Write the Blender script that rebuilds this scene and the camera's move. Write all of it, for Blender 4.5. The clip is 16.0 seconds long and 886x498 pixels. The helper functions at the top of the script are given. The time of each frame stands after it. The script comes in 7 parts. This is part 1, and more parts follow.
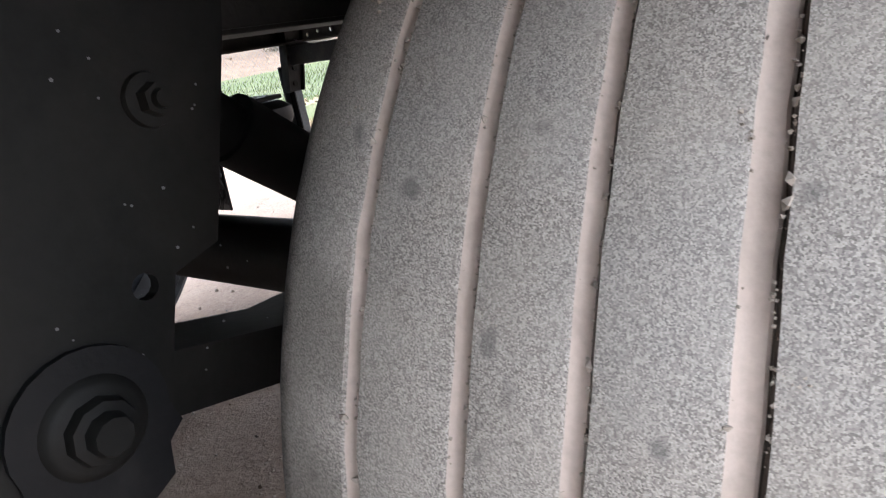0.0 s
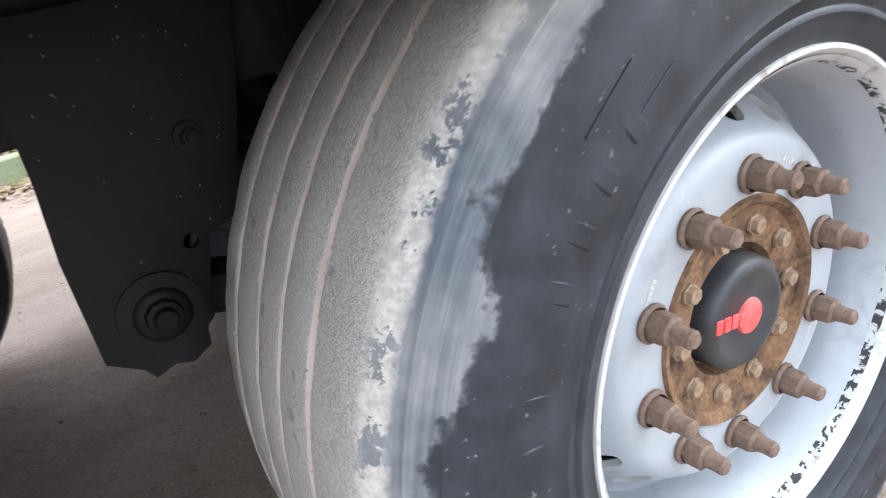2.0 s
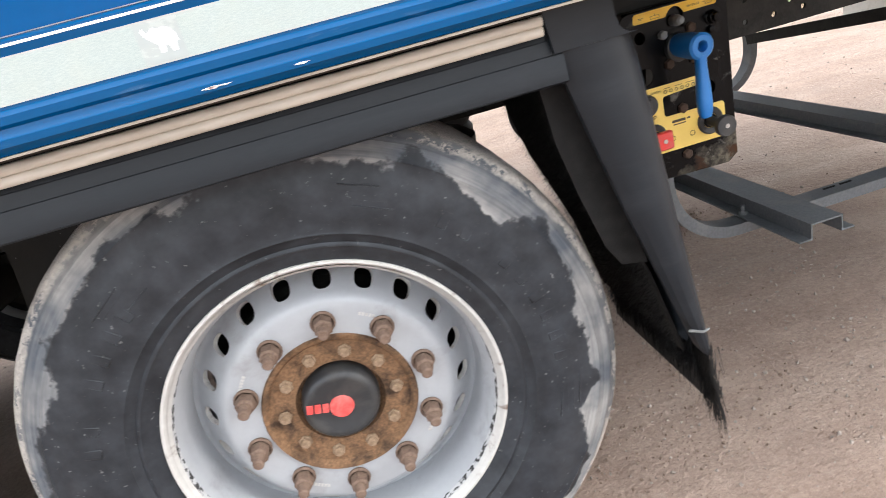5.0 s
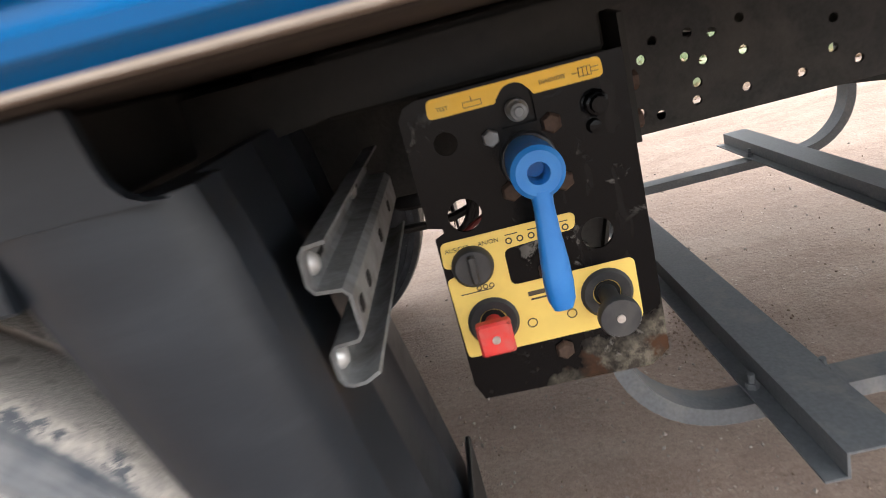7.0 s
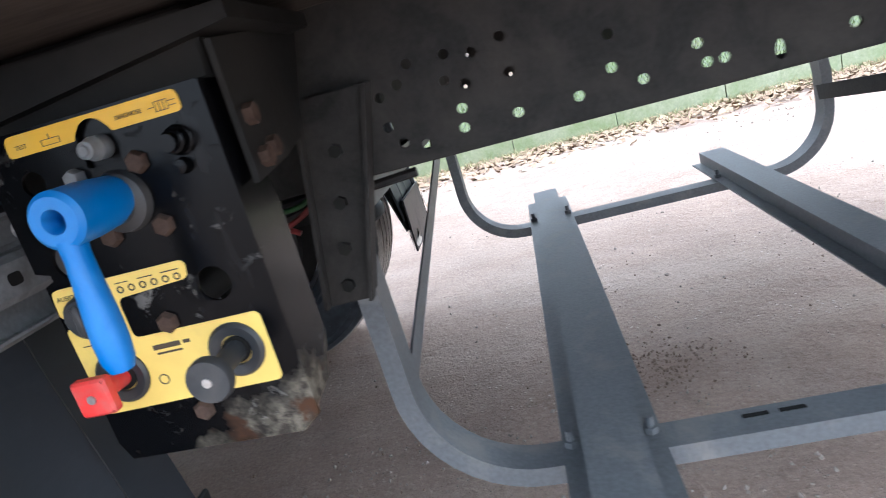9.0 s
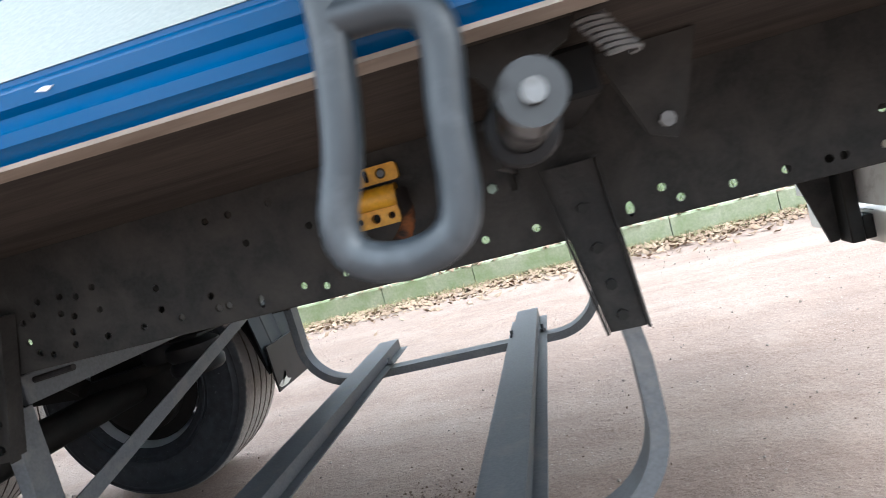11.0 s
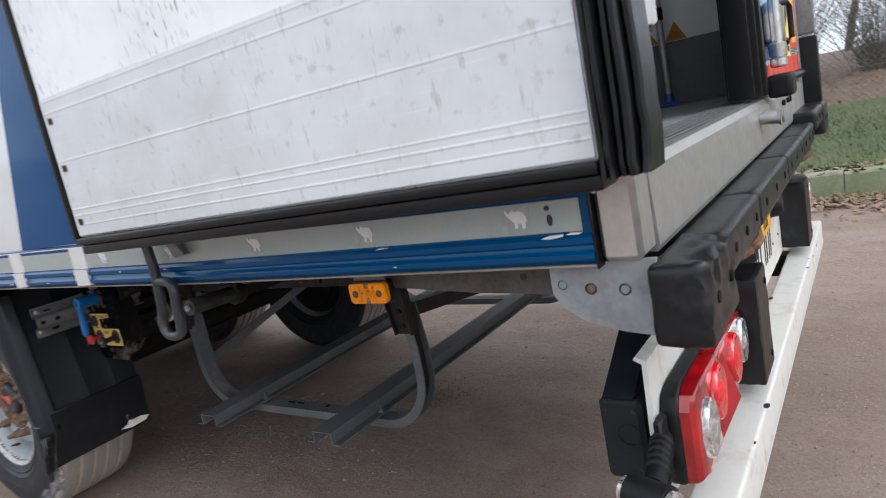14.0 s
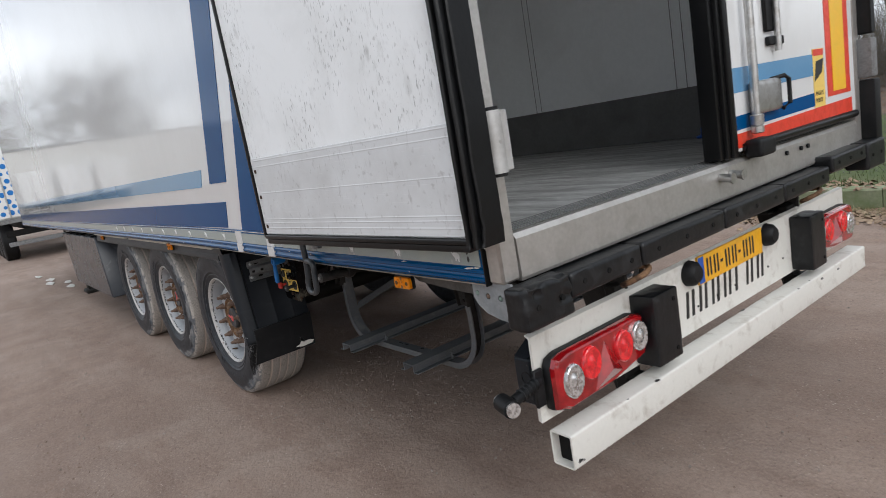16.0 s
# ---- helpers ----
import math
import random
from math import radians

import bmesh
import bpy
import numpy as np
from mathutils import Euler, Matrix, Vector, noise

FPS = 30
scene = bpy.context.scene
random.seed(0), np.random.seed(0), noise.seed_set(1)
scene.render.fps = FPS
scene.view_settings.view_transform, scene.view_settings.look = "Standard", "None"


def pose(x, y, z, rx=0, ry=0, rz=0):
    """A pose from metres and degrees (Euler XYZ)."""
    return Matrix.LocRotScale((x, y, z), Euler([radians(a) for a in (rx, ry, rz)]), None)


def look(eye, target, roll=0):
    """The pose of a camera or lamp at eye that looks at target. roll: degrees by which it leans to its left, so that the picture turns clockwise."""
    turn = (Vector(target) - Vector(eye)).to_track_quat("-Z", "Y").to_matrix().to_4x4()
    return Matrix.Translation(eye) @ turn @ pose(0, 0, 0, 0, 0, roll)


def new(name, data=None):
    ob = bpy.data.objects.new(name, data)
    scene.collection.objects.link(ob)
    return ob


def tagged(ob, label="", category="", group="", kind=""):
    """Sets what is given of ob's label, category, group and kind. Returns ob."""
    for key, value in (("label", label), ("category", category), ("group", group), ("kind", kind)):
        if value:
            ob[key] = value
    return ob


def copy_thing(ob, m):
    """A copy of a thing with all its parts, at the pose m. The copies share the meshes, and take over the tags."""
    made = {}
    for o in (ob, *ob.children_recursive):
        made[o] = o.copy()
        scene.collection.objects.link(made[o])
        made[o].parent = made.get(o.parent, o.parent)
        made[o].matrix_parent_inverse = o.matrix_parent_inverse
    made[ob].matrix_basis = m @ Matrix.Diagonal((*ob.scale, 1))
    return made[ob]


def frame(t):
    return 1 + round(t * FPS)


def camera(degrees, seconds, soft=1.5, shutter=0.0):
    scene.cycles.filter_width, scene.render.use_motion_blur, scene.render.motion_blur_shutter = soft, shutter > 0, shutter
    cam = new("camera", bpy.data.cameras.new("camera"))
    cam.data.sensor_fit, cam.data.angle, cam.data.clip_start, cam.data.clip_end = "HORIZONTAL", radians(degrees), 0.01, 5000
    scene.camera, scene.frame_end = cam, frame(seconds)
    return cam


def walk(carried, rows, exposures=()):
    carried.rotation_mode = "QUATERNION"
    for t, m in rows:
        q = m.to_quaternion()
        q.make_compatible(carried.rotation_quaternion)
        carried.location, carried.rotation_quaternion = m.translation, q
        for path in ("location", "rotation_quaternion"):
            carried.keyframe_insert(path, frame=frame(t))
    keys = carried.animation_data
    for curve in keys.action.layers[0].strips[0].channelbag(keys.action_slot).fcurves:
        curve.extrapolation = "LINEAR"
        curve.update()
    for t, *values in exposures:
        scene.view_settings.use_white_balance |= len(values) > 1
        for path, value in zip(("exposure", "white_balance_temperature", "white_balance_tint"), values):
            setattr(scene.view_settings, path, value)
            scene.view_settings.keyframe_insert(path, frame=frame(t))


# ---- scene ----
cam = camera(69.9, 16.0, soft=0.75, shutter=0.35)
# seconds, eye, target, roll
PATH = [
    (0, (-0.676, 0.209, 0.849), (0.823, 1.359, 0.19), -9.4),
    (0.5, (-0.657, 0.177, 0.853), (0.77, 1.353, 0.091), -10.0),
    (0.8, (-0.642, 0.139, 0.86), (0.686, 1.421, 0.092), -10.7),
    (1, (-0.633, 0.111, 0.868), (0.624, 1.473, 0.117), -11.2),
    (1.5, (-0.612, 0.0, 0.885), (0.536, 1.45, 0.123), -12.2),
    (2, (-0.573, -0.154, 0.959), (0.307, 1.437, 0.126), -13.3),
    (2.5, (-0.545, -0.35, 1.033), (0.156, 1.369, 0.286), -14.1),
    (2.8, (-0.529, -0.509, 1.09), (0.075, 1.247, 0.347), -14.0),
    (3, (-0.516, -0.602, 1.109), (0.106, 1.164, 0.406), -14.9),
    (5.5, (0.331, -0.791, 1.146), (0.443, 1.065, 0.411), -14.7),
    (6, (0.489, -0.647, 1.136), (0.553, 1.238, 0.471), -14.2),
    (6.5, (0.667, -0.518, 1.142), (0.54, 1.371, 0.498), -15.7),
    (7, (0.732, -0.258, 1.073), (0.598, 1.638, 0.45), -15.2),
    (7.5, (0.785, -0.094, 1.003), (0.618, 1.814, 0.428), -15.6),
    (8, (0.85, -0.081, 1.0), (0.608, 1.826, 0.45), -16.0),
    (8.5, (0.983, -0.094, 1.008), (0.685, 1.808, 0.465), -15.8),
    (9, (1.14, -0.164, 0.977), (0.808, 1.736, 0.445), -15.9),
    (9.5, (1.356, -0.272, 1.012), (0.996, 1.64, 0.548), -16.0),
    (10, (1.564, -0.312, 0.987), (1.244, 1.655, 0.821), -15.1),
    (12.5, (2.61, -0.518, 1.037), (1.919, 1.347, 0.821), -13.6),
    (13, (2.82, -0.585, 1.096), (1.96, 1.186, 0.742), -13.5),
    (13.5, (3.044, -0.712, 1.183), (2.057, 0.989, 0.823), -13.1),
    (14, (3.288, -0.84, 1.305), (2.142, 0.76, 0.947), -11.4),
    (14.5, (3.52, -0.908, 1.372), (2.178, 0.542, 1.062), -11.1),
    (15, (3.781, -0.956, 1.439), (2.339, 0.375, 1.053), -10.4),
    (15.5, (3.988, -1.002, 1.488), (2.448, 0.218, 1.113), -10.1),
    (16, (4.264, -1.122, 1.524), (2.693, 0.059, 1.156), -10.0),
]
walk(cam, [(t, look(eye, target, roll)) for t, eye, target, roll in PATH],
     exposures=[(0.0, 2.66, 5850, 10), (0.5, 2.6, 5720, 10), (1.0, 2.33, 5700, 10), (1.5, 2.2, 5680, 10), (2.5, 2.06, 5680, 4), (3.0, 2.06, 5970, 7), (5.5, 1.85, 6270, 10), (6.0, 1.85, 6280, 10), (6.5, 1.87, 6380, 10), (7.5, 2.35, 6350, 9), (8.0, 2.48, 5950, 8), (8.5, 2.44, 5620, 8), (9.5, 2.35, 5280, 6),
                (10.0, 2.15, 5450, 5), (12.5, 2.1, 5680, 6), (13.0, 1.75, 5720, 5), (13.5, 1.12, 5800, 8), (14.0, 0.62, 5900, 10), (15.0, 0.27, 6050, 10), (16.0, 0.2, 6100, 10)])

# ---- overcast daylight ----
SUN_ELEV, SUN_ROT = 34.0, 104.0
world = bpy.data.worlds.new("overcast_sky")
scene.world = world
world.use_nodes = True
wt = world.node_tree
wt.nodes.clear()
w_out = wt.nodes.new("ShaderNodeOutputWorld")
w_bg = wt.nodes.new("ShaderNodeBackground")
w_sky = wt.nodes.new("ShaderNodeTexSky")
w_sky.sky_type = "NISHITA"
w_sky.sun_disc = False
w_sky.sun_elevation, w_sky.sun_rotation = radians(SUN_ELEV), radians(SUN_ROT)
w_sky.dust_density = 4.0
w_tc = wt.nodes.new("ShaderNodeTexCoord")
w_map = wt.nodes.new("ShaderNodeMapping")
w_map.inputs["Scale"].default_value = (1.0, 1.0, 2.6)
w_noise = wt.nodes.new("ShaderNodeTexNoise")
w_noise.inputs["Scale"].default_value = 2.2
w_noise.inputs["Detail"].default_value = 6.0
w_noise.inputs["Roughness"].default_value = 0.55
w_ramp = wt.nodes.new("ShaderNodeValToRGB")
w_ramp.color_ramp.elements[0].position, w_ramp.color_ramp.elements[0].color = 0.32, (6.0, 6.3, 6.8, 1)
w_ramp.color_ramp.elements[1].position, w_ramp.color_ramp.elements[1].color = 0.68, (12.5, 12.5, 12.3, 1)
w_mix = wt.nodes.new("ShaderNodeMixRGB")
w_mix.inputs[0].default_value = 0.9
wt.links.new(w_tc.outputs["Generated"], w_map.inputs["Vector"])
wt.links.new(w_map.outputs[0], w_noise.inputs["Vector"])
wt.links.new(w_noise.outputs["Fac"], w_ramp.inputs[0])
wt.links.new(w_sky.outputs[0], w_mix.inputs[1])
wt.links.new(w_ramp.outputs[0], w_mix.inputs[2])
wt.links.new(w_mix.outputs[0], w_bg.inputs["Color"])
w_bg.inputs["Strength"].default_value = 0.106
wt.links.new(w_bg.outputs[0], w_out.inputs[0])

sun_data = bpy.data.lights.new("sun", "SUN")
sun_data.energy, sun_data.angle, sun_data.color = 1.1, radians(40), (1.0, 0.96, 0.9)
sun = new("sun", sun_data)
a = radians(SUN_ROT)
e = radians(SUN_ELEV)
sun.matrix_world = look((0, 0, 20), Vector((0, 0, 20)) - Vector((math.sin(a) * math.cos(e), math.cos(a) * math.cos(e), math.sin(e))))

# ---- materials ----
def nodes_of(name):
    m = bpy.data.materials.new(name)
    m.use_nodes = True
    t = m.node_tree
    return m, t, t.nodes["Principled BSDF"]


def ramp_node(t, src, p0, p1, c0=(0, 0, 0, 1), c1=(1, 1, 1, 1)):
    r = t.nodes.new("ShaderNodeValToRGB")
    r.color_ramp.elements[0].position, r.color_ramp.elements[0].color = p0, c0
    r.color_ramp.elements[1].position, r.color_ramp.elements[1].color = p1, c1
    t.links.new(src, r.inputs[0])
    return r.outputs[0]


def noise_node(t, vec, scale, detail=4.0, rough=0.55, dist=0.0):
    n = t.nodes.new("ShaderNodeTexNoise")
    n.inputs["Scale"].default_value, n.inputs["Detail"].default_value = scale, detail
    n.inputs["Roughness"].default_value, n.inputs["Distortion"].default_value = rough, dist
    t.links.new(vec, n.inputs["Vector"])
    return n.outputs["Fac"]


def mix_node(t, fac, a, b, mode="MIX"):
    n = t.nodes.new("ShaderNodeMixRGB")
    n.blend_type = mode
    for k, v in ((0, fac), (1, a), (2, b)):
        if isinstance(v, (int, float)):
            n.inputs[k].default_value = v
        elif isinstance(v, tuple):
            n.inputs[k].default_value = (*v[:3], 1)
        else:
            t.links.new(v, n.inputs[k])
    return n.outputs[0]


def math_node(t, op, a, b=0.0):
    n = t.nodes.new("ShaderNodeMath")
    n.operation = op
    for k, v in ((0, a), (1, b)):
        if isinstance(v, (int, float)):
            n.inputs[k].default_value = v
        else:
            t.links.new(v, n.inputs[k])
    return n.outputs[0]


def coords(t, stretch=None):
    tc = t.nodes.new("ShaderNodeTexCoord").outputs["Object"]
    if stretch:
        m = t.nodes.new("ShaderNodeMapping")
        m.inputs["Scale"].default_value = stretch
        t.links.new(tc, m.inputs["Vector"])
        return m.outputs[0]
    return tc


def bump_node(t, p, height, strength, dist=0.002):
    b = t.nodes.new("ShaderNodeBump")
    b.inputs["Strength"].default_value, b.inputs["Distance"].default_value = strength, dist
    t.links.new(height, b.inputs["Height"])
    t.links.new(b.outputs[0], p.inputs["Normal"])


def mat(name, base, dirt=None, rough=0.5, metal=0.0, dirt_scale=6.0, dirt_lo=0.45, dirt_hi=0.7, dirt_amt=0.7,
        grain=60.0, grain_amt=0.15, bump=0.15, coat=0.0, stretch=None, dirt_rough=None, spec=0.5):
    m, t, p = nodes_of(name)
    v = coords(t, stretch)
    fine = noise_node(t, v, grain, 3.0)
    col = mix_node(t, grain_amt, base, ramp_node(t, fine, 0.3, 0.7, (*[c * 0.45 for c in base], 1), (*[min(1, c * 1.45) for c in base], 1)))
    big = noise_node(t, v, dirt_scale, 8.0, 0.62, 0.4)
    if dirt:
        fac = math_node(t, "MULTIPLY", ramp_node(t, big, dirt_lo, dirt_hi), dirt_amt)
        col = mix_node(t, fac, col, dirt)
        p_r = t.nodes.new("ShaderNodeMapRange")
        p_r.inputs["To Min"].default_value, p_r.inputs["To Max"].default_value = rough, dirt_rough or min(0.95, rough + 0.3)
        t.links.new(fac, p_r.inputs["Value"])
        t.links.new(p_r.outputs[0], p.inputs["Roughness"])
    else:
        p.inputs["Roughness"].default_value = rough
    t.links.new(col, p.inputs["Base Color"])
    p.inputs["Metallic"].default_value = metal
    p.inputs["Coat Weight"].default_value = coat
    p.inputs["Coat Roughness"].default_value = 0.04
    p.inputs["Specular IOR Level"].default_value = spec
    if bump:
        bump_node(t, p, fine, bump, 0.001)
    return m


def tyre_mat():
    """Worn rubber: gritty grey tread, a scuffed pale shoulder, a dusty band with a ragged edge, and a black wall."""
    m, t, p = nodes_of("tyre_rubber")
    v = coords(t)
    sep = t.nodes.new("ShaderNodeSeparateXYZ")
    t.links.new(v, sep.inputs[0])
    r = math_node(t, "SQRT", math_node(t, "ADD", math_node(t, "MULTIPLY", sep.outputs[0], sep.outputs[0]), math_node(t, "MULTIPLY", sep.outputs[2], sep.outputs[2])))
    # rings that streak round the wall: noise over radius, and slowly round the wheel
    comb = t.nodes.new("ShaderNodeCombineXYZ")
    t.links.new(math_node(t, "MULTIPLY", r, 30.0), comb.inputs[0])
    t.links.new(sep.outputs[0], comb.inputs[1])
    t.links.new(sep.outputs[2], comb.inputs[2])
    streak = noise_node(t, comb.outputs[0], 6.0, 5.0, 0.65)
    ragged = noise_node(t, v, 5.5, 2.0, 0.5)
    ragged2 = noise_node(t, v, 46.0, 3.0, 0.6)
    shift = math_node(t, "ADD", math_node(t, "MULTIPLY", math_node(t, "SUBTRACT", ragged, 0.5), 0.19), math_node(t, "MULTIPLY", math_node(t, "SUBTRACT", ragged2, 0.5), 0.045))
    outer = ramp_node(t, sep.outputs[1], 0.10, 0.13, (1, 1, 1, 1), (0, 0, 0, 1))
    dust = math_node(t, "MULTIPLY", ramp_node(t, math_node(t, "ADD", r, shift), 0.464, 0.467), outer)
    small = math_node(t, "ADD", r, math_node(t, "MULTIPLY", math_node(t, "SUBTRACT", ragged2, 0.5), 0.012))
    on_tread = ramp_node(t, small, 0.511, 0.515)
    shoulder = math_node(t, "MULTIPLY", ramp_node(t, small, 0.497, 0.501), ramp_node(t, noise_node(t, v, 17.0, 6.0, 0.75), 0.450, 0.472))
    grain = noise_node(t, v, 950.0, 1.5, 0.6)
    gritty = noise_node(t, v, 520.0, 2.0, 0.6)
    blot = noise_node(t, v, 22.0, 6.0, 0.6)
    spots = noise_node(t, v, 44.0, 1.0, 0.4)
    cells = t.nodes.new("ShaderNodeTexVoronoi")
    cells.inputs["Scale"].default_value = 1300.0
    t.links.new(v, cells.inputs["Vector"])
    pick = t.nodes.new("ShaderNodeSeparateColor")
    t.links.new(cells.outputs["Color"], pick.inputs[0])
    tread = mix_node(t, ramp_node(t, pick.outputs[0], 0.10, 1.0), (0.158, 0.143, 0.130), (0.520, 0.474, 0.428))
    tread = mix_node(t, math_node(t, "MULTIPLY", ramp_node(t, grain, 0.4, 0.62), 0.3), tread, (0.30, 0.28, 0.26))
    tread = mix_node(t, math_node(t, "MULTIPLY", ramp_node(t, blot, 0.42, 0.66), 0.35), tread, (0.40, 0.365, 0.325))
    cool = ramp_node(t, noise_node(t, v, 9.0, 3.0, 0.6), 0.48, 0.64)
    tread = mix_node(t, math_node(t, "MULTIPLY", cool, 0.14), tread, (0.275, 0.283, 0.295))
    tread = mix_node(t, math_node(t, "MULTIPLY", ramp_node(t, spots, 0.68, 0.76), 0.5), tread, (0.10, 0.10, 0.10))
    dusty = ramp_node(t, noise_node(t, v, 6.0, 4.0, 0.6), 0.40, 0.62)
    band = mix_node(t, ramp_node(t, streak, 0.35, 0.65), (0.066, 0.076, 0.092), (0.122, 0.132, 0.147))
    band = mix_node(t, dusty, band, mix_node(t, ramp_node(t, streak, 0.35, 0.65), (0.225, 0.220, 0.213), (0.325, 0.314, 0.300)))
    band = mix_node(t, math_node(t, "MULTIPLY", ramp_node(t, blot, 0.50, 0.66), 0.5), band, (0.12, 0.124, 0.13))
    scuff = ramp_node(t, noise_node(t, v, 120.0, 4.0, 0.7), 0.40, 0.62)
    band = mix_node(t, math_node(t, "MULTIPLY", shoulder, ramp_node(t, scuff, 0.0, 1.0, (0.55, 0.55, 0.55, 1), (1, 1, 1, 1))), band, (0.50, 0.452, 0.400))
    wall = mix_node(t, ramp_node(t, blot, 0.35, 0.7), (0.0115, 0.0137, 0.0175), (0.031, 0.0358, 0.0435))
    wall = mix_node(t, math_node(t, "MULTIPLY", ramp_node(t, noise_node(t, v, 9.0, 5.0), 0.5, 0.75), 0.35), wall, (0.064, 0.068, 0.075))
    wall = mix_node(t, math_node(t, "MULTIPLY", ramp_node(t, noise_node(t, v, 130.0, 2.0), 0.70, 0.74), 0.5), wall, (0.25, 0.25, 0.25))
    col = mix_node(t, dust, wall, band)
    col = mix_node(t, on_tread, col, tread)
    t.links.new(col, p.inputs["Base Color"])
    grey = mix_node(t, on_tread, dust, (1, 1, 1))
    t.links.new(ramp_node(t, grey, 0.0, 1.0, (0.48, 0.48, 0.48, 1), (0.92, 0.92, 0.92, 1)), p.inputs["Roughness"])
    p.inputs["Specular IOR Level"].default_value = 0.35
    h = mix_node(t, on_tread, mix_node(t, dust, math_node(t, "MULTIPLY", blot, 0.3), mix_node(t, 0.5, streak, blot)), mix_node(t, 0.75, gritty, pick.outputs[0]))
    bump_node(t, p, h, 0.62, 0.0012)
    return m


def ground_mat():
    m, t, p = nodes_of("packed_dirt")
    v = coords(t)
    big = noise_node(t, v, 0.35, 6.0, 0.6)
    tracks = noise_node(t, coords(t, (0.25, 1.6, 1.0)), 1.6, 5.0, 0.6)
    mid = noise_node(t, v, 5.0, 8.0, 0.65)
    fine = noise_node(t, v, 70.0, 5.0, 0.7)
    vor = t.nodes.new("ShaderNodeTexVoronoi")
    vor.inputs["Scale"].default_value = 42.0
    t.links.new(v, vor.inputs["Vector"])
    col = mix_node(t, ramp_node(t, mid, 0.35, 0.68), (0.201, 0.129, 0.096), (0.328, 0.232, 0.181))
    col = mix_node(t, math_node(t, "MULTIPLY", ramp_node(t, tracks, 0.42, 0.62), 0.55), col, (0.382, 0.295, 0.243))
    col = mix_node(t, math_node(t, "MULTIPLY", ramp_node(t, big, 0.45, 0.65), 0.5), col, (0.147, 0.095, 0.070))
    patch = noise_node(t, v, 1.3, 5.0, 0.65, 0.5)
    col = mix_node(t, math_node(t, "MULTIPLY", ramp_node(t, patch, 0.52, 0.66), 0.45), col, (0.40, 0.315, 0.26))
    col = mix_node(t, math_node(t, "MULTIPLY", ramp_node(t, patch, 0.30, 0.44, (1, 1, 1, 1), (0, 0, 0, 1)), 0.40), col, (0.150, 0.098, 0.073))
    clump = noise_node(t, v, 26.0, 6.0, 0.7)
    col = mix_node(t, math_node(t, "MULTIPLY", ramp_node(t, clump, 0.56, 0.66), 0.45), col, (0.120, 0.080, 0.060))
    col = mix_node(t, math_node(t, "MULTIPLY", ramp_node(t, clump, 0.34, 0.42, (1, 1, 1, 1), (0, 0, 0, 1)), 0.30), col, (0.44, 0.36, 0.30))
    # darker, browner ground behind the trailer
    gsep = t.nodes.new("ShaderNodeSeparateXYZ")
    t.links.new(v, gsep.inputs[0])
    rear_brown = ramp_node(t, math_node(t, "ADD", gsep.outputs[0], math_node(t, "MULTIPLY", math_node(t, "SUBTRACT", patch, 0.5), 2.5)), 1.9, 3.1)
    col = mix_node(t, math_node(t, "MULTIPLY", rear_brown, 0.54), col, (0.110, 0.068, 0.048))
    speck = noise_node(t, v, 240.0, 2.0, 0.6)
    col = mix_node(t, math_node(t, "MULTIPLY", ramp_node(t, speck, 0.60, 0.68), 0.35), col, (0.490, 0.406, 0.348))
    col = mix_node(t, math_node(t, "MULTIPLY", ramp_node(t, speck, 0.33, 0.40, (1, 1, 1, 1), (0, 0, 0, 1)), 0.4), col, (0.083, 0.057, 0.044))
    col = mix_node(t, 0.26, col, ramp_node(t, fine, 0.3, 0.7, (0.096, 0.073, 0.058, 1), (0.494, 0.397, 0.333, 1)))
    peb = math_node(t, "MULTIPLY", ramp_node(t, vor.outputs["Distance"], 0.12, 0.2, (1, 1, 1, 1), (0, 0, 0, 1)), ramp_node(t, noise_node(t, v, 3.0, 3.0), 0.5, 0.62))
    col = mix_node(t, math_node(t, "MULTIPLY", peb, 0.6), col, (0.576, 0.490, 0.423))
    t.links.new(col, p.inputs["Base Color"])
    t.links.new(ramp_node(t, mid, 0.3, 0.7, (0.75, 0.75, 0.75, 1), (0.97, 0.97, 0.97, 1)), p.inputs["Roughness"])
    h = math_node(t, "ADD", math_node(t, "MULTIPLY", fine, 0.35), math_node(t, "ADD", mid, math_node(t, "MULTIPLY", peb, 0.6)))
    h = math_node(t, "ADD", h, math_node(t, "MULTIPLY", clump, 0.9))
    bump_node(t, p, h, 0.75, 0.018)
    return m


def tape_mat():
    """Pale reflective tape with a fine cell pattern."""
    m, t, p = nodes_of("reflective_tape")
    v = coords(t)
    vor = t.nodes.new("ShaderNodeTexVoronoi")
    vor.feature = "DISTANCE_TO_EDGE"
    vor.inputs["Scale"].default_value = 430.0
    t.links.new(v, vor.inputs["Vector"])
    cell = ramp_node(t, vor.outputs["Distance"], 0.02, 0.16)
    col = mix_node(t, cell, (0.385, 0.43, 0.412), (0.325, 0.372, 0.355))
    col = mix_node(t, math_node(t, "MULTIPLY", ramp_node(t, noise_node(t, v, 8.0, 5.0), 0.5, 0.8), 0.35), col, (0.48, 0.465, 0.36))
    t.links.new(col, p.inputs["Base Color"])
    p.inputs["Roughness"].default_value = 0.22
    bump_node(t, p, cell, 0.12, 0.0005)
    return m


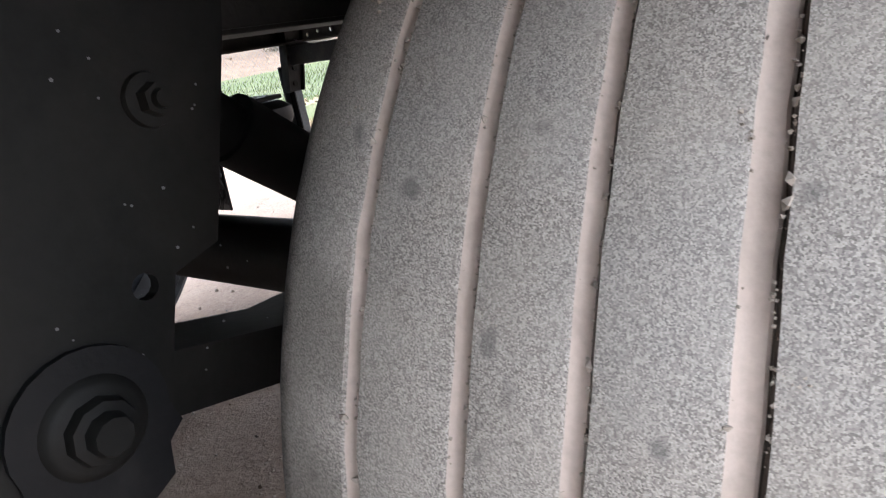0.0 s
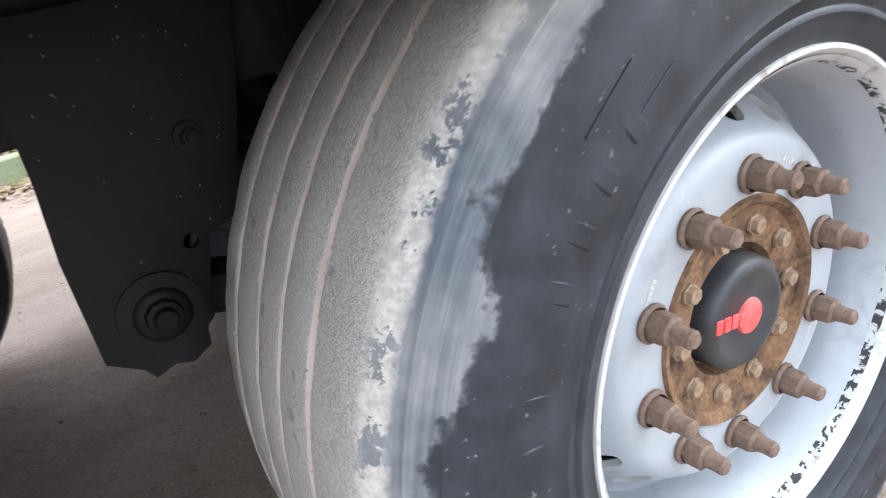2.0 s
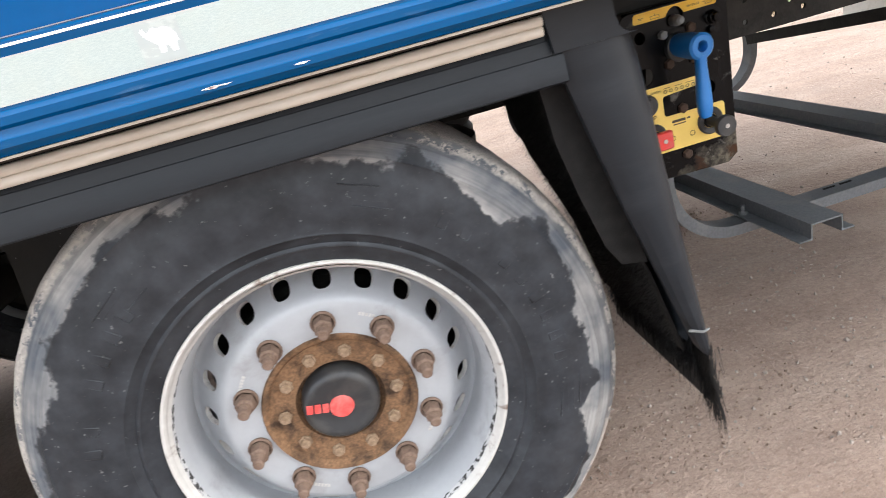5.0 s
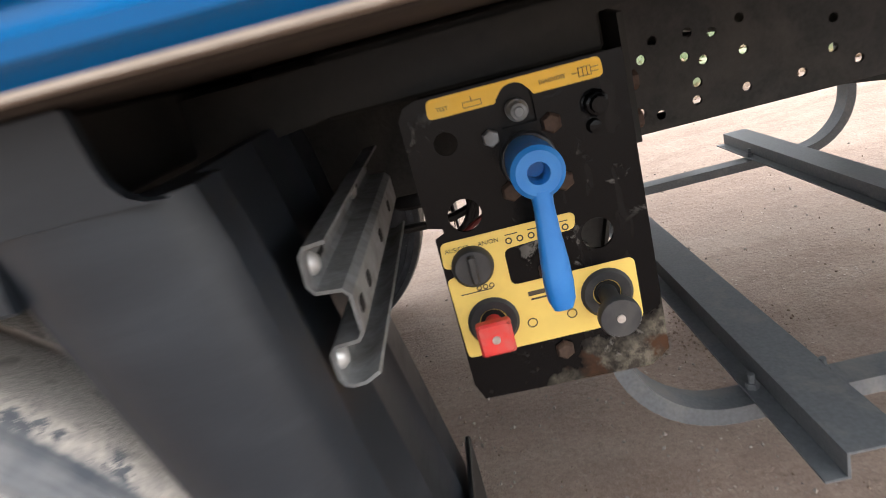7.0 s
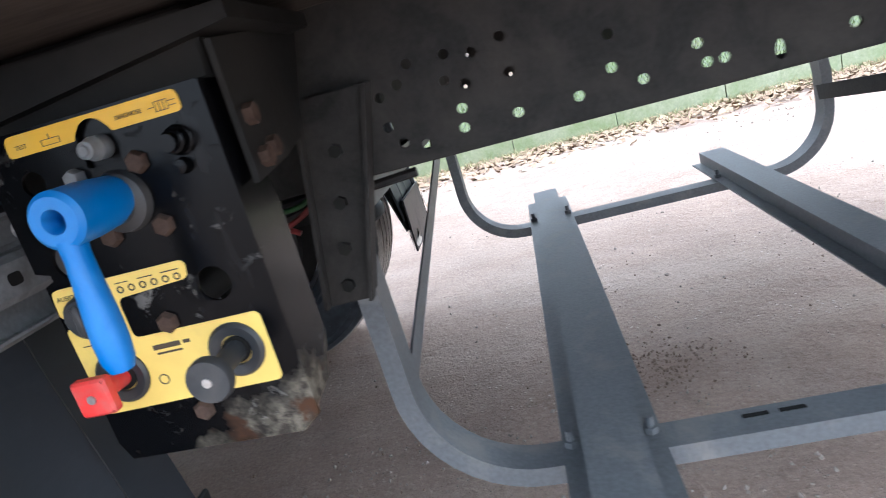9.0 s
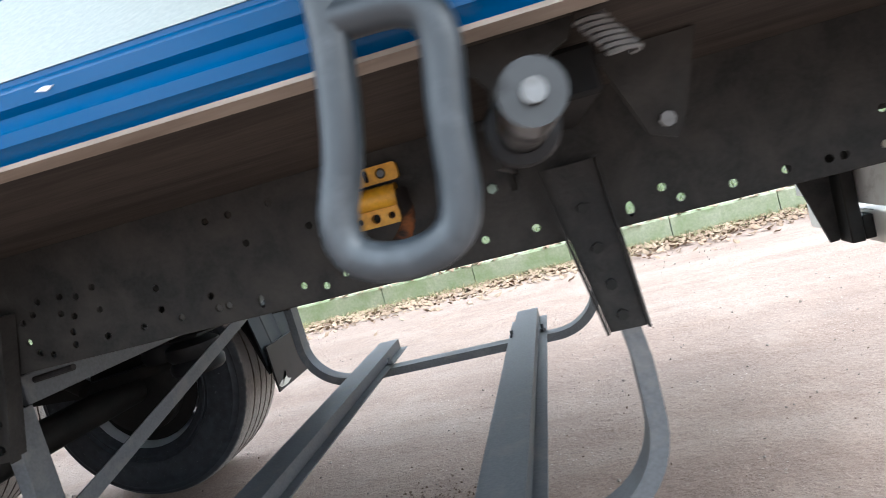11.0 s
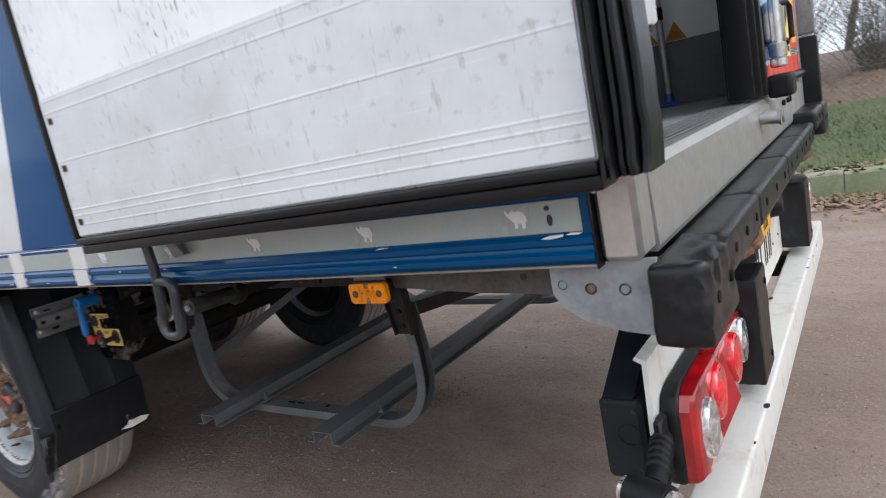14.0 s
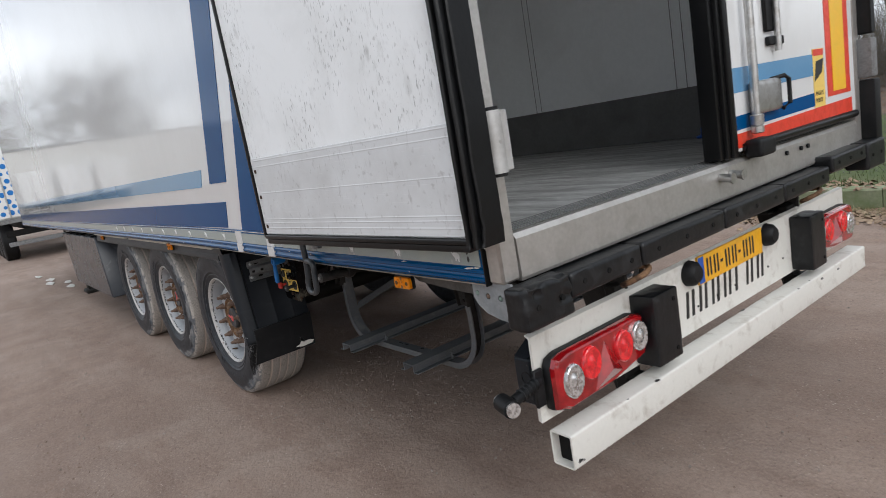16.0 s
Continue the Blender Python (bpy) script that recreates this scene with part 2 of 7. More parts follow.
def panel_mat():
    """Glossy black plate with worn patches and a smear of pale mud along its foot."""
    m, t, p = nodes_of("black_valve_plate")
    v = coords(t)
    sep = t.nodes.new("ShaderNodeSeparateXYZ")
    t.links.new(v, sep.inputs[0])
    foot = math_node(t, "MULTIPLY", math_node(t, "SUBTRACT", 0.736, sep.outputs[2]), 5.5)
    right = math_node(t, "MULTIPLY", math_node(t, "SUBTRACT", sep.outputs[0], 0.815), 2.3)
    mud = ramp_node(t, math_node(t, "ADD", noise_node(t, v, 20.0, 4.0, 0.6), math_node(t, "ADD", foot, right)), 0.60, 0.80)
    worn = ramp_node(t, noise_node(t, v, 34.0, 6.0, 0.7, 0.6), 0.60, 0.66)
    where = ramp_node(t, noise_node(t, v, 9.0, 2.0), 0.50, 0.62)
    streak = ramp_node(t, noise_node(t, coords(t, (1.0, 1.0, 0.25)), 26.0, 3.0, 0.6), 0.58, 0.72)
    col = mix_node(t, math_node(t, "MULTIPLY", streak, 0.35), (0.0016, 0.0018, 0.0024), (0.022, 0.021, 0.021))
    col = mix_node(t, math_node(t, "MULTIPLY", math_node(t, "MULTIPLY", worn, where), 0.6), col, (0.20, 0.19, 0.175))
    chalk = noise_node(t, v, 60.0, 5.0, 0.7)
    smear = mix_node(t, ramp_node(t, chalk, 0.42, 0.60), (0.055, 0.045, 0.036), (0.215, 0.190, 0.145))
    smear = mix_node(t, ramp_node(t, noise_node(t, v, 24.0, 4.0, 0.6), 0.56, 0.64), smear, (0.085, 0.040, 0.020))
    col = mix_node(t, math_node(t, "MULTIPLY", mud, 0.62), col, smear)
    t.links.new(col, p.inputs["Base Color"])
    t.links.new(ramp_node(t, mud, 0.0, 1.0, (0.25, 0.25, 0.25, 1), (0.8, 0.8, 0.8, 1)), p.inputs["Roughness"])
    p.inputs["Specular IOR Level"].default_value = 0.14
    bump_node(t, p, worn, 0.2, 0.0008)
    return m


def spotted_mat(name, base, rough):
    """Scuffed sheet metal with soft grey spots and long faint scratches."""
    m, t, p = nodes_of(name)
    v = coords(t)
    spot = noise_node(t, v, 48.0, 2.0, 0.5)
    drip = noise_node(t, coords(t, (1.0, 1.0, 0.22)), 55.0, 3.0, 0.6)
    cloud = noise_node(t, v, 5.0, 6.0, 0.62)
    scratch = noise_node(t, coords(t, (0.35, 1.0, 14.0)), 22.0, 2.0, 0.6)
    col = mix_node(t, math_node(t, "MULTIPLY", ramp_node(t, cloud, 0.42, 0.72), 0.5), base, (0.47, 0.47, 0.465))
    col = mix_node(t, math_node(t, "MULTIPLY", ramp_node(t, spot, 0.62, 0.76), 0.42), col, (0.33, 0.33, 0.325))
    col = mix_node(t, math_node(t, "MULTIPLY", ramp_node(t, drip, 0.62, 0.74), 0.45), col, (0.30, 0.295, 0.285))
    col = mix_node(t, math_node(t, "MULTIPLY", ramp_node(t, scratch, 0.64, 0.70), 0.3), col, (0.80, 0.81, 0.82))
    t.links.new(col, p.inputs["Base Color"])
    p.inputs["Roughness"].default_value = rough
    p.inputs["Metallic"].default_value = 0.2
    bump_node(t, p, cloud, 0.08, 0.002)
    return m


def liner_mat():
    """White lining with grime: soft clouds, and upright black flecks."""
    m, t, p = nodes_of("dirty_white_liner")
    v = coords(t)
    tall = coords(t, (1.0, 1.0, 0.32))
    cloud = noise_node(t, v, 3.2, 6.0, 0.62, 0.3)
    fleck = noise_node(t, tall, 125.0, 2.0, 0.5)
    blotch = noise_node(t, coords(t, (1.0, 1.0, 0.55)), 17.0, 3.0, 0.55)
    where = ramp_node(t, noise_node(t, v, 3.1, 5.0, 0.65), 0.45, 0.66)
    smudge = noise_node(t, coords(t, (1.0, 1.0, 0.45)), 46.0, 4.0, 0.65)
    col = mix_node(t, math_node(t, "MULTIPLY", ramp_node(t, cloud, 0.45, 0.75), 0.45), (0.84, 0.86, 0.87), (0.62, 0.63, 0.62))
    col = mix_node(t, math_node(t, "MULTIPLY", math_node(t, "MULTIPLY", ramp_node(t, fleck, 0.60, 0.70), where), 0.75), col, (0.12, 0.12, 0.115))
    col = mix_node(t, math_node(t, "MULTIPLY", math_node(t, "MULTIPLY", ramp_node(t, smudge, 0.56, 0.70), where), 0.35), col, (0.33, 0.33, 0.32))
    col = mix_node(t, math_node(t, "MULTIPLY", math_node(t, "MULTIPLY", ramp_node(t, blotch, 0.60, 0.72), where), 0.5), col, (0.26, 0.26, 0.25))
    t.links.new(col, p.inputs["Base Color"])
    p.inputs["Roughness"].default_value = 0.38
    bump_node(t, p, cloud, 0.05, 0.002)
    return m


M = {}
M["tyre"] = tyre_mat()
M["groove"] = mat("groove_dirt", (0.50, 0.415, 0.36), (0.30, 0.245, 0.21), 0.95, dirt_scale=26, dirt_lo=0.5, dirt_hi=0.72, dirt_amt=0.6, grain=260, grain_amt=0.12, bump=0.12)
M["ground"] = ground_mat()
M["tape"] = tape_mat()
M["rim"] = mat("silver_rim_paint", (0.36, 0.375, 0.395), (0.17, 0.15, 0.135), 0.45, 0.1, dirt_scale=14, dirt_lo=0.56, dirt_hi=0.78, dirt_amt=0.5, grain_amt=0.06, bump=0.05)
M["rim_lip"] = mat("worn_rim_edge", (0.50, 0.49, 0.47), (0.13, 0.07, 0.04), 0.5, 0.1, dirt_scale=22, dirt_lo=0.56, dirt_hi=0.66, dirt_amt=0.85)
M["rust"] = mat("rust", (0.185, 0.105, 0.056), (0.022, 0.015, 0.012), 0.85, 0.0, dirt_scale=26, dirt_lo=0.44, dirt_hi=0.68, dirt_amt=0.9, grain=180, grain_amt=0.6, bump=0.7, spec=0.3)
M["nut"] = mat("rusty_nut", (0.165, 0.112, 0.084), (0.085, 0.052, 0.037), 0.8, 0.0, dirt_scale=45, grain=240, grain_amt=0.35, bump=0.4, spec=0.3)
M["cap"] = mat("black_cap_plastic", (0.022, 0.024, 0.027), (0.07, 0.065, 0.06), 0.42, dirt_scale=18)
M["red"] = mat("red_print", (0.62, 0.06, 0.055), (0.5, 0.2, 0.18), 0.45, dirt_scale=30)
M["dark_steel"] = mat("black_chassis_paint", (0.0082, 0.0084, 0.0080), (0.034, 0.0310, 0.0265), 0.55, dirt_scale=5, dirt_lo=0.42, dirt_hi=0.75, grain=90, grain_amt=0.35, bump=0.4, spec=0.2)
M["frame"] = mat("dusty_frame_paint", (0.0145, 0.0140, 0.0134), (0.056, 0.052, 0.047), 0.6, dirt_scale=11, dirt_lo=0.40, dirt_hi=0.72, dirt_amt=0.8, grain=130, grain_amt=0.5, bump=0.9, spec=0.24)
M["plastic"] = mat("black_fender_plastic", (0.0098, 0.0127, 0.0168), (0.031, 0.036, 0.043), 0.40, dirt_scale=9, dirt_lo=0.50, dirt_hi=0.8, dirt_amt=0.45, stretch=(0.5, 1, 3), grain=120, bump=0.06, spec=0.30)
M["rubber"] = mat("black_rubber", (0.0075, 0.008, 0.009), (0.036, 0.034, 0.032), 0.5, dirt_scale=14, dirt_lo=0.52, dirt_hi=0.76, dirt_amt=0.45, grain=140, bump=0.35, spec=0.25)
M["rack"] = mat("grey_rack_paint", (0.106, 0.114, 0.122), (0.225, 0.212, 0.195), 0.5, 0.1, dirt_scale=13, dirt_lo=0.52, dirt_hi=0.72, dirt_amt=0.6, grain=150, grain_amt=0.3, bump=0.3)
M["galv"] = mat("galvanised_steel", (0.18, 0.185, 0.188), (0.095, 0.085, 0.074), 0.6, 0.12, dirt_scale=19, dirt_lo=0.46, dirt_hi=0.68, dirt_amt=0.65, grain=110, grain_amt=0.3, bump=0.25)
M["blue"] = mat("blue_rail_paint", (0.0012, 0.066, 0.190), (0.10, 0.16, 0.23), 0.2, dirt_scale=20, dirt_lo=0.62, dirt_hi=0.76, dirt_amt=0.5, coat=0.0, stretch=(0.3, 1, 2), grain_amt=0.05, bump=0.02, spec=0.25)
M["navy"] = mat("navy_panel_paint", (0.0010, 0.062, 0.200), (0.002, 0.072, 0.215), 0.12, dirt_scale=2.0, coat=0.0, grain_amt=0.04, bump=0.01, spec=0.14, dirt_rough=0.16)
M["sky_blue"] = mat("pale_blue_panel_paint", (0.13, 0.30, 0.50), None, 0.14, coat=0.6, grain_amt=0.04, bump=0.01)
M["white"] = mat("white_panel_paint", (0.72, 0.73, 0.73), (0.58, 0.57, 0.55), 0.12, dirt_scale=1.3, dirt_amt=0.35, coat=0.7, stretch=(1, 1, 0.25), grain_amt=0.03, bump=0.01)
M["cream"] = mat("aged_white_profile", (0.58, 0.53, 0.46), (0.36, 0.31, 0.25), 0.45, dirt_scale=14, stretch=(0.4, 1, 2), dirt_lo=0.52, dirt_hi=0.78)
M["amber"] = mat("amber_lens", (0.78, 0.245, 0.0005), (0.50, 0.125, 0.0004), 0.3, dirt_scale=420, dirt_lo=0.48, dirt_hi=0.60, dirt_amt=0.55, grain=700, grain_amt=0.3, coat=0.0, bump=0.5, spec=0.25)
M["liner"] = liner_mat()
M["kick"] = spotted_mat("scuffed_aluminium", (0.69, 0.708, 0.722), 0.42)
M["steel"] = mat("stainless_sill", (0.50, 0.485, 0.46), (0.30, 0.27, 0.24), 0.36, 0.7, dirt_scale=9, dirt_lo=0.45, dirt_hi=0.75, dirt_amt=0.5, grain=60, bump=0.05)
M["bare"] = mat("bright_steel", (0.55, 0.55, 0.54), (0.3, 0.27, 0.24), 0.28, 0.85, dirt_scale=30)
M["offwhite"] = mat("white_bumper_paint", (0.67, 0.655, 0.61), (0.30, 0.25, 0.20), 0.38, dirt_scale=13, dirt_lo=0.54, dirt_hi=0.76, dirt_amt=0.6, grain_amt=0.05, bump=0.05)
M["yellow"] = mat("yellow_label", (0.80, 0.46, 0.015), (0.72, 0.50, 0.10), 0.4, dirt_scale=9, grain_amt=0.05)
M["yellow2"] = mat("faded_yellow_label", (0.78, 0.55, 0.13), (0.55, 0.36, 0.12), 0.45, dirt_scale=16, dirt_lo=0.55, dirt_hi=0.8, grain_amt=0.06)
M["panel"] = panel_mat()
M["handle"] = mat("blue_handle_plastic", (0.006, 0.145, 0.46), (0.04, 0.20, 0.50), 0.38, dirt_scale=20, grain_amt=0.06)
M["key"] = mat("red_knob_plastic", (0.62, 0.035, 0.03), (0.5, 0.12, 0.1), 0.4, dirt_scale=50)
M["ink"] = mat("black_print", (0.02, 0.02, 0.02), None, 0.5, bump=0)
M["plate"] = mat("orange_plate", (0.82, 0.40, 0.012), (0.62, 0.34, 0.04), 0.35, dirt_scale=12)
M["eu"] = mat("blue_band", (0.02, 0.09, 0.42), None, 0.4)
M["tail"] = mat("red_tail_lens", (0.36, 0.005, 0.008), (0.15, 0.003, 0.005), 0.08, dirt_scale=14, dirt_lo=0.40, dirt_hi=0.6, coat=1.0, grain=30, grain_amt=0.3, bump=0.15, dirt_rough=0.15)
M["lamp_red"] = mat("bright_red_lens", (0.80, 0.014, 0.02), (0.36, 0.006, 0.01), 0.06, dirt_scale=40, dirt_lo=0.45, dirt_hi=0.6, coat=1.0, grain=120, grain_amt=0.4, bump=0.3, dirt_rough=0.12)
M["clear"] = mat("clear_lamp_lens", (0.78, 0.77, 0.76), (0.22, 0.20, 0.20), 0.08, 0.7, dirt_scale=75, dirt_lo=0.46, dirt_hi=0.6, coat=1.0, grain=90, grain_amt=0.5, bump=0.4, dirt_rough=0.2)
M["red_tape"] = mat("red_reflective_tape", (0.66, 0.045, 0.02), (0.5, 0.06, 0.03), 0.35, dirt_scale=20)
M["kerb"] = mat("mossy_concrete", (0.30, 0.31, 0.22), (0.13, 0.19, 0.06), 0.85, dirt_scale=3, dirt_lo=0.35, dirt_hi=0.65, grain=40, grain_amt=0.3, bump=0.4)
M["grass"] = mat("grass", (0.078, 0.108, 0.034), (0.14, 0.135, 0.070), 0.85, dirt_scale=1.5, grain=20, grain_amt=0.5, bump=0.6)
M["soil"] = mat("leaf_litter_soil", (0.15, 0.10, 0.07), (0.24, 0.18, 0.13), 0.95, dirt_scale=4, grain=30, grain_amt=0.6, bump=0.8)
M["dry_grass"] = mat("dry_grass", (0.34, 0.30, 0.17), (0.20, 0.20, 0.09), 0.85, dirt_scale=6, dirt_lo=0.4, dirt_hi=0.6, bump=0)
M["leaf"] = mat("dry_leaves", (0.34, 0.25, 0.17), (0.20, 0.125, 0.08), 0.85, dirt_scale=3, dirt_lo=0.4, dirt_hi=0.6, bump=0)
M["bark"] = mat("bark", (0.16, 0.135, 0.105), (0.09, 0.10, 0.06), 0.95, dirt_scale=8, grain=60, grain_amt=0.5, bump=0.6, stretch=(1, 1, 0.25))
M["stone"] = mat("pale_gravel", (0.25, 0.21, 0.18), (0.36, 0.315, 0.28), 0.9, dirt_scale=30)
# the floor's long streaks put glare into its colour, over real wear
M["floor"] = mat("worn_metal_floor", (0.40, 0.405, 0.395), (0.17, 0.165, 0.158), 0.38, 0.15, dirt_scale=9, dirt_lo=0.42, dirt_hi=0.64, stretch=(0.25, 1.6, 1), grain=75, grain_amt=0.6, bump=0.5)
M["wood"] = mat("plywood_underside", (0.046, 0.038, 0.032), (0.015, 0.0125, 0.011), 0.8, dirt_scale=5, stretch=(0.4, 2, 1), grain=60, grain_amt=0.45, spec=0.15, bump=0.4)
M["wire_red"] = mat("red_cable", (0.23, 0.022, 0.018), (0.07, 0.03, 0.025), 0.5, dirt_scale=30)
M["wire_green"] = mat("green_cable", (0.035, 0.13, 0.035), (0.04, 0.06, 0.03), 0.5, dirt_scale=30)
M["brush"] = mat("black_bristle", (0.0045, 0.0046, 0.005), (0.022, 0.021, 0.020), 0.6, dirt_scale=40, grain=300, grain_amt=0.5, bump=0.8, spec=0.3)
M["grit"] = mat("dried_mud_grit", (0.40, 0.35, 0.30), (0.16, 0.13, 0.11), 0.95, dirt_scale=120, grain=400, grain_amt=0.4, bump=0.3)
M["rim_chip"] = mat("chipped_rim_band", (0.42, 0.425, 0.43), (0.012, 0.011, 0.011), 0.6, 0.0, dirt_scale=75, dirt_lo=0.49, dirt_hi=0.53, dirt_amt=0.95)
M["wire_black"] = mat("black_cable", (0.010, 0.010, 0.011), (0.05, 0.045, 0.04), 0.5, dirt_scale=20, spec=0.3)
M["soot"] = mat("dark_underframe", (0.006, 0.006, 0.006), (0.02, 0.018, 0.016), 0.8, dirt_scale=3, spec=0.2)
M["hall"] = mat("grey_hall_cladding", (0.52, 0.51, 0.48), (0.46, 0.45, 0.43), 0.7, dirt_scale=0.3, bump=0.0)
M["locker"] = mat("grey_locker_paint", (0.050, 0.055, 0.064), (0.085, 0.088, 0.092), 0.26, dirt_scale=3, dirt_amt=0.4, grain_amt=0.05, bump=0.01, dirt_rough=0.36, spec=0.35)
# dark mud colour that paints in the shade on one flank of each groove
M["groove_shade"] = mat("groove_shadow_mud", (0.075, 0.062, 0.053), (0.15, 0.125, 0.105), 0.95, dirt_scale=90, grain=300, grain_amt=0.5, bump=0.4)
M["inner"] = mat("grey_inner_lining", (0.86, 0.88, 0.89), (0.70, 0.71, 0.71), 0.4, dirt_scale=2.2, dirt_lo=0.46, dirt_hi=0.74, dirt_amt=0.6, grain=40, grain_amt=0.06, bump=0.03)
M["kick_grey"] = mat("dark_grey_kick_band", (0.15, 0.152, 0.152), (0.10, 0.10, 0.10), 0.55, dirt_scale=4, dirt_amt=0.6, grain=60, bump=0.1)
M["shine"] = mat("worn_slide_steel", (0.040, 0.040, 0.040), (0.008, 0.008, 0.008), 0.3, 0.5, dirt_scale=16, dirt_lo=0.46, dirt_hi=0.6, dirt_amt=0.95, stretch=(1, 0.5, 1))
M["lever_grey"] = mat("grey_lever_paint", (0.028, 0.034, 0.040), (0.12, 0.13, 0.14), 0.35, dirt_scale=18, dirt_lo=0.5, dirt_hi=0.7, dirt_amt=0.5)
M["lip"] = mat("pale_rail_lip", (0.30, 0.25, 0.205), (0.12, 0.09, 0.07), 0.55, dirt_scale=9, dirt_lo=0.45, dirt_hi=0.65, stretch=(0.3, 1, 2))
M["bearer"] = mat("dusty_bearer_paint", (0.075, 0.068, 0.061), (0.175, 0.165, 0.155), 0.65, dirt_scale=4, dirt_lo=0.42, dirt_hi=0.72, grain=110, grain_amt=0.4, bump=0.45, spec=0.25)
M["ring_rust"] = mat("dark_ring_rust", (0.013, 0.010, 0.009), (0.24, 0.085, 0.026), 0.75, dirt_scale=13, dirt_lo=0.50, dirt_hi=0.62, dirt_amt=0.8, grain=150, grain_amt=0.5, bump=0.5, spec=0.3)
M["flap"] = mat("dusty_flap_rubber", (0.007, 0.0078, 0.009), (0.028, 0.029, 0.031), 0.4, dirt_scale=9, dirt_lo=0.5, dirt_hi=0.76, dirt_amt=0.4, grain=90, bump=0.1, spec=0.3)
M["seal"] = mat("black_seal_rubber", (0.0035, 0.0038, 0.0044), (0.03, 0.028, 0.026), 0.34, dirt_scale=11, dirt_lo=0.62, dirt_hi=0.82, dirt_amt=0.3, grain=45, bump=0.8, spec=0.35)
M["pad"] = mat("scuffed_pad_rubber", (0.0065, 0.0073, 0.0085), (0.045, 0.046, 0.048), 0.36, dirt_scale=16, dirt_lo=0.54, dirt_hi=0.76, dirt_amt=0.5, grain=60, grain_amt=0.4, bump=0.8, spec=0.4)
M["bracket_zinc"] = mat("weathered_zinc", (0.21, 0.220, 0.228), (0.35, 0.362, 0.368), 0.6, 0.1, dirt_scale=20, dirt_lo=0.42, dirt_hi=0.62, dirt_amt=0.6, grain=90, bump=0.2)
M["tape_dull"] = mat("smooth_reflective_field", (0.345, 0.375, 0.365), (0.40, 0.41, 0.38), 0.2, dirt_scale=30, grain_amt=0.05, bump=0.0)
M["warn_orange"] = mat("faded_orange_sign", (0.50, 0.19, 0.015), (0.40, 0.17, 0.03), 0.5, dirt_scale=20, grain_amt=0.08)
M["verdigris"] = mat("greenish_rivet", (0.20, 0.27, 0.23), (0.10, 0.13, 0.11), 0.6, 0.1, dirt_scale=60)
M["clod"] = mat("dark_soil_clods", (0.165, 0.115, 0.086), (0.27, 0.205, 0.165), 0.95, dirt_scale=25, grain=120, grain_amt=0.5, bump=0.5)
M["bolt_rust"] = mat("dull_bolt_rust", (0.066, 0.042, 0.031), (0.03, 0.02, 0.015), 0.8, dirt_scale=60, grain=240, grain_amt=0.4, bump=0.4, spec=0.25)
M["mark"] = mat("worn_white_print", (0.68, 0.70, 0.70), (0.52, 0.55, 0.54), 0.4, dirt_scale=30, grain_amt=0.05)
M["hinge_metal"] = mat("worn_hinge_metal", (0.50, 0.50, 0.49), (0.30, 0.28, 0.26), 0.38, 0.4, dirt_scale=12, grain=60, bump=0.1)
M["bolt_head"] = mat("pale_rusty_bolt", (0.27, 0.19, 0.125), (0.10, 0.06, 0.035), 0.8, dirt_scale=70, grain=240, grain_amt=0.4, bump=0.4, spec=0.3)
M["lash_paint"] = mat("worn_yellow_bracket", (0.58, 0.30, 0.012), (0.20, 0.085, 0.018), 0.45, dirt_scale=24, dirt_lo=0.48, dirt_hi=0.70, dirt_amt=0.7, grain=140, grain_amt=0.25, bump=0.25)
M["print"] = mat("faded_dark_print", (0.055, 0.040, 0.022), None, 0.6, bump=0)

# ---- mesh tools ----
def finish(name, bm, mats, smooth=40.0):
    bmesh.ops.recalc_face_normals(bm, faces=bm.faces)
    if smooth:
        lim = radians(smooth)
        for f in bm.faces:
            f.smooth = True
        for ed in bm.edges:
            if len(ed.link_faces) != 2 or ed.calc_face_angle(0.0) > lim:
                ed.smooth = False
    me = bpy.data.meshes.new(name)
    bm.to_mesh(me)
    bm.free()
    for m in mats if isinstance(mats, (list, tuple)) else [mats]:
        me.materials.append(M[m] if isinstance(m, str) else m)
    return me


def part(name, bm, mats, parent=None, label="", smooth=40.0):
    me = bm if isinstance(bm, bpy.types.Mesh) else finish(name, bm, mats, smooth)
    ob = new(name, me)
    ob.parent = parent
    return tagged(ob, label)


def thing(name, label, category, group="", kind="", at=(0, 0, 0)):
    ob = new(name)
    ob.empty_display_size = 0.1
    ob.location = at
    return tagged(ob, label, category, group, kind)


def B():
    return bmesh.new()


def box(bm, x0, x1, y0, y1, z0, z1, bev=0.0, mi=0, m=None, seg=1):
    vs = bmesh.ops.create_cube(bm, size=1.0)["verts"]
    mtx = Matrix.Translation(((x0 + x1) / 2, (y0 + y1) / 2, (z0 + z1) / 2)) @ Matrix.Diagonal((abs(x1 - x0), abs(y1 - y0), abs(z1 - z0), 1))
    bmesh.ops.transform(bm, matrix=mtx, verts=vs)
    fs = list({f for v in vs for f in v.link_faces})
    for f in fs:
        f.material_index = mi
    if bev:
        r = bmesh.ops.bevel(bm, geom=list({ed for v in vs for ed in v.link_edges}), offset=bev, segments=seg, profile=0.6, affect="EDGES")
        vs = list({v for f in r["faces"] for v in f.verts} | {v for v in vs if v.is_valid})
        for f in r["faces"]:
            f.material_index = mi
    if m is not None:
        bmesh.ops.transform(bm, matrix=m, verts=[v for v in vs if v.is_valid])
    return bm


